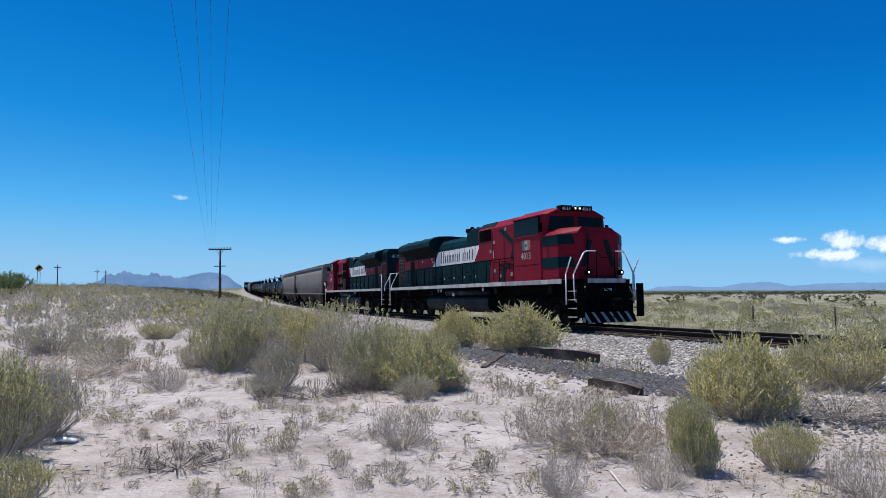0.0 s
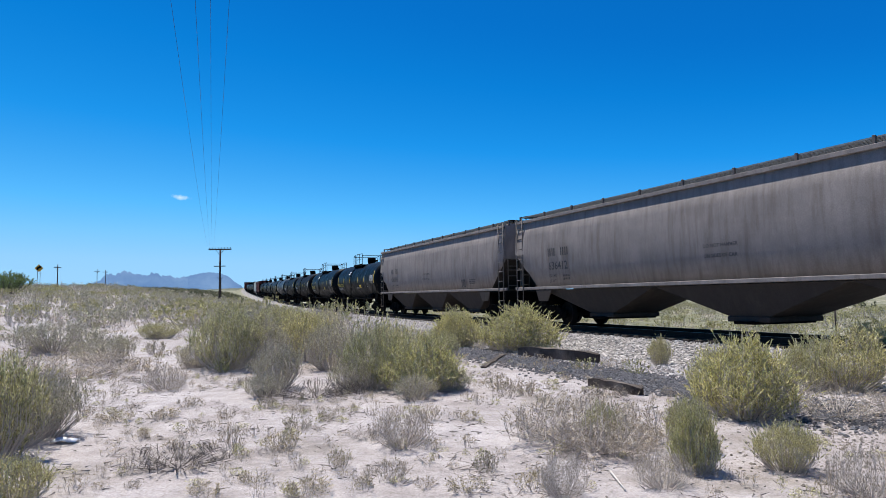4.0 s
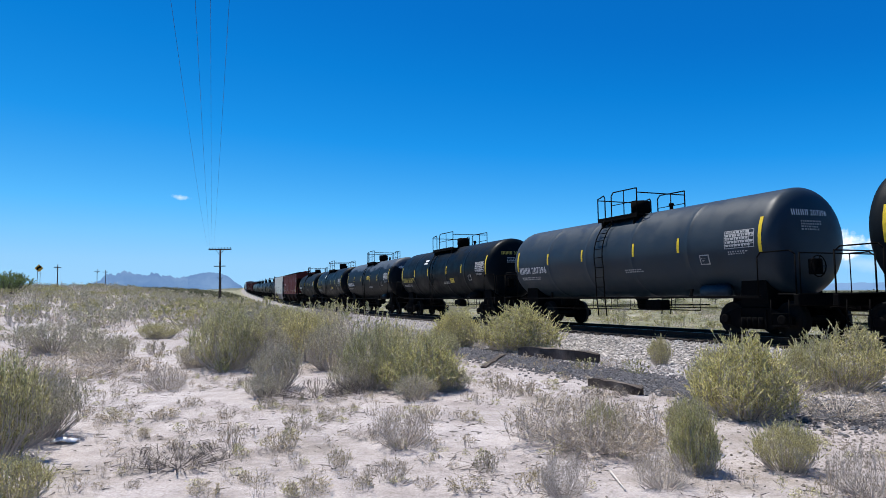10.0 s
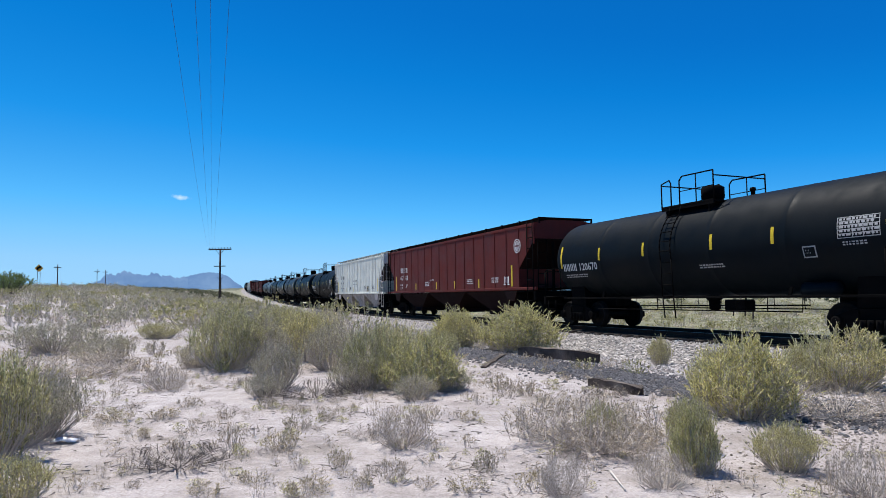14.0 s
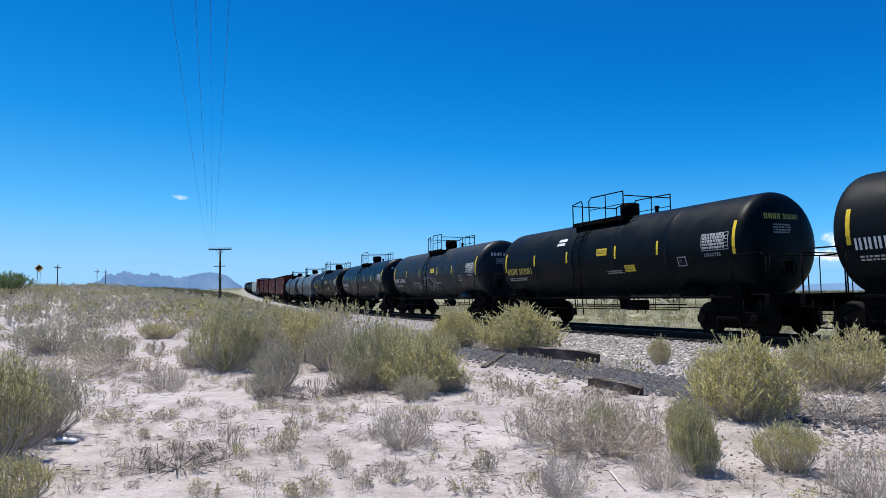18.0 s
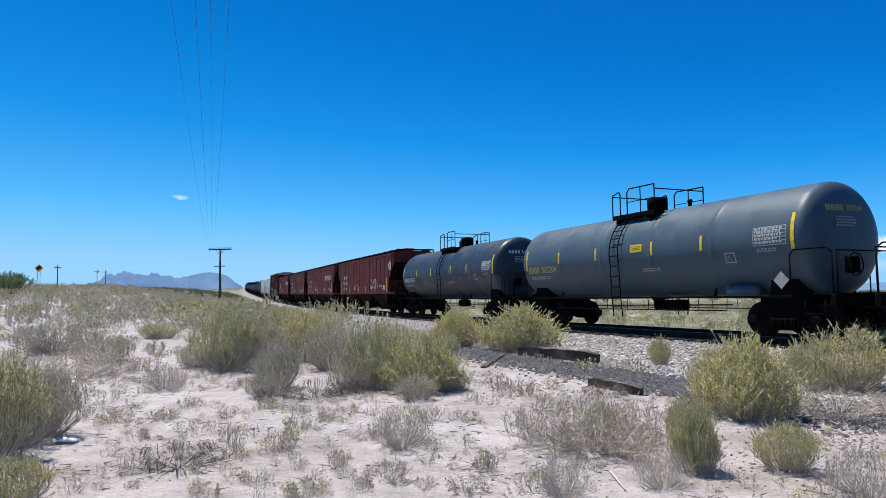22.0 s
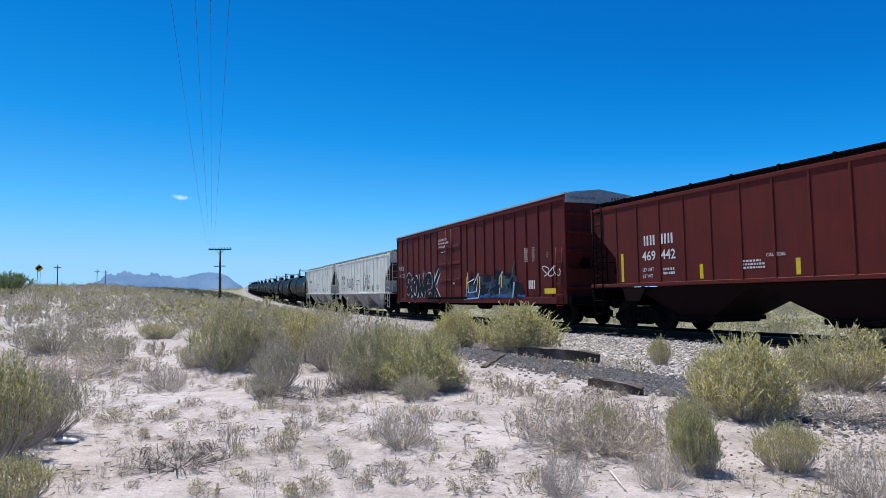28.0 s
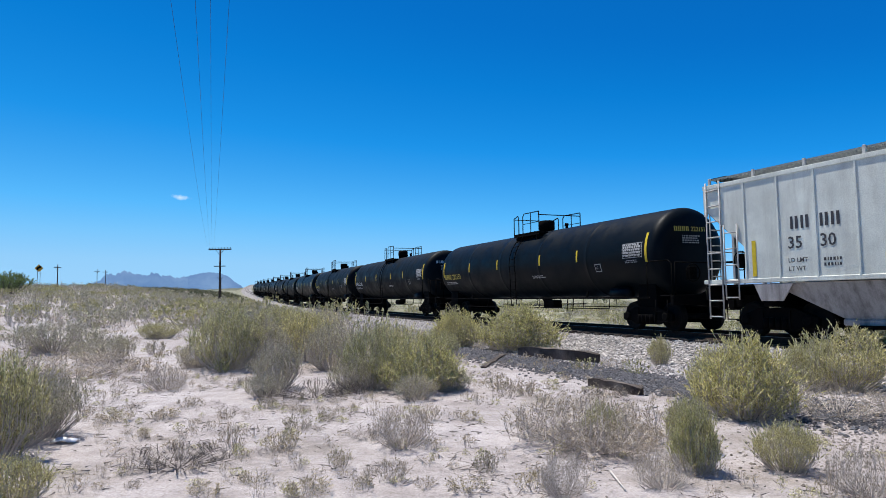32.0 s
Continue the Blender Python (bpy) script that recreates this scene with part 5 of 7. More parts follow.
# ---------------------------------------------------------------- locomotives
LOCO_RED = paint("loco_red", (0.22, 0.008, 0.022), 0.45, (0.075, 0.012, 0.02), 0.55, gloss=0.07)
LOCO_GREEN = paint("loco_green", (0.002, 0.021, 0.025), 0.45, (0.006, 0.024, 0.027), 0.4, gloss=0.05)
LOCO_WHITE = paint("loco_white", (0.76, 0.76, 0.74), 0.5, (0.25, 0.22, 0.18), 0.35)
LAMP = plain("lit_headlamp", (1.0, 0.93, 0.75), 0.3, emit=2.2)
TANK_BLUE = paint("loco_underbody_blue", (0.003, 0.0042, 0.0075), 0.5, (0.008, 0.008, 0.009), 0.4, gloss=0.1)
DUSTY = paint("scuffed_white", (0.42, 0.41, 0.39), 0.7, (0.12, 0.1, 0.08), 0.8)
EDGE_WHITE = paint("walkway_edge_white", (0.5, 0.49, 0.47), 0.6, (0.16, 0.14, 0.12), 0.7)
FLAG_GREEN = plain("flag_green", (0.03, 0.14, 0.09), 0.6)
FLAG_RED = plain("flag_red", (0.3, 0.1, 0.11), 0.6)
CREAM = plain("cream_plate", (0.3, 0.27, 0.2), 0.6)
BAR_GREY = plain("worn_bar_paint", (0.09, 0.075, 0.065), 0.7)
AMBER = plain("marker_lens", (0.5, 0.35, 0.2), 0.3)


def locomotive(front, rear, number, label, lit, turn):
    """Six-axle road locomotive; its nose points along +x."""
    L = rear - front
    H = L / 2
    R = L - 1.35                      # rear face of the hood
    X = lambda d: H - d
    root = tagged(new("locomotive"), label, "locomotive", "locomotives")
    DK = 1.73
    part("frame", Shape().box(X(L - 1.0), X(0.9), -1.0, 1.0, 1.1, 1.52, 0.04), UNDER, root)
    part("deck", Shape().box(X(L - 1.05), X(1.26), -1.52, 1.52, 1.52, 1.7, 0.015), UNDER, root)
    for e0, e1 in ((0.62, 1.26), (L - 1.05, L - 0.62)):
        part("end_platform", Shape().box(X(e1), X(e0), -0.85, 0.85, 1.52, 1.71, 0.015), UNDER, root)
    span = (L - 2.31) / 14
    for sy in (-1, 1):
        for k in range(14):
            a = 1.26 + span * k
            part("deck_edge", Shape().box(X(a + span - 0.03), X(a), sy * 1.53 - 0.012, sy * 1.53 + 0.012, 1.56, DK, 0.004), EDGE_WHITE if k > 2 or sy > 0 or k == 0 else DUSTY, root, "white edge of the walkway")
    part("deck_front", Shape().box(X(0.62), X(0.59), -0.83, 0.83, 1.57, DK, 0.004), DUSTY, root)
    part("fuel_tank", Shape().extrude([(-1.15, 0.38), (1.15, 0.38), (1.38, 0.5), (1.45, 0.7), (1.45, 0.98), (1.36, 1.1), (-1.36, 1.1), (-1.45, 0.98), (-1.45, 0.7), (-1.38, 0.5)], X(15.2), X(7.5)), TANK_BLUE, root)
    for sy in (-1, 1):
        part("air_reservoir", Shape().turned("x", [(-2.6, 0.05), (-2.5, 0.17), (2.5, 0.17), (2.6, 0.05)], 14, (X(10.2), sy * 1.25, 1.32)), TANK_BLUE, root)
        for d in (2.3, 6.9, 14.6, 18.4):
            part("equipment_box", Shape().box(X(d) - 0.16, X(d) + 0.16, sy * 1.3 - 0.1, sy * 1.3 + 0.1, 1.2, 1.5, 0.02), WHEEL, root)
        for d in (8.0, 13.1, 13.5):
            part("marker_plate", Shape().box(X(d) - 0.09, X(d) + 0.09, sy * 1.46 - 0.01, sy * 1.46 + 0.01, 1.36, 1.52, 0.003), PALE, root)
        part("fuel_filler", Shape().turned("y", [(-0.05, 0.09), (0.05, 0.08)], 10, (X(11.4), sy * 1.46, 1.22)), PALE, root)
    # trucks
    for c in (4.0, L - 4.5):
        for ax in (-1.85, 0, 1.85):
            part("axle", cached("loco_axle", lambda: Shape().turned("y", [(-1.15, 0.09), (-0.9, 0.11), (0.9, 0.11), (1.15, 0.09)], 8)), WHEEL, root).location = (X(c) + ax, 0, 0.53)
            for sy in (-1, 1):
                part("wheel", cached("loco_wheel", lambda: wheel_shape(0.53)), WHEEL, root).matrix_basis = pose(X(c) + ax, sy * 0.7525, 0.53, 0, 0, 0 if sy < 0 else 180)
                part("axle_box", cached("axle_box", lambda: Shape().box(-0.22, 0.22, -0.1, 0.1, 0.34, 0.78, 0.04).turned("y", [(-0.16, 0.1), (-0.15, 0.15), (0.0, 0.15)], 10, (0, 0, 0.53))), WHEEL, root).matrix_basis = pose(X(c) + ax, sy * 1.12, 0, 0, 0, 0 if sy < 0 else 180)
                part("spring", cached("loco_spring", lambda: Shape().turned("z", [(0.72, 0.1), (1.02, 0.1)], 8)), WHEEL, root).location = (X(c) + ax + 0.38, sy * 1.1, 0)
        for sy in (-1, 1):
            fr = [(-2.5, 0.72), (-2.3, 0.5), (-2.05, 0.86), (-1.5, 0.86), (-1.2, 0.5), (-0.5, 0.5), (-0.25, 0.86), (0.25, 0.86), (0.5, 0.5), (1.2, 0.5), (1.5, 0.86), (2.05, 0.86), (2.3, 0.5), (2.5, 0.72), (2.4, 1.06), (-2.4, 1.06)]
            part("truck_frame", Shape().prism([(X(c) + x, z) for x, z in fr], sy * 1.08 - 0.07, sy * 1.08 + 0.07), UNDER, root)
            part("brake_cylinder", Shape().turned("x", [(-0.3, 0.05), (-0.25, 0.12), (0.2, 0.12), (0.3, 0.04)], 10, (X(c) + 0.9, sy * 1.22, 1.0)), UNDER, root)
            part("sand_pipe", Shape().path([(X(c) + 2.3, sy * 0.95, 1.2), (X(c) + 2.45, sy * 0.9, 0.7), (X(c) + 2.3, sy * 0.8, 0.2)], 0.03, 5), UNDER, root)
        part("bolster", Shape().box(X(c) - 2.3, X(c) + 2.3, -0.95, 0.95, 0.7, 1.1, 0.05), UNDER, root)
    # hoods
    hw, ht = 0.98, 4.2
    part("hood", Shape().extrude([(-hw, DK), (-hw, 3.72), (-hw + 0.1, 3.98), (-hw + 0.34, ht), (hw - 0.34, ht), (hw - 0.1, 3.98), (hw, 3.72), (hw, DK)], X(15.0), X(6.0)), LOCO_GREEN, root)
    part("blower_housing", Shape().rings([[(X(d), y, z) for y, z in ((-0.97, 3.6), (-0.97, zt - 0.08), (-0.8, zt), (0.8, zt), (0.97, zt - 0.08), (0.97, 3.6))] for d, zt in ((10.75, 4.32), (10.4, 4.5), (8.95, 4.5))]), LOCO_GREEN, root)
    rear_hood = [(-1.02, DK), (-1.02, 3.7), (-1.0, 4.25), (-0.82, 4.46), (0.82, 4.46), (1.0, 4.25), (1.02, 3.7), (1.02, DK)]
    part("rear_hood", Shape().extrude(rear_hood, X(R), X(15.0)), LOCO_GREEN, root)
    flare = [(-1.0, 3.56), (-1.5, 3.96), (-1.5, 4.2), (-1.3, 4.36), (-0.9, 4.5), (0.9, 4.5), (1.3, 4.36), (1.5, 4.2), (1.5, 3.96), (1.0, 3.56)]
    part("radiator", Shape().extrude(flare, X(R - 1.35), X(14.7)), LOCO_GREEN, root, "overhanging dark green radiator housing")
    for k in range(3):
        part("fan_shroud", Shape().turned("z", [(4.44, 0.72), (4.57, 0.72), (4.58, 0.66)], 20, (X(15.9 + k * 1.65), 0, 0)), LOCO_GREEN, root)
    for sy in (-1, 1):
        # black strip: intake screens, and the shade under the flare put in as colour
        part("radiator_screen_shade", Shape().rings([[(X(d), sy * 1.03, 3.572), (X(d), sy * 1.49, 3.94), (X(d), sy * 1.49, 3.95), (X(d), sy * 1.03, 3.6)] for d in (R - 1.45, 14.8)]), BLACK, root)
    # equipment cabinet behind the cab
    cabin = [(-1.18, DK), (-1.18, 4.22), (-0.9, 4.53), (0.9, 4.53), (1.18, 4.22), (1.18, DK)]
    part("equipment_cabinet", Shape().extrude(cabin, X(8.95), X(4.8)), LOCO_RED, root)
    part("cabinet_roof", Shape().extrude([(-1.1, 4.33), (-0.91, 4.54), (0.91, 4.54), (1.1, 4.33), (0.88, 4.5), (-0.88, 4.5)], X(8.96), X(7.4)), LOCO_GREEN, root)
    for sy in (-1, 1):
        y0 = sy * 0.986

        def band(name, poly, material, lbl="", off=0.0, under=None):
            return part(name, Shape().prism([(X(d), z) for d, z in poly], y0 + sy * off - 0.004, y0 + sy * off + 0.004), material, under or root, lbl)

        def plate(name, d0, d1, z0, z1, material, off=0.006, lbl=""):
            return band(name, [(d0, z0), (d1, z0), (d1, z1), (d0, z1)], material, lbl, off)

        band("white_panel", [(9.2, 3.59), (14.6, 3.59), (14.95, 3.2), (14.98, 2.82), (9.9, 2.82)], LOCO_WHITE, "white lettering panel", 0.004)
        band("red_wedge", [(8.9, 3.59), (9.2, 3.59), (9.9, 2.82), (8.9, 2.82)], LOCO_RED, "", 0.003)
        # the name on the panel as plain letter-sized bars
        run = ((0.4, 0.64), (0.36, 0.42), (0.24, 0.42), (0.24, 0.42), (0.38, 0.42), (0.58, 0.42), (0.36, 0.42), (0.44, 0.52))
        d, sg = (14.2, -1) if sy < 0 else (10.5, 1)
        for w, tall in run:
            for b, c in ((0.0, 0.09), (w - 0.09, w)):
                band("name_bar", [(d + sg * b, 2.93), (d + sg * c, 2.93), (d + sg * (c + 0.05), 2.93 + tall), (d + sg * (b + 0.05), 2.93 + tall)], GREY_TXT, "", 0.012)
            d += sg * (w + 0.16)
        y0 = sy * 1.026
        band("white_tail", [(15.01, 3.1), (15.35, 2.82), (15.01, 2.82)], LOCO_WHITE, "", 0.002)
        band("red_band", [(15.01, 3.5), (15.01, 3.12), (15.38, 2.82), (R - 0.02, 2.82), (R - 0.02, 3.5)], LOCO_RED, "", 0.001)
        # black strip on the red band, painted in for the shade under the flare
        plate("under_flare_shade", 15.02, R - 1.4, 3.34, 3.6, BLACK, 0.003)
        plate("screen", R - 1.25, R - 0.12, 1.95, 3.42, BLACK, 0.006)
        for k in range(8):
            dd = R - 1.2 + k * 0.14
            plate("screen_bar", dd, dd + 0.03, 1.95, 3.42, BAR_GREY, 0.022)
        for k in range(5):
            z = 2.2 + k * 0.27
            plate("screen_bar", R - 1.25, R - 0.12, z, z + 0.03, BAR_GREY, 0.026)
        for k in range(7):
            plate("louvre", R - 1.15, R - 0.15, 3.66 + k * 0.07, 3.69 + k * 0.07, BLACK, 0.006)
        plate("doorway", R - 3.1, R - 2.35, 1.8, 3.3, BLACK, 0.006)
        for dd in (15.9, 16.8, 17.7):
            plate("hood_door_seam", dd, dd + 0.014, 1.85, 3.4, BLACK, 0.006)
        for dd, z in ((15.25, 3.02), (15.4, 3.2), (16.9, 3.12)):
            plate("notice_plate", dd, dd + 0.16, z, z + 0.12, PALE, 0.008)
        y0 = sy * 0.986
        for k in range(8):
            dd = 9.6 + k * 0.66
            plate("hood_door_seam", dd, dd + 0.014, 1.85, 2.78, BLACK, 0.004)
            plate("latch", dd + 0.12, dd + 0.24, 2.05, 2.15, PALE if k % 2 == 0 else UNDER, 0.006)
            plate("door_handle", dd + 0.42, dd + 0.5, 2.3, 2.38, UNDER, 0.008)
            plate("rain_streak", dd + 0.1, dd + 0.115, 3.3, 3.575, GREY_TXT, 0.009)
        y0 = sy * 1.186
        if sy > 0:
            plate("green_panel", 8.85, 8.95, DK, 4.1, LOCO_GREEN, 0.002)
            band("green_panel", [(7.55, 2.66), (8.84, 2.66), (8.84, DK), (8.1, DK), (7.6, 2.3)], LOCO_GREEN, "", 0.002)
            for d0, d1, z0, z1 in ((5.45, 7.45, 2.86, 3.14), (5.45, 7.45, 2.0, 2.3), (7.6, 8.8, 2.7, 3.33), (7.65, 8.85, 3.45, 4.08)):
                plate("grille", d0, d1, z0, z1, BLACK, 0.006)
                for i in range(10):
                    dd = d0 + (d1 - d0) * (i + 0.5) / 10
                    plate("grille_bar", dd - 0.03, dd + 0.03, z0, z1, UNDER, 0.018)
            for dd, z in ((6.2, 3.22), (6.2, 2.38), (6.6, 3.95), (7.2, 3.28), (7.2, 2.45)):
                plate("notice_plate", dd, dd + 0.26, z, z + 0.1, CREAM, 0.008)
            band("green_stripe", [(6.6, 4.1), (6.95, 4.1), (6.45, 3.4), (6.2, 3.35)], LOCO_GREEN, "", 0.003)
            band("green_stripe", [(5.4, 3.15), (5.7, 3.3), (6.6, 2.3), (6.3, 2.2)], LOCO_GREEN, "", 0.003)
            part("side_ladder", ladder(X(9.15), sy * 1.2, 1.75, 4.3, 0.4, 0.33, 0.016), UNDER, root)
        else:
            plate("intake_screen", 7.62, 8.86, 3.66, 4.21, BLACK, 0.006)
            for i in range(12):
                dd = 7.66 + 0.1 * i
                plate("screen_bar", dd, dd + 0.035, 3.7, 4.21, UNDER, 0.018)
            band("green_panel", [(7.72, 2.7), (7.6, 2.8), (8.94, 2.8), (8.94, 1.75), (7.9, 1.75)], LOCO_GREEN, "", 0.003)
            band("green_stripe", [(6.9, 4.1), (6.5, 4.1), (5.08, 3.32), (5.4, 2.72), (5.78, 2.72), (5.58, 3.3)], LOCO_GREEN, "", 0.003)
            band("green_stripe", [(6.35, 2.6), (6.0, 2.6), (6.45, 1.82), (6.85, 1.82)], LOCO_GREEN, "", 0.003)
            for k in range(5):
                for dd in (5.5, 5.8, 6.3, 6.6):
                    plate("vent_slot", dd, dd + 0.2, 2.3 + k * 0.055, 2.33 + k * 0.055, BLACK, 0.006)
            for dd, z in ((5.6, 2.0), (6.65, 1.95), (7.6, 3.1), (6.1, 4.0), (7.25, 3.5), (7.2, 2.2)):
                plate("notice_plate", dd, dd + 0.18, z, z + 0.14, CREAM, 0.008)
            plate("notice_plate", 7.35, 7.44, 2.85, 3.2, PALE, 0.008)
            for dd in (5.3, 6.35, 7.45):
                plate("door_seam", dd, dd + 0.016, 1.85, 4.0, BLACK, 0.007)
            plate("shelf_edge", 5.2, 7.3, 2.63, 2.66, BLACK, 0.02)
    # rear end
    for k in range(8):
        part("rear_rung", Shape().path([(X(R), -0.45, 1.9 + k * 0.32), (X(R + 0.1), -0.45, 1.9 + k * 0.32), (X(R + 0.1), 0.02, 1.9 + k * 0.32), (X(R), 0.02, 1.9 + k * 0.32)], 0.014, 5), BAR_GREY, root)
    part("rear_red_band", Shape().box(X(R + 0.012), X(R), -0.99, 0.99, 2.82, 3.5), LOCO_RED, root)
    part("rear_green_door", Shape().box(X(R + 0.03), X(R), 0.35, 0.95, 1.8, 3.6, 0.01), LOCO_GREEN, root)
    lettering(number, 0.3, lambda u, v: (X(R + 0.012), 0.65 - u, 3.86 + v) if turn else (X(R + 0.012), 0.65 - u, 3.86 + v), WHITE, root, "road_number")
    rl = part("rear_headlamp", Shape().box(X(R + 0.08), X(R), -0.8, -0.35, 3.8, 4.02, 0.02), UNDER, root)
    for y in (-0.68, -0.46):
        part("lens", Shape().turned("x", [(X(R + 0.1), 0.05), (X(R + 0.08), 0.08)], 12, (0, y, 3.91)), AMBER, rl)
    part("roof_loop", Shape().path([(X(R - 0.3), -0.5, 4.45), (X(R - 0.3), -0.5, 4.6), (X(R - 0.9), -0.5, 4.6), (X(R - 0.9), -0.5, 4.45)], 0.018, 5), UNDER, root)
    # cab
    cw = 1.5
    cs = [(-cw, DK), (-cw, 3.5), (-cw + 0.06, 4.3), (-0.95, 4.56), (0.95, 4.56), (cw - 0.06, 4.3), (cw, 3.5), (cw, DK)]
    part("cab", Shape().rings([[(X(4.9), y, z) for y, z in cs], [(X(2.75), y, z) for y, z in cs], [(X(2.5), y * 0.9, min(z, 4.5)) for y, z in cs]]), LOCO_RED, root)
    for sy in (-1, 1):
        win = part("side_window", Shape().prism([(X(4.82), 3.55), (X(2.86), 3.55), (X(2.86), 4.2), (X(4.82), 4.2)], sy * 1.49 - 0.03, sy * 1.49 + 0.014), DARKGLASS, root)
        for dd in (2.84, 3.42, 3.5, 4.1, 4.84):
            part("window_post", Shape().box(X(dd) - 0.025, X(dd) + 0.025, sy * 1.5 - 0.01, sy * 1.5 + 0.03, 3.52, 4.22, 0.006), PALE if dd in (3.42, 4.1) else BLACK, win)
        part("window_sill", Shape().box(X(4.86), X(2.8), sy * 1.51 - 0.02, sy * 1.51 + 0.04, 3.48, 3.53, 0.006), LOCO_RED, win)
        part("sunshade", Shape().box(X(4.9), X(2.75), sy * 1.5 - 0.08, sy * 1.5 + 0.08, 4.24, 4.28, 0.01), LOCO_RED, root)
        if sy > 0:
            part("door_window", Shape().box(X(5.66), X(5.2), sy * 1.2 - 0.02, sy * 1.2 + 0.006, 3.45, 4.1, 0.006), DARKGLASS, root)
        part("number_panel", Shape().prism([(X(4.75), 2.35), (X(2.95), 2.35), (X(2.95), 2.365), (X(4.75), 2.365)], sy * 1.504 - 0.004, sy * 1.504 + 0.004), UNDER, root)
        lettering(number, 0.4, lambda u, v, sy=sy: ((X(4.28) + u) if sy < 0 else (X(3.35) - u), sy * 1.508, 2.6 + v), WHITE if lit == 2 else PALE, root, "road_number")
        if lit == 1:
            for k, ink in enumerate((FLAG_GREEN, PALE, FLAG_RED)):
                d0 = 4.2 - k * 0.233 if sy < 0 else 3.5 + k * 0.233
                d1 = d0 - 0.233 if sy < 0 else d0 + 0.233
                part("flag_stripe", Shape().prism([(X(d0), 2.96), (X(d1), 2.96), (X(d1), 3.36), (X(d0), 3.36)], sy * 1.504 - 0.004, sy * 1.504 + 0.004), ink, root, "faded flag stripe")
            part("flag_emblem", Shape().turned("y", [(-0.003, 0.06), (0.003, 0.06)], 10, (X(3.85), sy * 1.511, 3.16)), GREY_TXT, root)
        else:
            ex = X(4.2) if sy < 0 else X(3.5)
            part("emblem", Shape().turned("y", [(-0.004, 0.09), (0.004, 0.09)], 14, (ex, sy * 1.505, 3.14)), PALE, root, "pale round emblem")
            part("cab_name_bar", bars(lambda u, v, sy=sy, ex=ex: (ex - sy * (0.18 + u), sy * 1.508, 3.08 + v), 0.0, 0.0, 8, 0.055, 0.1, 0.035), PALE, root)
            for k in range(5):
                part("louvre", Shape().box(X(4.15), X(3.65), sy * 1.505 - 0.01, sy * 1.505 + 0.012, 2.0 + k * 0.085, 2.04 + k * 0.085), RUST, root)
        part("mirror", Shape().box(X(2.66), X(2.62), sy * 1.56 - 0.08, sy * 1.56 + 0.08, 3.6, 3.95, 0.01).rod((X(2.75), sy * 1.45, 3.75), (X(2.64), sy * 1.56, 3.75), 0.015, 5), UNDER, root)
        # windscreen, number boards, headlamps
        part("windscreen", Shape().rings([[(X(2.56), sy * 0.1, 3.66), (X(2.56), sy * 1.28, 3.66), (X(2.56), sy * 1.2, 4.2), (X(2.56), sy * 0.1, 4.24)], [(X(2.485), sy * 0.1, 3.66), (X(2.485), sy * 1.28, 3.66), (X(2.485), sy * 1.2, 4.2), (X(2.485), sy * 0.1, 4.24)]]), DARKGLASS, root)
        nb = part("number_board", Shape().box(X(2.75), X(2.42), sy * 0.47 - 0.27, sy * 0.47 + 0.27, 4.42, 4.66, 0.02), BLACK, root)
        lettering(number, 0.2, lambda u, v, sy=sy: (X(2.41), sy * 0.47 - 0.22 + u, 4.46 + v), WHITE, nb, "road_number")
        hl = part("headlamp", Shape().turned("x", [(X(2.6), 0.08), (X(2.38), 0.1), (X(2.36), 0.09)], 14, (0, sy * 0.1, 4.54)), UNDER, root)
        part("lens", Shape().turned("x", [(X(2.359), 0.04), (X(2.35), 0.02)], 12, (0, sy * 0.1, 4.54)), LAMP if lit == 1 else AMBER, hl)
    # nose: flush with the cab sides, its front corners cut off
    def nose_ring(z, k):
        return [(X(2.7), -1.46 + k, z), (X(1.58 + k * 0.4), -1.44 + k, z), (X(1.1 + k * 0.2), -0.9 + k * 0.6, z), (X(1.1 + k * 0.2), 0.9 - k * 0.6, z), (X(1.58 + k * 0.4), 1.44 - k, z), (X(2.7), 1.46 - k, z)]
    part("nose", Shape().rings([nose_ring(DK, 0), nose_ring(3.42, 0), nose_ring(3.52, 0.1), nose_ring(3.68, 0.42)]), LOCO_RED, root)
    part("nose_door", Shape().box(X(1.12), X(1.075), -0.42, 0.18, 1.85, 3.4, 0.01), LOCO_RED, root)
    part("nose_door_post", Shape().rod((X(1.06), -0.5, 1.9), (X(1.06), -0.5, 3.66), 0.02, 5), UNDER, root)
    for sy in (-1, 1):
        for z0, z1 in ((2.16, 2.57), (3.03, 3.39)):
            part("green_stripe", Shape().rings([[(X(2.7), sy * (1.455 + o), z0), (X(1.58), sy * (1.442 + o), z0), (X(1.16 - o), sy * (0.972 + o), z0), (X(1.22 - o), sy * (1.04 + o), z1), (X(1.58), sy * (1.442 + o), z1), (X(2.7), sy * (1.455 + o), z1)] for o in (0.0, 0.012)]), LOCO_GREEN, root)
        part("green_slash", Shape().rings([[(X(o), sy * 0.75, 2.2), (X(o), sy * 0.55, 2.2), (X(o), sy * 0.25, 3.2), (X(o), sy * 0.45, 3.2)] for o in (1.1, 1.07)]), LOCO_GREEN, root)
        dl = part("ditch_light", Shape().turned("x", [(X(0.85), 0.1), (X(0.68), 0.11), (X(0.67), 0.1)], 12, (0, sy * 0.72, 1.96)), UNDER, root)
        part("lens", Shape().turned("x", [(X(0.669), 0.036), (X(0.66), 0.02)], 12, (0, sy * 0.72, 1.96)), LAMP if lit == 1 else AMBER, dl)
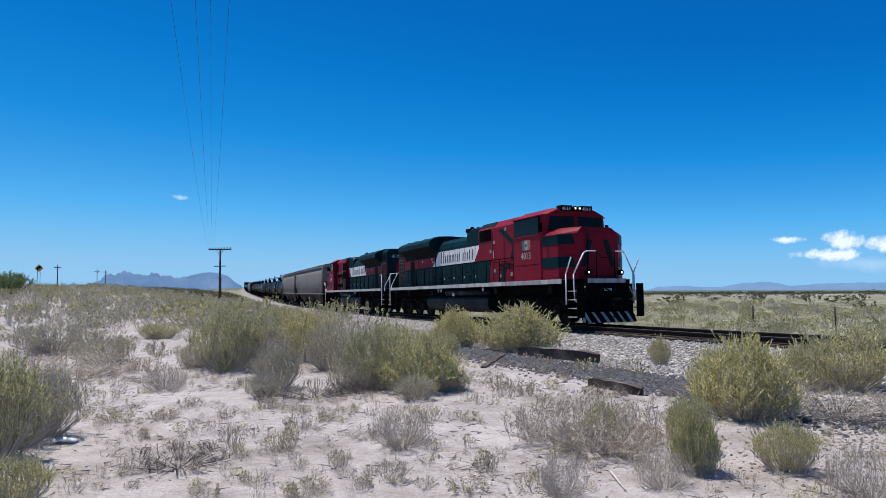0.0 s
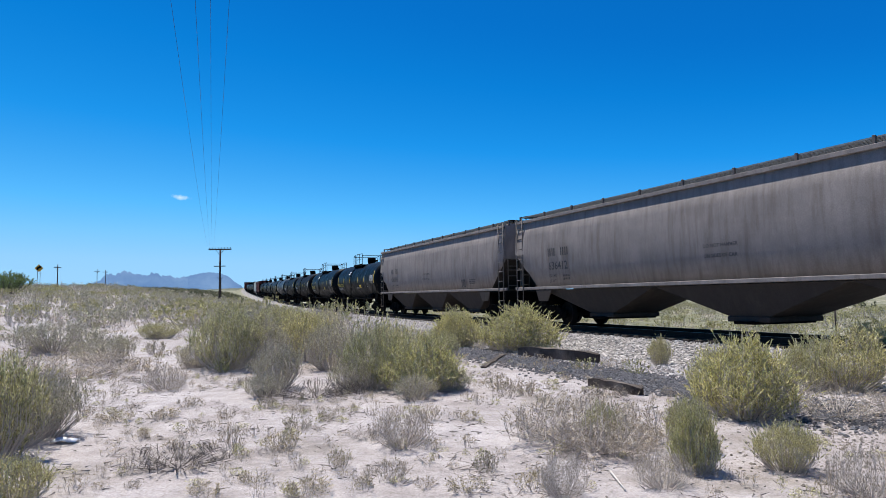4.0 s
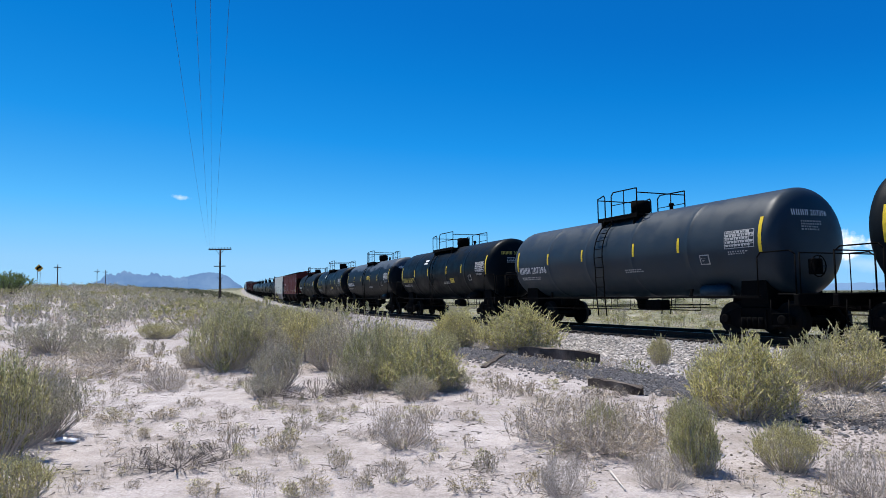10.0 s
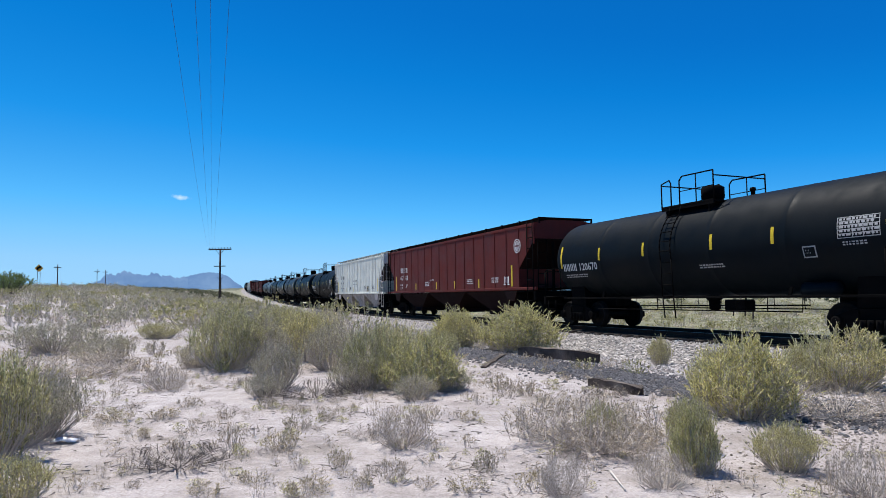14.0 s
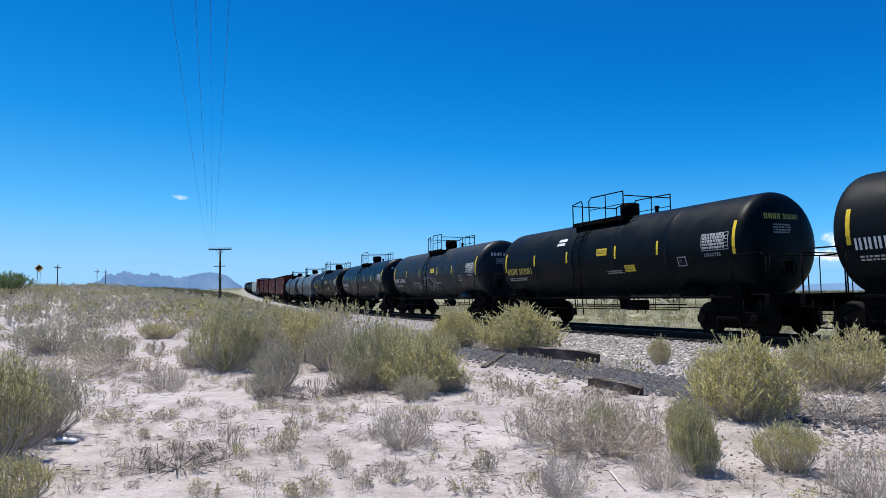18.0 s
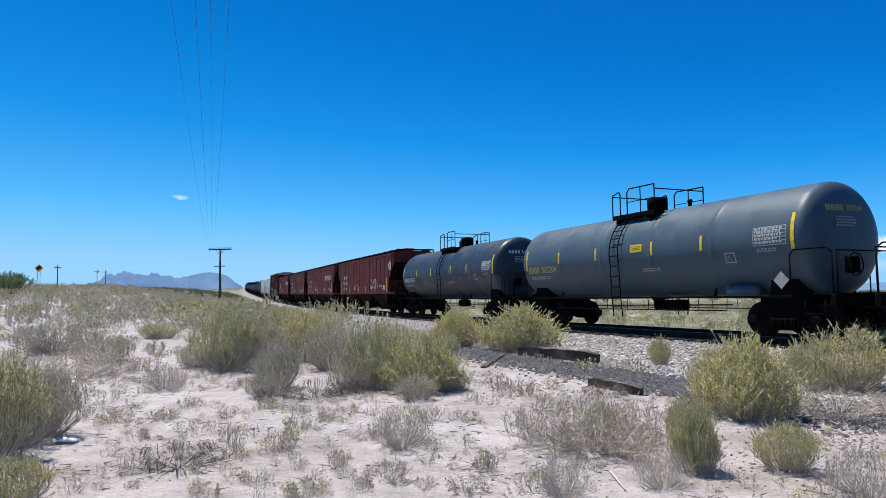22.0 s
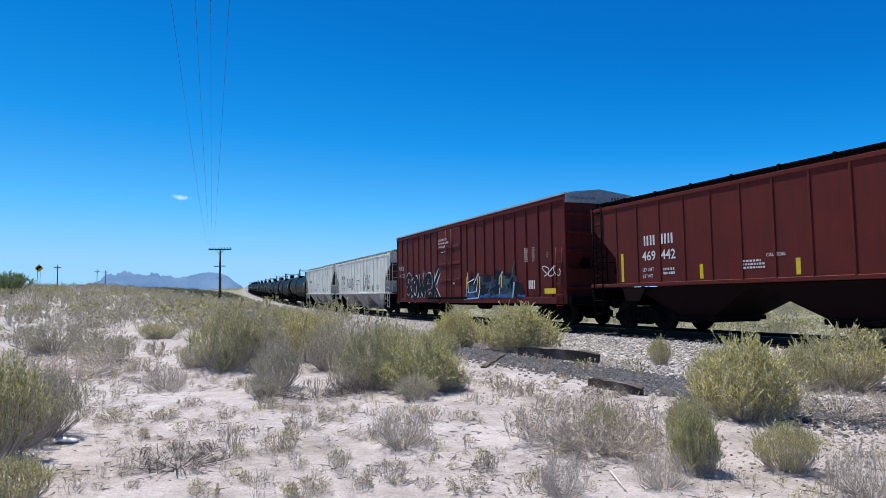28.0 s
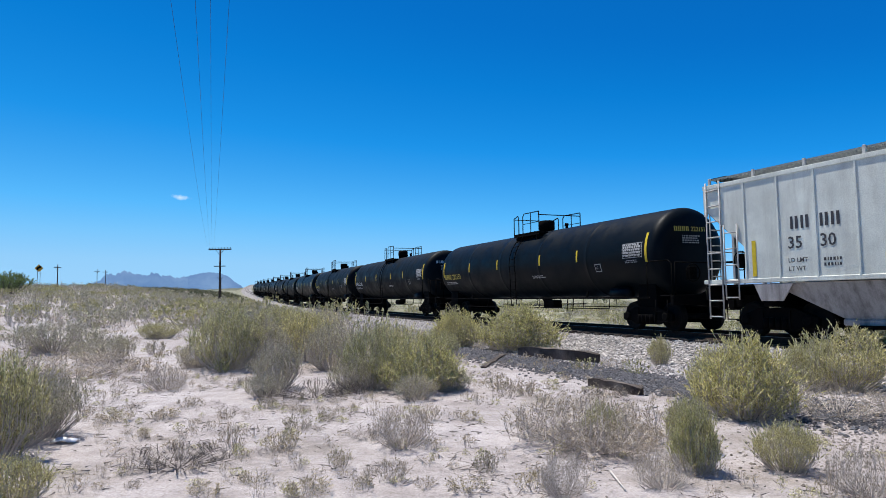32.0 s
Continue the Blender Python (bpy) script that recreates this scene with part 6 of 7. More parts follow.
        # handrails and steps at both ends
        for e, sg in ((lambda d: X(d), 1), (lambda d: X(L - d), -1)):
            rl = part("grab_rail", Shape().path([(e(0.65), sy * 1.5, 2.5), (e(1.02), sy * 1.5, 1.9), (e(1.02), sy * 1.5, 0.8)] if sg > 0 else [(e(1.4), sy * 1.5, 2.66), (e(1.02), sy * 1.5, 2.66), (e(0.94), sy * 1.5, 2.56), (e(0.94), sy * 1.5, 0.6)], 0.026, 6), GRAB, root, "white handrail at the steps")
            part("grab_rail", Shape().path([(e(0.68), sy * 0.4, 2.74), (e(0.68), sy * 0.8, 2.74), (e(0.72), sy * 0.92, 2.66), (e(0.76), sy * 1.34, 1.88), (e(0.72), sy * 1.34, 0.95), (e(0.66), sy * 1.22, 0.84)], 0.026, 6), GRAB, root, "white handrail at the steps")
            part("cut_lever", Shape().path([(e(0.62), sy * 1.15, 1.15), (e(0.6), sy * 1.0, 1.42), (e(0.6), sy * 0.85, 1.42), (e(0.58), sy * 0.7, 1.1)], 0.02, 6), GRAB, root)
            c = 1.1
            for k in range(4):
                z = 0.33 + k * 0.31
                part("step", Shape().box(min(e(0.42), e(1.0)), max(e(0.42), e(1.0)), sy * 1.3 - 0.15, sy * 1.3 + 0.15, z, z + 0.035, 0.005), DUSTY, root)
            part("step_side", Shape().box(e(0.4) - 0.012, e(0.4) + 0.012, sy * 1.3 - 0.16, sy * 1.3 + 0.16, 0.33, 1.55).box(e(1.03) - 0.012, e(1.03) + 0.012, sy * 1.3 - 0.16, sy * 1.3 + 0.16, 0.33, 1.55), UNDER, root)
        n = 12
        rail = Shape().rod((X(4.95), sy * 1.48, 2.74), (X(L - 2.0), sy * 1.48, 2.68), 0.017, 5)
        for k in range(n + 1):
            d = 4.95 + (L - 6.95) * k / n
            rail.rod((X(d), sy * 1.48, DK - 0.05), (X(d), sy * 1.48, 2.7), 0.022, 5)
        part("handrail", rail, UNDER, root)
    for nm, e in (("front_chain_rail", lambda d: X(d)), ("rear_chain_rail", lambda d: X(L - d))):
        part(nm, Shape().path([(e(0.66), -0.4, 2.72), (e(0.66), -0.15, 2.5), (e(0.66), 0.15, 2.5), (e(0.66), 0.4, 2.72)], 0.014, 5).rod((e(0.66), -0.4, DK), (e(0.66), -0.4, 2.76), 0.024, 5).rod((e(0.66), 0.4, DK), (e(0.66), 0.4, 2.76), 0.024, 5), UNDER, root)
    # pilots and plough
    for e, sg in ((0.62, 1), (L - 0.62, -1)):
        part("pilot", Shape().box(X(e) - 0.12, X(e) + 0.06, -0.95, 0.95, 0.78, 1.55, 0.02), UNDER, root)
        coupler(root, sg * H, sg)
        for y in (-0.75, -0.5, 0.5, 0.75):
            part("air_hose", Shape().path([(X(e) + sg * 0.08, y, 1.0), (X(e) + sg * 0.2, y, 0.8), (X(e) + sg * 0.16, y * 0.9, 0.52)], 0.026, 6), WHEEL, root)
        part("jumper_cable", Shape().path([(X(e) + sg * 0.1, 0.3, 1.45), (X(e) + sg * 0.25, 0.1, 1.2), (X(e) + sg * 0.1, -0.3, 1.45)], 0.03, 6), WHEEL, root)
        part("number_plate", Shape().box(X(e) + sg * 0.065 - 0.004, X(e) + sg * 0.065 + 0.004, -0.16, 0.16, 1.28, 1.38), PALE, root)
    py = [(-1.15, 0.0), (-0.6, 0.12), (0.0, 0.16), (0.6, 0.12), (1.15, 0.0)]
    plough = part("snow_plough", Shape().rings([[(X(0.62) + o * 0.3, y, 0.86) for y, o in py] + [(X(0.7) + o * 0.3, y, 0.86) for y, o in py[::-1]],
                                                [(X(0.62) + o * 0.4, y, 0.5) for y, o in py] + [(X(0.7) + o * 0.4, y, 0.5) for y, o in py[::-1]],
                                                [(X(0.42) + o, y, 0.14) for y, o in py] + [(X(0.5) + o, y, 0.14) for y, o in py[::-1]]]), UNDER, root)
    prng0 = random.Random(4)
    for k in range(6):
        y = -1.1 + k * 0.36
        w = prng0.uniform(0.1, 0.2)
        o0, o1 = [float(np.interp(v, [p[0] for p in py], [p[1] for p in py])) for v in (y, y + 0.14)]
        part("plough_stripe", Shape().rings([[(X(0.615 - q) + o0 * 0.4, y, 0.52), (X(0.615 - q) + o0 * 0.4, y + w, 0.52), (X(0.415 - q) + o1, y + w + 0.1, 0.15), (X(0.415 - q) + o1, y + 0.1, 0.15)] for q in (0.0, 0.02)]), DUSTY, plough, "scuffed white diagonal stripe")
    part("plough_edge", Shape().rings([[(X(0.6), -1.17 - o, 0.8), (X(0.62), -1.1 - o, 0.8), (X(0.42), -1.07 - o, 0.16), (X(0.4), -1.18 - o, 0.16)] for o in (0.0, 0.02)]), DUSTY, plough)
    # roof fittings
    horn = part("horn_cluster", Shape().box(X(12.25), X(12.0), -0.1, 0.1, 4.15, 4.5, 0.02).box(X(12.35), X(11.9), -0.28, 0.28, 4.46, 4.52, 0.01), UNDER, root)
    for sg, y in ((1, -0.24), (-1, -0.08), (1, 0.1), (-1, 0.25)):
        part("horn", Shape().turned("x", [(X(12.12) - 0.1 * sg, 0.05), (X(12.12) + sg * 0.28, 0.06), (X(12.12) + sg * 0.46, 0.14)], 10, (0, y, 4.62)), UNDER, horn)
    part("exhaust_stack", Shape().box(X(10.3), X(9.4), -0.3, 0.3, 4.45, 4.56, 0.02), UNDER, root)
    part("antenna_dome", Shape().turned("z", [(4.5, 0.18), (4.62, 0.16), (4.66, 0.08)], 12, (X(4.3), 0.2, 0)), LOCO_WHITE, root)
    coupled(root, front, rear)
    if turn:
        TURNED.append(root)
    return root


TURNED = []
locomotive(18.88, 41.7, "4013", "red and dark green diesel locomotive with lit headlamps leading the train", 1, False)
locomotive(41.7, 64.15, "4119", "red, white and dark green diesel locomotive running backwards behind another", 2, True)

# ---------------------------------------------------------------- the train behind
BLACK_TANK = paint("tank_black", (0.0028, 0.0056, 0.008), 0.42, (0.0055, 0.0078, 0.0095), 0.25, gloss=0.07)
BLACK_TANK2 = paint("tank_black_matt", (0.004, 0.0068, 0.009), 0.5, (0.0075, 0.01, 0.012), 0.3, gloss=0.07)
BROWN_TANK = paint("tank_brown", (0.006, 0.005, 0.0058), 0.5, (0.01, 0.009, 0.0095), 0.3, gloss=0.07)
GREY_TANK = paint("tank_grey", (0.02, 0.032, 0.044), 0.42, (0.024, 0.033, 0.041), 0.35, gloss=0.22)
DARK_SLATE = paint("tank_dark_slate", (0.022, 0.037, 0.052), 0.42, (0.028, 0.038, 0.046), 0.35, gloss=0.3)
MID_TANK = paint("tank_slate", (0.008, 0.0135, 0.0185), 0.44, (0.015, 0.02, 0.024), 0.3, gloss=0.18)
BLUE_TANK = paint("tank_blue_black", (0.0018, 0.0068, 0.012), 0.36, (0.0045, 0.0085, 0.0125), 0.25, gloss=0.12)
LIGHT_TANK = paint("tank_light_grey", (0.056, 0.09, 0.115), 0.45, (0.058, 0.08, 0.095), 0.35, gloss=0.3)


def worn_tank():
    """Black enamel whose faded grey top has flaked off along a ragged edge."""
    m, nt, b = nodes_of("tank_worn")
    tc = nt.nodes.new("ShaderNodeTexCoord")
    sep = nt.nodes.new("ShaderNodeSeparateXYZ")
    link(nt, tc.outputs["Object"], sep.inputs[0])
    up = nt.nodes.new("ShaderNodeMapRange")
    up.inputs[1].default_value, up.inputs[2].default_value = 2.45, 3.75
    up.inputs[3].default_value, up.inputs[4].default_value = -0.35, 0.3
    link(nt, sep.outputs[2], up.inputs[0])
    ad = nt.nodes.new("ShaderNodeMath")
    ad.operation = "ADD"
    link(nt, up.outputs[0], ad.inputs[0])
    link(nt, noise_node(nt, 1.1, 6, 0.6, (0.7, 1.0, 1.6)), ad.inputs[1])
    f = ramp(nt, ad.outputs[0], [(0.5, (0, 0, 0)), (0.56, (1, 1, 1))])
    c = mixed(nt, f, (0.0028, 0.0052, 0.0075), (0.055, 0.07, 0.086))
    link(nt, c, b.inputs["Base Color"])
    b.inputs["Roughness"].default_value = 0.5
    b.inputs["Specular IOR Level"].default_value = 0.1
    return m


WORN_TANK = worn_tank()
ADM_GREY = paint("hopper_weathered_grey", (0.23, 0.205, 0.19), 0.7, (0.11, 0.085, 0.07), 0.7)
MAROON = paint("hopper_maroon", (0.11, 0.018, 0.0135), 0.6, (0.06, 0.016, 0.014), 0.6, scale=0.8)
BOX_RED = paint("boxcar_oxide_red", (0.095, 0.0125, 0.01), 0.6, (0.042, 0.0095, 0.0085), 0.8, scale=0.7)
HOP_WHITE = paint("hopper_white", (0.66, 0.68, 0.6), 0.6, (0.4, 0.39, 0.34), 0.6, scale=0.8)
LOW_BROWN = paint("bay_brown", (0.04, 0.033, 0.03), 0.8, (0.07, 0.06, 0.05), 0.5)
LOW_MAROON = paint("bay_maroon", (0.012, 0.0055, 0.0055), 0.85, (0.01, 0.007, 0.007), 0.5, gloss=0.05)
LOW_WHITE = paint("bay_dusty_white", (0.36, 0.335, 0.32), 0.8, (0.06, 0.05, 0.044), 0.85)
LADDER_GREY = plain("dull_white_iron", (0.4, 0.39, 0.37), 0.6)
BOARD_GREY = plain("galvanised_grating", (0.16, 0.18, 0.185), 0.6)
RAILGREY = plain("rusty_grey_iron", (0.1, 0.088, 0.08), 0.7)
YEL_INK = plain("stencil_yellow", (0.5, 0.4, 0.08), 0.6)

GREY_HOP = "weathered grey covered hopper car with smooth rounded sides"
hopper_car(64.15, 87.4, ADM_GREY, LOW_BROWN, GREY_HOP, "636412", "round", GREY_TXT, RAILGREY, 1)
hopper_car(87.4, 106.75, ADM_GREY, LOW_BROWN, GREY_HOP, "636000", "round", GREY_TXT, RAILGREY, 2)
BT = "glossy black tank car with yellow strips and railed top platform"
tank_car(106.75, 122.05, BLACK_TANK, "302819", BT, 0, 4, YEL_INK, 1)
tank_car(122.05, 137.3, BLACK_TANK, "303013", BT, 0, 4, YEL_INK, 2)
tank_car(137.3, 152.5, BROWN_TANK, "62777", "dull brown tank car with white stencilling and yellow strips", 1, 4, WHITE, 3)
tank_car(152.5, 168.0, BLACK_TANK2, "120655", "matt black tank car with white stencilling and yellow strips", 1, 4, WHITE, 4)
tank_car(168.0, 183.1, GREY_TANK, "207396", "slate grey tank car with white stencilling and a ladder", 1, 4, WHITE, 5)
tank_car(183.1, 198.0, BLACK_TANK, "302679", BT, 0, 4, YEL_INK, 6)
tank_car(198.0, 212.95, WORN_TANK, "201444", "black tank car with patchy worn grey paint on top", 1, 4, WHITE, 7, ("panel",))
tank_car(212.95, 228.1, BLACK_TANK, "302701", BT, 0, 4, YEL_INK, 8)
tank_car(228.1, 243.1, BLACK_TANK2, "120670", "matt black tank car with white stencilling and yellow strips", 1, 4, WHITE, 9)
BH = "maroon covered hopper car with ribbed sides and white stencilling"
WH = "dusty white covered hopper car with ribbed sides"
hopper_car(243.1, 263.2, MAROON, LOW_MAROON, BH, "467 118", "rib", WHITE, UNDER, 10, "disc")
hopper_car(263.2, 280.4, HOP_WHITE, LOW_WHITE, WH, "35 18", "rib", GREY_TXT, LADDER_GREY, 11)
tank_car(280.4, 295.25, BLACK_TANK2, "222150", "matt black tank car with white stencilling and yellow strips", 1, 4, WHITE, 12, ("diamond",))
tank_car(295.25, 310.6, BLACK_TANK, "303081", BT, 0, 4, YEL_INK, 13, ("panel",))
tank_car(310.6, 326.1, MID_TANK, "219044", "slate grey tank car with sprayed scrawls on its side", 1, 4, WHITE, 14, ("scrawl", "panel"))
tank_car(326.1, 341.4, BLUE_TANK, "202173", "dark blue tank car with white stencilling", 1, 4, WHITE, 15)
tank_car(341.4, 356.7, BLACK_TANK, "303115", BT, 0, 4, YEL_INK, 16, ("panel", "diamond"))
tank_car(356.7, 372.0, LIGHT_TANK, "303204", "blue-grey tank car with faded markings", 1, 4, YEL_INK, 17, ("diamond", "panel"))
tank_car(372.0, 387.3, DARK_SLATE, "36550", "dark slate blue tank car with white stencilling and a side ladder", 2, 4, WHITE, 18)
hopper_car(387.3, 405.7, MAROON, LOW_MAROON, BH, "469 232", "rib", WHITE, UNDER, 19, "disc")
hopper_car(405.7, 424.9, MAROON, LOW_MAROON, BH, "467 604", "rib", WHITE, UNDER, 20, "slant")
hopper_car(424.9, 443.0, MAROON, LOW_MAROON, BH, "468 031", "rib", WHITE, UNDER, 21, "disc")
hopper_car(443.0, 461.4, MAROON, LOW_MAROON, BH, "469 442", "rib", WHITE, UNDER, 22, "slant")
box_car(461.4, 482.8, BOX_RED, "tall oxide red box car with sprayed graffiti along its lower side", 23)
hopper_car(482.8, 501.2, HOP_WHITE, LOW_WHITE, WH + " and black scrawls", "31 43", "rib", GREY_TXT, LADDER_GREY, 24, "spray")
hopper_car(501.2, 519.4, HOP_WHITE, LOW_WHITE, WH, "35 30", "rib", GREY_TXT, LADDER_GREY, 25)
s0 = 519.4
for k in range(12):
    ln = 19.1 if k < 3 else 17.6
    tank_car(s0, s0 + ln, BLACK_TANK2 if k % 3 else BLACK_TANK, str(222151 + 37 * k), "long black tank car with yellow reflective strips", 1, 4, WHITE if k % 2 else YEL_INK, 30 + k)
    s0 += ln


# ---------------------------------------------------------------- plants
def cross3(a, b):
    return np.array((a[1] * b[2] - a[2] * b[1], a[2] * b[0] - a[0] * b[2], a[0] * b[1] - a[1] * b[0]))


def bush_shapes(seed, stems, leaves, spread, leaf_len, leaf_wide, lean=0.5, twig_r=0.006, fork=3, leaf_from=0.3, blades=False, dome=0.45):
    """A shrub one metre high and about one wide: stems and leaves as two arrays."""
    rng = np.random.default_rng(seed)
    tw = Shape()
    lv, lf = [], []

    def twig(a, b, r0, r1):
        d = cross3(b - a, rng.normal(0, 1, 3))
        d /= np.linalg.norm(d) + 1e-6
        if blades:
            tw.add([a - d * r0, a + d * r0, b + d * r1, b - d * r1], [(0, 1, 2, 3)])
        else:
            e = cross3(b - a, d)
            e /= np.linalg.norm(e) + 1e-6
            ring = [d, -0.5 * d + 0.87 * e, -0.5 * d - 0.87 * e]
            tw.rings([[a + o * r0 for o in ring], [b + o * r1 for o in ring]], True, False)

    for i in range(stems):
        a = rng.uniform(0, 6.283)
        out = spread * math.sqrt(rng.random())
        h = (1 - dome * (out / spread) ** 2) * rng.uniform(0.72, 1.04)
        base = np.array([0.26 * out * math.cos(a) / spread, 0.26 * out * math.sin(a) / spread, 0.0])
        tip = np.array([out * math.cos(a), out * math.sin(a), h])
        mid = base * 0.45 + tip * 0.55 + np.array([math.cos(a), math.sin(a), 0]) * lean * 0.12 - np.array([0, 0, 0.04])
        ends = [(mid, tip)]
        twig(base, mid, twig_r, twig_r * 0.7)
        twig(mid, tip, twig_r * 0.7, twig_r * 0.3)
        for k in range(fork):
            t = rng.uniform(0.15, 0.85)
            st = base + (mid - base) * t if rng.random() < 0.4 else mid + (tip - mid) * t * 0.8
            en = st + np.array([rng.normal(0, 0.1), rng.normal(0, 0.1), rng.uniform(0.08, 0.26)])
            en[2] = min(en[2], 1.05)
            twig(st, en, twig_r * 0.45, twig_r * 0.2)
            ends.append((st, en))
        per = max(1, leaves // len(ends)) if leaves else 0
        for st, en in ends:
            if not per:
                continue
            t = leaf_from + (1 - leaf_from) * rng.random(per) ** 0.8
            p = st + (en - st) * t[:, None]
            d = (en - st) / (np.linalg.norm(en - st) + 1e-6)
            up = d * 0.75 + np.array((0, 0, 0.2)) + rng.normal(0, 0.25 if blades else 0.34, (per, 3))
            up /= np.linalg.norm(up, axis=1)[:, None]
            sd = np.cross(up, rng.normal(0, 1, (per, 3)))
            sd /= np.linalg.norm(sd, axis=1)[:, None] + 1e-6
            ll, ww = leaf_len * rng.uniform(0.6, 1.3, (per, 1)), leaf_wide * rng.uniform(0.7, 1.3, (per, 1))
            n = sum(len(q) for q in lv)
            if blades:
                lv.append(np.stack([p, p + up * ll * 0.5 + sd * ww, p + up * ll, p + up * ll * 0.5 - sd * ww], 1).reshape(-1, 3))
                lf += [tuple(range(n + 4 * k, n + 4 * k + 4)) for k in range(per)]
            else:
                lv.append(np.stack([p - sd * ww, p + sd * ww, p + up * ll], 1).reshape(-1, 3))
                lf += [tuple(range(n + 3 * k, n + 3 * k + 3)) for k in range(per)]
    lv = np.concatenate(lv).tolist() if lv else []
    return tw, lv, lf


def raw_mesh(name, v, f, material):
    me = bpy.data.meshes.new(name)
    me.from_pydata(v, [], f)
    me.materials.append(material)
    return me


KINDS = {}


def kind(key, twig_mat, leaf_mat, *args, **kw):
    tw, lv, lf = bush_shapes(*args, **kw)
    KINDS[key] = (raw_mesh("wood", tw.v, tw.f, twig_mat), raw_mesh("foliage", lv, lf, leaf_mat) if lf else None)


for k in range(4):
    kind("green%d" % k, TWIG, LEAF_GREEN, 100 + k, 130, 110, 0.56, 0.042, 0.0058, leaf_from=0.08, fork=5, lean=1.0)
for k in range(2):
    kind("round%d" % k, TWIG, LEAF_BRIGHT, 150 + k, 200, 120, 0.52, 0.038, 0.0054, dome=0.72, fork=5, leaf_from=0.08, lean=1.0)
for k in range(3):
    kind("sage%d" % k, TWIG, LEAF_GREY, 200 + k, 130, 62, 0.6, 0.042, 0.0055, leaf_from=0.15, fork=5, lean=1.0)
for k in range(3):
    kind("dry%d" % k, TWIG, STRAW, 300 + k, 120, 18, 0.65, 0.05, 0.005, lean=1.2, fork=5, twig_r=0.0045)
for k in range(2):
    kind("pile%d" % k, TWIG_DARK, STRAW, 400 + k, 90, 0, 0.85, 0.05, 0.006, lean=2.0, fork=5, twig_r=0.008)
for k in range(3):
    kind("sprout%d" % k, TWIG, LEAF_OLIVE if k else STRAW, 450 + k, 34, 22, 0.5, 0.09, 0.01, fork=3, twig_r=0.007, leaf_from=0.1)
for k in range(4):
    kind("tuft%d" % k, TWIG, STRAW, 500 + k, 15, 6, 0.38, 0.18, 0.013, twig_r=0.01, fork=1, blades=True)
for k in range(3):
    kind("greentuft%d" % k, TWIG, LEAF_GREEN, 550 + k, 18, 10, 0.36, 0.15, 0.016, twig_r=0.008, fork=2, blades=True)
for k in range(3):
    kind("clump%d" % k, TWIG if k else LEAF_MID, STRAW if k else LEAF_MID, 580 + k, 16, 6, 0.5, 0.15, 0.018, twig_r=0.012, fork=1, blades=True)
for k in range(3):
    kind("far%d" % k, TWIG, LEAF_GREY, 600 + k, 22, 10, 0.58, 0.1, 0.017, fork=1, twig_r=0.012, blades=True)
    kind("fargreen%d" % k, TWIG, LEAF_MID, 620 + k, 24, 14, 0.58, 0.09, 0.016, fork=1, twig_r=0.012, blades=True)
for k in range(2):
    kind("mat%d" % k, DEBRIS, DEBRIS, 640 + k, 16, 3, 0.6, 0.16, 0.012, lean=2.5, fork=1, twig_r=0.014, blades=True)
for k in range(3):
    kind("dot%d" % k, TWIG_DARK, LEAF_DUSK, 660 + k, 12, 9, 0.6, 0.17, 0.06, fork=1, twig_r=0.012, blades=True)
kind("mesquite0", TWIG_DARK, LEAF_DARK, 700, 110, 300, 0.75, 0.035, 0.008, fork=5)


def plant(key, x, y, wide, high, name, label, category, group=""):
    st, fo = KINDS[key]
    root = tagged(new(name), label, category, group)
    root.matrix_basis = Matrix.Translation((x, y, float(ground_z(x, y)) - 0.02)) @ Euler((0, 0, random.uniform(0, 6.28))).to_matrix().to_4x4() @ Matrix.Diagonal((wide, wide, high, 1))
    part("wood", st, None, root)
    if fo:
        part("foliage", fo, None, root)
    return root


GREEN_L = "yellow-green desert shrub with many upright leafy stems"
ROUND_L = "dense rounded yellow-green desert shrub"
SPROUT_L = "small half-dry desert plant with olive leaves"
SAGE_L = "grey-green dusty desert shrub with fine leaves"
DRY_L = "dry grey-brown twiggy shrub without leaves"
PILE_L = "low heap of dead dark twigs on the sand"
GREEN_BUSHES = [(1.72, 7.3, 0.42, 0.48), (-4.5, 6.6, 0.9, 1.2), (2.49, 6.86, 0.38, 0.66), (-1.2, 11.25, 0.97, 1.16), (-4.59, 13.99, 1.38, 1.42), (-3.3, 15.78, 1.29, 1.33), (-7.0, 45.51, 2.74, 1.8), (-14.53, 55.69, 1.91, 1.82), (-11.23, 29.85, 3.59, 1.28), (-21.82, 45.76, 2.44, 1.26), (3.15, 6.18, 0.5, 0.53), (7.05, 11.79, 1.42, 1.22), (5.31, 16.3, 0.53, 0.76), (-3.38, 5.24, 0.5, 0.45), (-5.39, 8.14, 0.63, 0.84), (-1.08, 14.84, 1.08, 1.15)]
GREEN_B_BUSHES = [(-3.45, 27.81, 2.03, 1.39), (-7.25, 37.69, 2.59, 1.46), (-5.48, 22.52, 1.64, 1.39), (-9.3, 30.65, 2.11, 1.37), (-14.29, 36.71, 2.52, 1.1), (-0.19, 16.36, 1.05, 0.87), (6.46, 11.77, 0.91, 0.96), (10.01, 15.49, 1.06, 1.13), (4.29, 10.46, 0.81, 0.9), (1.96, 27.14, 1.4, 0.93), (-9.05, 20.99, 1.08, 0.63)]
ROUND_BUSHES = [(2.35, 20.49, 2.46, 1.62), (0.43, 22.3, 1.61, 1.42), (3.97, 8.81, 1.25, 1.2), (-0.43, 11.0, 1.32, 1.04), (2.29, 6.11, 0.42, 0.73)]
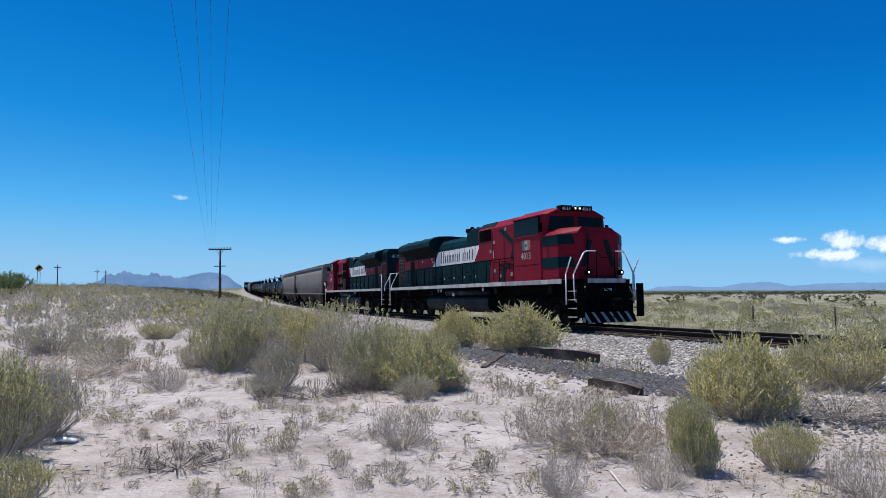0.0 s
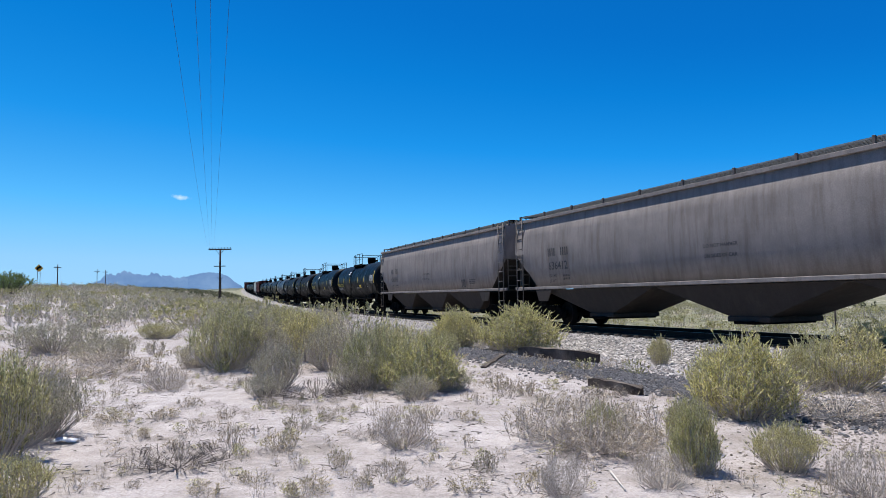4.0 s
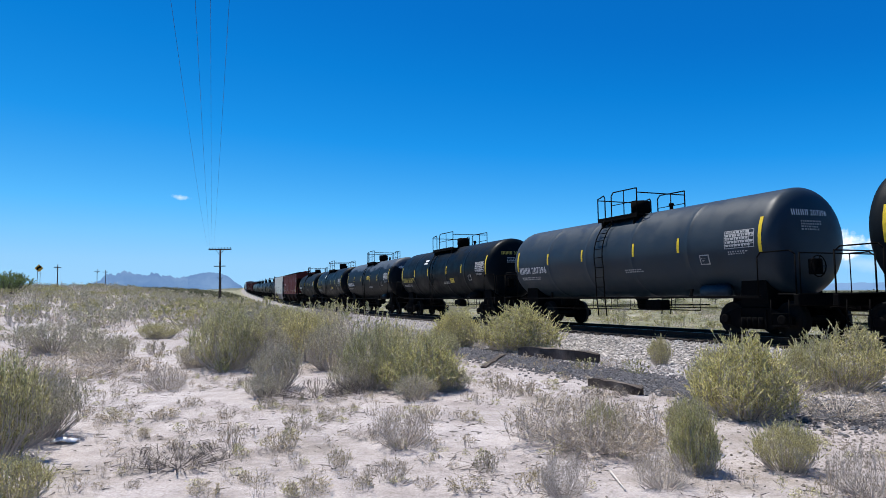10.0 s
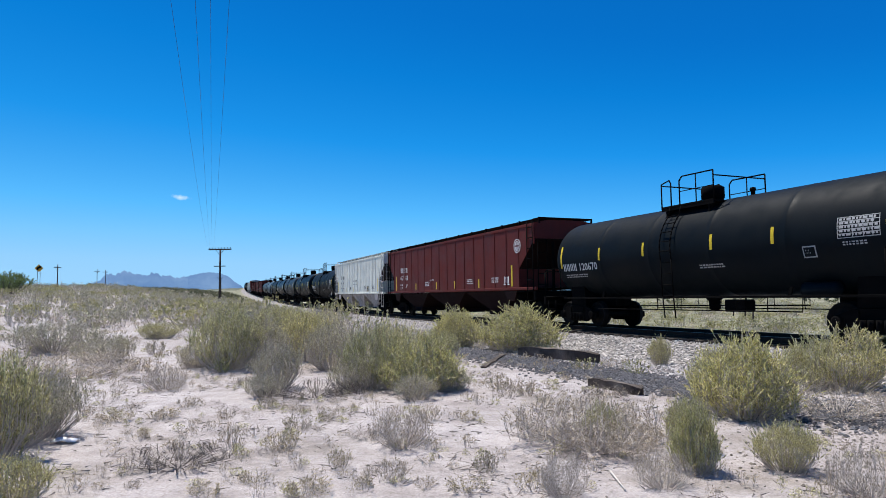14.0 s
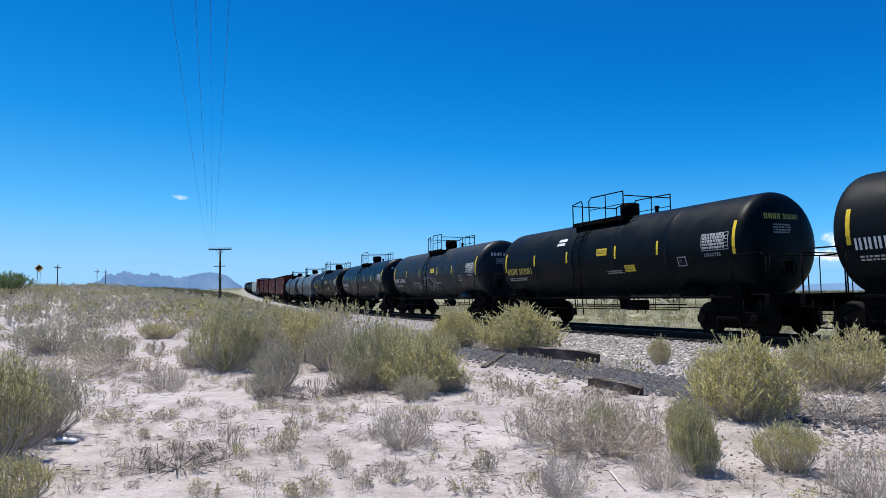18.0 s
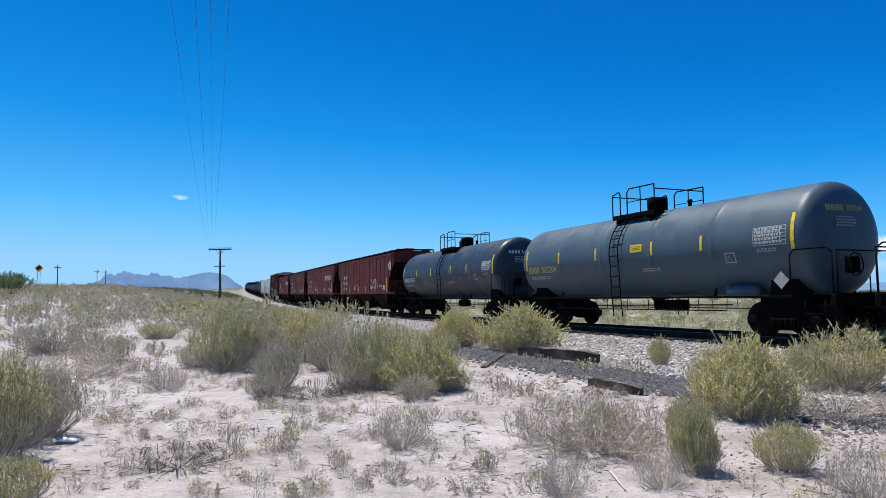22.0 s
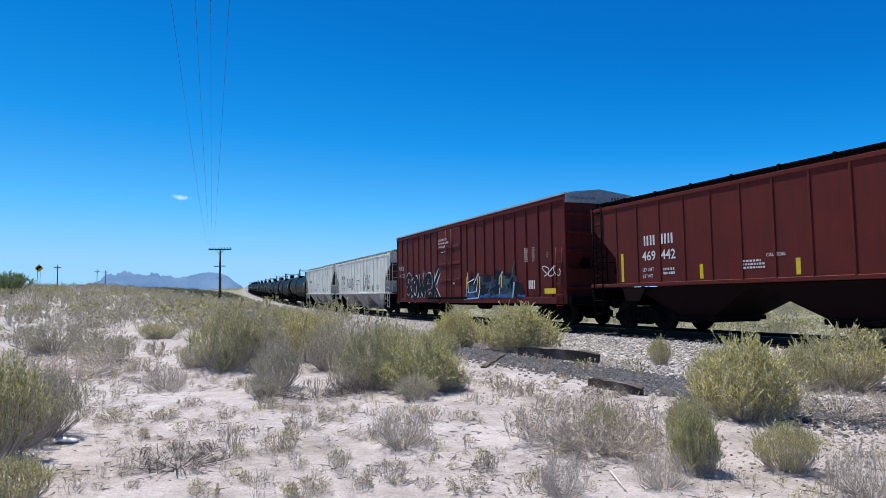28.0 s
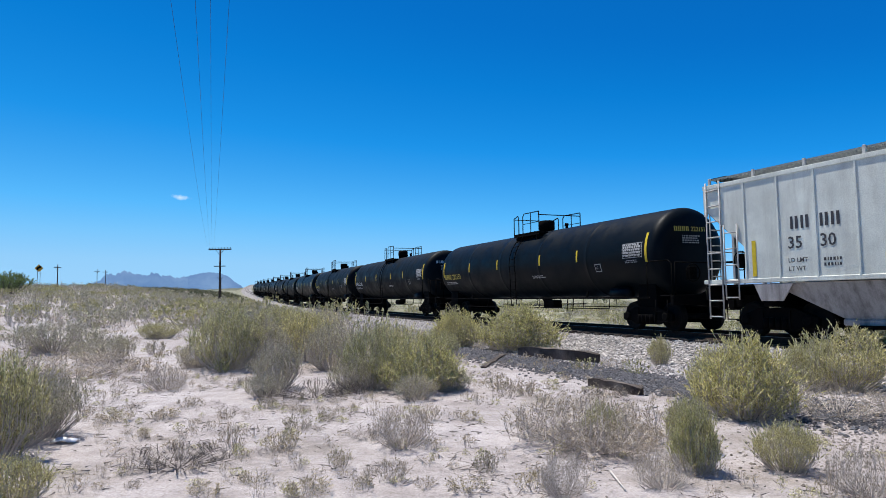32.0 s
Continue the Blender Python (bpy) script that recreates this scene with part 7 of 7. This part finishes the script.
SAGE_BUSHES = [(-4.75, 7.3, 0.9, 0.8), (-4.14, 14.69, 1.2, 1.2), (-2.34, 14.04, 1.15, 1.15), (-4.7, 7.77, 0.8, 0.87), (-2.78, 11.05, 0.71, 0.87), (-0.43, 9.94, 0.56, 0.44), (-13.42, 26.17, 1.57, 0.76), (-23.04, 39.88, 1.88, 1.16), (-2.36, 15.8, 0.95, 0.81), (-4.47, 23.25, 1.6, 1.2), (-6.64, 22.52, 1.16, 1.06), (-1.52, 10.91, 0.66, 0.58), (-2.76, 10.3, 0.53, 0.42), (0.13, 11.02, 0.57, 0.4), (-5.31, 14.31, 0.74, 0.61), (-10.37, 17.62, 1.97, 0.94), (-7.84, 15.32, 1.18, 0.76), (-16.52, 36.11, 2.17, 1.18)]
DRY_BUSHES = [(1.5, 7.55, 1.15, 0.5), (1.75, 6.95, 0.9, 0.36), (1.59, 7.26, 1.5, 0.62), (0.95, 5.4, 0.33, 0.38), (1.84, 5.63, 0.41, 0.34), (3.44, 5.4, 0.56, 0.49), (-7.57, 13.67, 2.23, 0.55), (-0.45, 7.11, 0.55, 0.49), (5.24, 8.91, 1.3, 0.46), (-4.87, 11.57, 0.6, 0.5), (1.94, 7.12, 0.61, 0.37)]
SPROUT_BUSHES = [(-2.28, 7.14, 0.27, 0.36), (-1.66, 6.98, 0.47, 0.32), (-1.0, 6.32, 0.27, 0.28), (-0.45, 5.88, 0.29, 0.32), (0.39, 6.11, 0.25, 0.28), (0.19, 5.59, 0.38, 0.18), (-0.17, 5.71, 0.2, 0.16), (-0.71, 5.72, 0.19, 0.17), (-3.71, 8.83, 0.42, 0.21), (-3.68, 9.61, 0.41, 0.23), (-1.67, 5.89, 0.29, 0.17), (-1.13, 5.54, 0.43, 0.19), (-2.65, 5.7, 0.15, 0.13), (-3.47, 7.66, 0.17, 0.17), (-7.18, 16.51, 0.51, 0.57), (-2.85, 8.72, 0.27, 0.21), (-1.73, 7.99, 0.41, 0.27), (0.31, 8.39, 0.29, 0.22), (1.27, 10.37, 0.45, 0.36), (0.88, 11.02, 0.47, 0.38), (0.74, 5.61, 0.34, 0.22), (-0.67, 6.05, 0.16, 0.14), (-1.48, 8.45, 0.25, 0.22), (-2.53, 9.44, 0.32, 0.24), (-0.19, 8.35, 0.32, 0.29), (-4.27, 8.67, 0.45, 0.25), (-1.97, 5.53, 0.29, 0.16), (9.63, 25.65, 0.88, 0.66)]
PILE_BUSHES = [(-1.99, 10.36, 0.98, 0.28), (-2.55, 6.46, 0.61, 0.23), (2.65, 10.6, 0.55, 0.18)]
for rows, keys, nm, lb in ((GREEN_BUSHES, "green", "desert_shrub", GREEN_L), (GREEN_B_BUSHES, "green", "desert_shrub", GREEN_L), (ROUND_BUSHES, "round", "desert_shrub", ROUND_L), (SAGE_BUSHES, "sage", "sage_shrub", SAGE_L), (DRY_BUSHES, "dry", "dry_shrub", DRY_L), (SPROUT_BUSHES, "sprout", "small_shrub", SPROUT_L), (PILE_BUSHES, "pile", "twig_pile", PILE_L)):
    count = {"green": 4, "round": 2, "sage": 3, "dry": 3, "sprout": 3, "pile": 2}[keys]
    for i, (bx, by, bw, bh) in enumerate(rows):
        bh *= 0.82 if keys == "sprout" else 1.0
        plant(("far" if keys == "sage" else "fargreen") + str(i % 3) if by > 24 and keys in ("green", "sage") else keys + str(i % count), bx, by, bw, bh, nm, lb, "shrub" if keys != "pile" else "twigs", "shrubs on the sand")
plant("mesquite0", -39.10, 58.73, 3.23, 2.22, "mesquite_bush", "dense dark green mesquite bush on the rise", "bush")



def scatter(n, keys, xr, yr, wr, hr, ok, rng):
    """Places for one joined mesh of many small plants."""
    groups = {}
    tries = 0
    while n and tries < 60000:
        tries += 1
        x, y = rng.uniform(*xr), rng.uniform(*yr)
        if not ok(x, y):
            continue
        n -= 1
        k = keys[int(rng.random() * len(keys))]
        groups.setdefault(k, []).append((x, y, rng.uniform(*wr), rng.uniform(*hr), rng.uniform(0, 6.28)))
    return groups


def quad_mesh(name, verts, quads):
    me = bpy.data.meshes.new(name)
    me.vertices.add(len(verts))
    me.vertices.foreach_set("co", np.asarray(verts, np.float32).ravel())
    me.loops.add(quads.size)
    me.loops.foreach_set("vertex_index", quads.ravel().astype(np.int32))
    me.polygons.add(len(quads))
    me.polygons.foreach_set("loop_start", np.arange(0, quads.size, 4, dtype=np.int32))
    me.polygons.foreach_set("loop_total", np.full(len(quads), 4, np.int32))
    me.update(calc_edges=True)
    return me


def spread_stuff(name, groups, label, category):
    """One joined mesh for each material of many small plants."""
    heaps = {}
    for key, places in groups.items():
        pl = np.array(places)
        gz = ground_z(pl[:, 0], pl[:, 1]) - 0.01
        for me in KINDS[key]:
            if me is None:
                continue
            v = np.empty(len(me.vertices) * 3)
            me.vertices.foreach_get("co", v)
            v = v.reshape(-1, 3)
            q = np.empty(len(me.loops), np.int32)
            me.loops.foreach_get("vertex_index", q)
            q = q.reshape(-1, 4)
            c, s = np.cos(pl[:, 4]) * pl[:, 2], np.sin(pl[:, 4]) * pl[:, 2]
            x = v[None, :, 0] * c[:, None] - v[None, :, 1] * s[:, None] + pl[:, 0, None]
            y = v[None, :, 0] * s[:, None] + v[None, :, 1] * c[:, None] + pl[:, 1, None]
            z = v[None, :, 2] * pl[:, 3, None] + gz[:, None]
            V, Q = heaps.setdefault(me.materials[0].name, ([], []))
            base = sum(len(b) for b in V)
            V.append(np.stack([x, y, z], 2).reshape(-1, 3))
            Q.append((q[None] + len(v) * np.arange(len(pl))[:, None, None]).reshape(-1, 4) + base)
    for mname, (V, Q) in heaps.items():
        me = quad_mesh(name, np.concatenate(V), np.concatenate(Q))
        me.materials.append(bpy.data.materials[mname])
        tagged(new(name, me), label, category, "", "stuff")


def off_track(x, y):
    s = -ST * x + CT * y
    return CT * x + ST * y - TRACK_D - float(bend(s))


prng = np.random.default_rng(77)


def in_view(x, y, margin=0.08):
    return y > 1 and abs(x) / y < 0.68 + margin


def sand_patch(x, y):
    """Where small plants grow: in drifts."""
    return lumps(np.array(x), np.array(y), 1.4, 9.0) + 0.5 * lumps(np.array(x), np.array(y), 0.5, 3.0) > -0.1


near_ok = lambda x, y: in_view(x, y) and math.hypot(x, y) > 2.6 and off_track(x, y) < -7.4 and sand_patch(x, y)
spread_stuff("dry_grass_tufts", scatter(700, ["tuft0", "tuft1", "tuft2", "tuft3"], (-12, 8), (2.6, 17), (0.1, 0.3), (0.05, 0.17), near_ok, prng), "small dry straw-coloured tufts on the sand", "grass")
spread_stuff("green_tufts", scatter(230, ["greentuft0", "greentuft1", "greentuft2"], (-12, 8), (2.6, 18), (0.1, 0.26), (0.05, 0.13), near_ok, prng), "small yellow-green seedlings on the sand", "grass")
mat_ok = lambda x, y: in_view(x, y) and math.hypot(x, y) > 5 and off_track(x, y) < -4.5
spread_stuff("dead_stalk_litter", scatter(900, ["mat0", "mat1"], (-45, 6), (5, 60), (0.2, 0.8), (0.04, 0.13), mat_ok, prng), "dark dead stalks matted on the sand", "twigs")
mid_ok = lambda x, y: in_view(x, y) and math.hypot(x, y) > 14 and off_track(x, y) < -4.5
spread_stuff("low_scrub", scatter(1250, ["clump0", "clump1", "clump2", "clump1"], (-60, 6), (13, 75), (0.25, 0.9), (0.1, 0.36), mid_ok, prng), "low dry scrub across the rising sand", "scrub")
far_ok = lambda x, y: in_view(x, y) and math.hypot(x, y) > 22 and off_track(x, y) < -5.0
spread_stuff("distant_scrub", scatter(900, ["far0", "fargreen1", "far2", "far1"], (-110, -4), (26, 120), (0.7, 2.2), (0.35, 1.0), far_ok, prng), "grey-green shrubs scattered over the rise", "shrubs")
slope_ok = lambda x, y: in_view(x, y) and off_track(x, y) < -6
spread_stuff("hillside_scrub", scatter(420, ["dot0", "dot1", "dot2"], (-150, -14), (95, 290), (1.2, 2.8), (0.5, 1.2), slope_ok, prng), "dark scrub on the far slope beside the rails", "shrubs")
back_ok = lambda x, y: in_view(x, y) and 4.2 < off_track(x, y) < 58
spread_stuff("trackside_scrub", scatter(420, ["fargreen2", "far1", "fargreen0", "fargreen1"], (-15, 62), (15, 85), (0.6, 2.0), (0.25, 0.85), back_ok, prng), "dense grey-green scrub on the far side of the rails", "shrubs")
spread_stuff("trackside_grass", scatter(650, ["clump0", "clump0", "clump0", "clump2"], (-10, 60), (14, 75), (0.5, 1.5), (0.1, 0.3), back_ok, prng), "yellowish grass on the far side of the rails", "grass")
plain_ok = lambda x, y: in_view(x, y) and off_track(x, y) > 40 and (math.hypot(x, y) > 230 or prng.random() < 0.45)
spread_stuff("plain_scrub", scatter(900, ["dot0", "dot1", "dot2"], (-60, 330), (60, 420), (1.2, 4.0), (0.5, 1.5), plain_ok, prng), "scrub dotted over the far plain", "shrubs")

# fallen twigs on the sand
lit = Shape()
lrng = random.Random(21)
while len(lit.f) < 4500:
    x, y = lrng.uniform(-9, 7), lrng.uniform(3, 15)
    if not near_ok(x, y):
        continue
    a, n = lrng.uniform(0, 6.28), lrng.uniform(0.03, 0.16)
    z0, z1 = float(ground_z(x, y)), float(ground_z(x + n * math.cos(a), y + n * math.sin(a)))
    px, py, r = -math.sin(a), math.cos(a), lrng.uniform(0.0015, 0.0035)
    x1, y1 = x + n * math.cos(a), y + n * math.sin(a)
    up = lrng.uniform(0.004, 0.03)
    lit.add([(x + px * r, y + py * r, z0 + 0.002), (x - px * r, y - py * r, z0 + 0.002), (x, y, z0 + 0.012), (x1, y1, z1 + up)], [(0, 1, 3), (1, 2, 3), (2, 0, 3)])
tagged(part("twig_litter", lit, TWIG_FALLEN, None), "fallen dry twigs strewn on the sand", "twigs", "", "stuff")

# dead timber beside the bed
def timber(x0, y0, x1, y1, wide, high, lift, name, label, tilt=0.0):
    a, b = Vector((x0, y0, float(ground_z(x0, y0)))), Vector((x1, y1, float(ground_z(x1, y1))))
    n = (b - a).length
    sh = Shape()
    rng = random.Random(3)
    rings = []
    for i in range(9):
        x = n * i / 8
        j = lambda: rng.uniform(-0.012, 0.012)
        e = 0.85 if i in (0, 8) else 1.0
        rings.append([(x, -wide / 2 * e + j(), j() * 0.3), (x, wide / 2 * e + j(), j() * 0.3), (x, wide / 2 * e + j(), high * e + j()), (x, j(), high * e - 0.01 + j()), (x, -wide / 2 * e + j(), high * e + j())])
    sh.rings(rings)
    ob = tagged(part(name, sh, TIMBER, None), label, "timber")
    d = (b - a).normalized()
    ob.matrix_basis = Matrix.Translation(a + Vector((0, 0, lift))) @ d.to_track_quat("X", "Z").to_matrix().to_4x4()
    return ob


timber(2.13, 18.29, 3.80, 16.37, 0.26, 0.27, 0.0, "railway_sleeper", "old weathered dark wooden sleeper lying on the gravel")
timber(2.57, 11.62, 3.15, 10.66, 0.16, 0.15, 0.0, "broken_timber", "short broken piece of dark rotten timber")
timber(0.86, 14.52, 1.71, 18.67, 0.14, 0.05, 0.0, "wooden_board", "grey weathered board lying on the sand")
LITTER = plain("white_plastic", (0.62, 0.64, 0.66), 0.5)
lx, ly = -4.25, 7.45
sh = Shape()
rng = random.Random(8)
rows = [[(lx + 0.1 * (i - 2) / 2 + rng.uniform(-0.012, 0.012), ly + 0.07 * (j - 2) / 2 + rng.uniform(-0.01, 0.01), float(ground_z(lx, ly)) + 0.012 + rng.uniform(0, 0.045)) for i in range(6)] for j in range(5)]
sh.rings(rows, True, False, False)
bag = tagged(part("plastic_litter", sh, LITTER, None), "crumpled white plastic litter on the sand", "litter")
sol = bag.modifiers.new("thickness", "SOLIDIFY")
sol.thickness = 0.004
STICK = plain("bleached_stick", (0.5, 0.46, 0.42), 0.9)
tagged(part("stick", Shape().rod((1.49, 6.04, -0.55), (1.48, 5.50, -0.56), 0.012, 5, 0.007), STICK, None), "bleached bare stick on the sand", "stick")


# wire fence beyond the track
for k in range(5):
    p = on_track(6.5 + k * 4.6, 13.5)
    tagged(part("fence_post", Shape().turned("z", [(-0.2, 0.05), (1.15, 0.045)], 6, (p.x, p.y, float(ground_z(p.x, p.y)))), POLE_WOOD, None), "thin weathered fence post in the scrub", "fence post", "fence posts beyond the track")


# ---------------------------------------------------------------- the train runs
def motions():
    for thing, front, length in TRAIN:
        rows = []
        for k in range(33):
            t = float(k)
            s = front + length / 2 - SPEED * t - ACCEL * t * t / 2
            m = track_pose(s, length * 0.34)
            if thing in TURNED:
                m = m @ pose(0, 0, 0, 0, 0, 180)
            rows.append((t, m))
        walk(thing, rows)


motions()
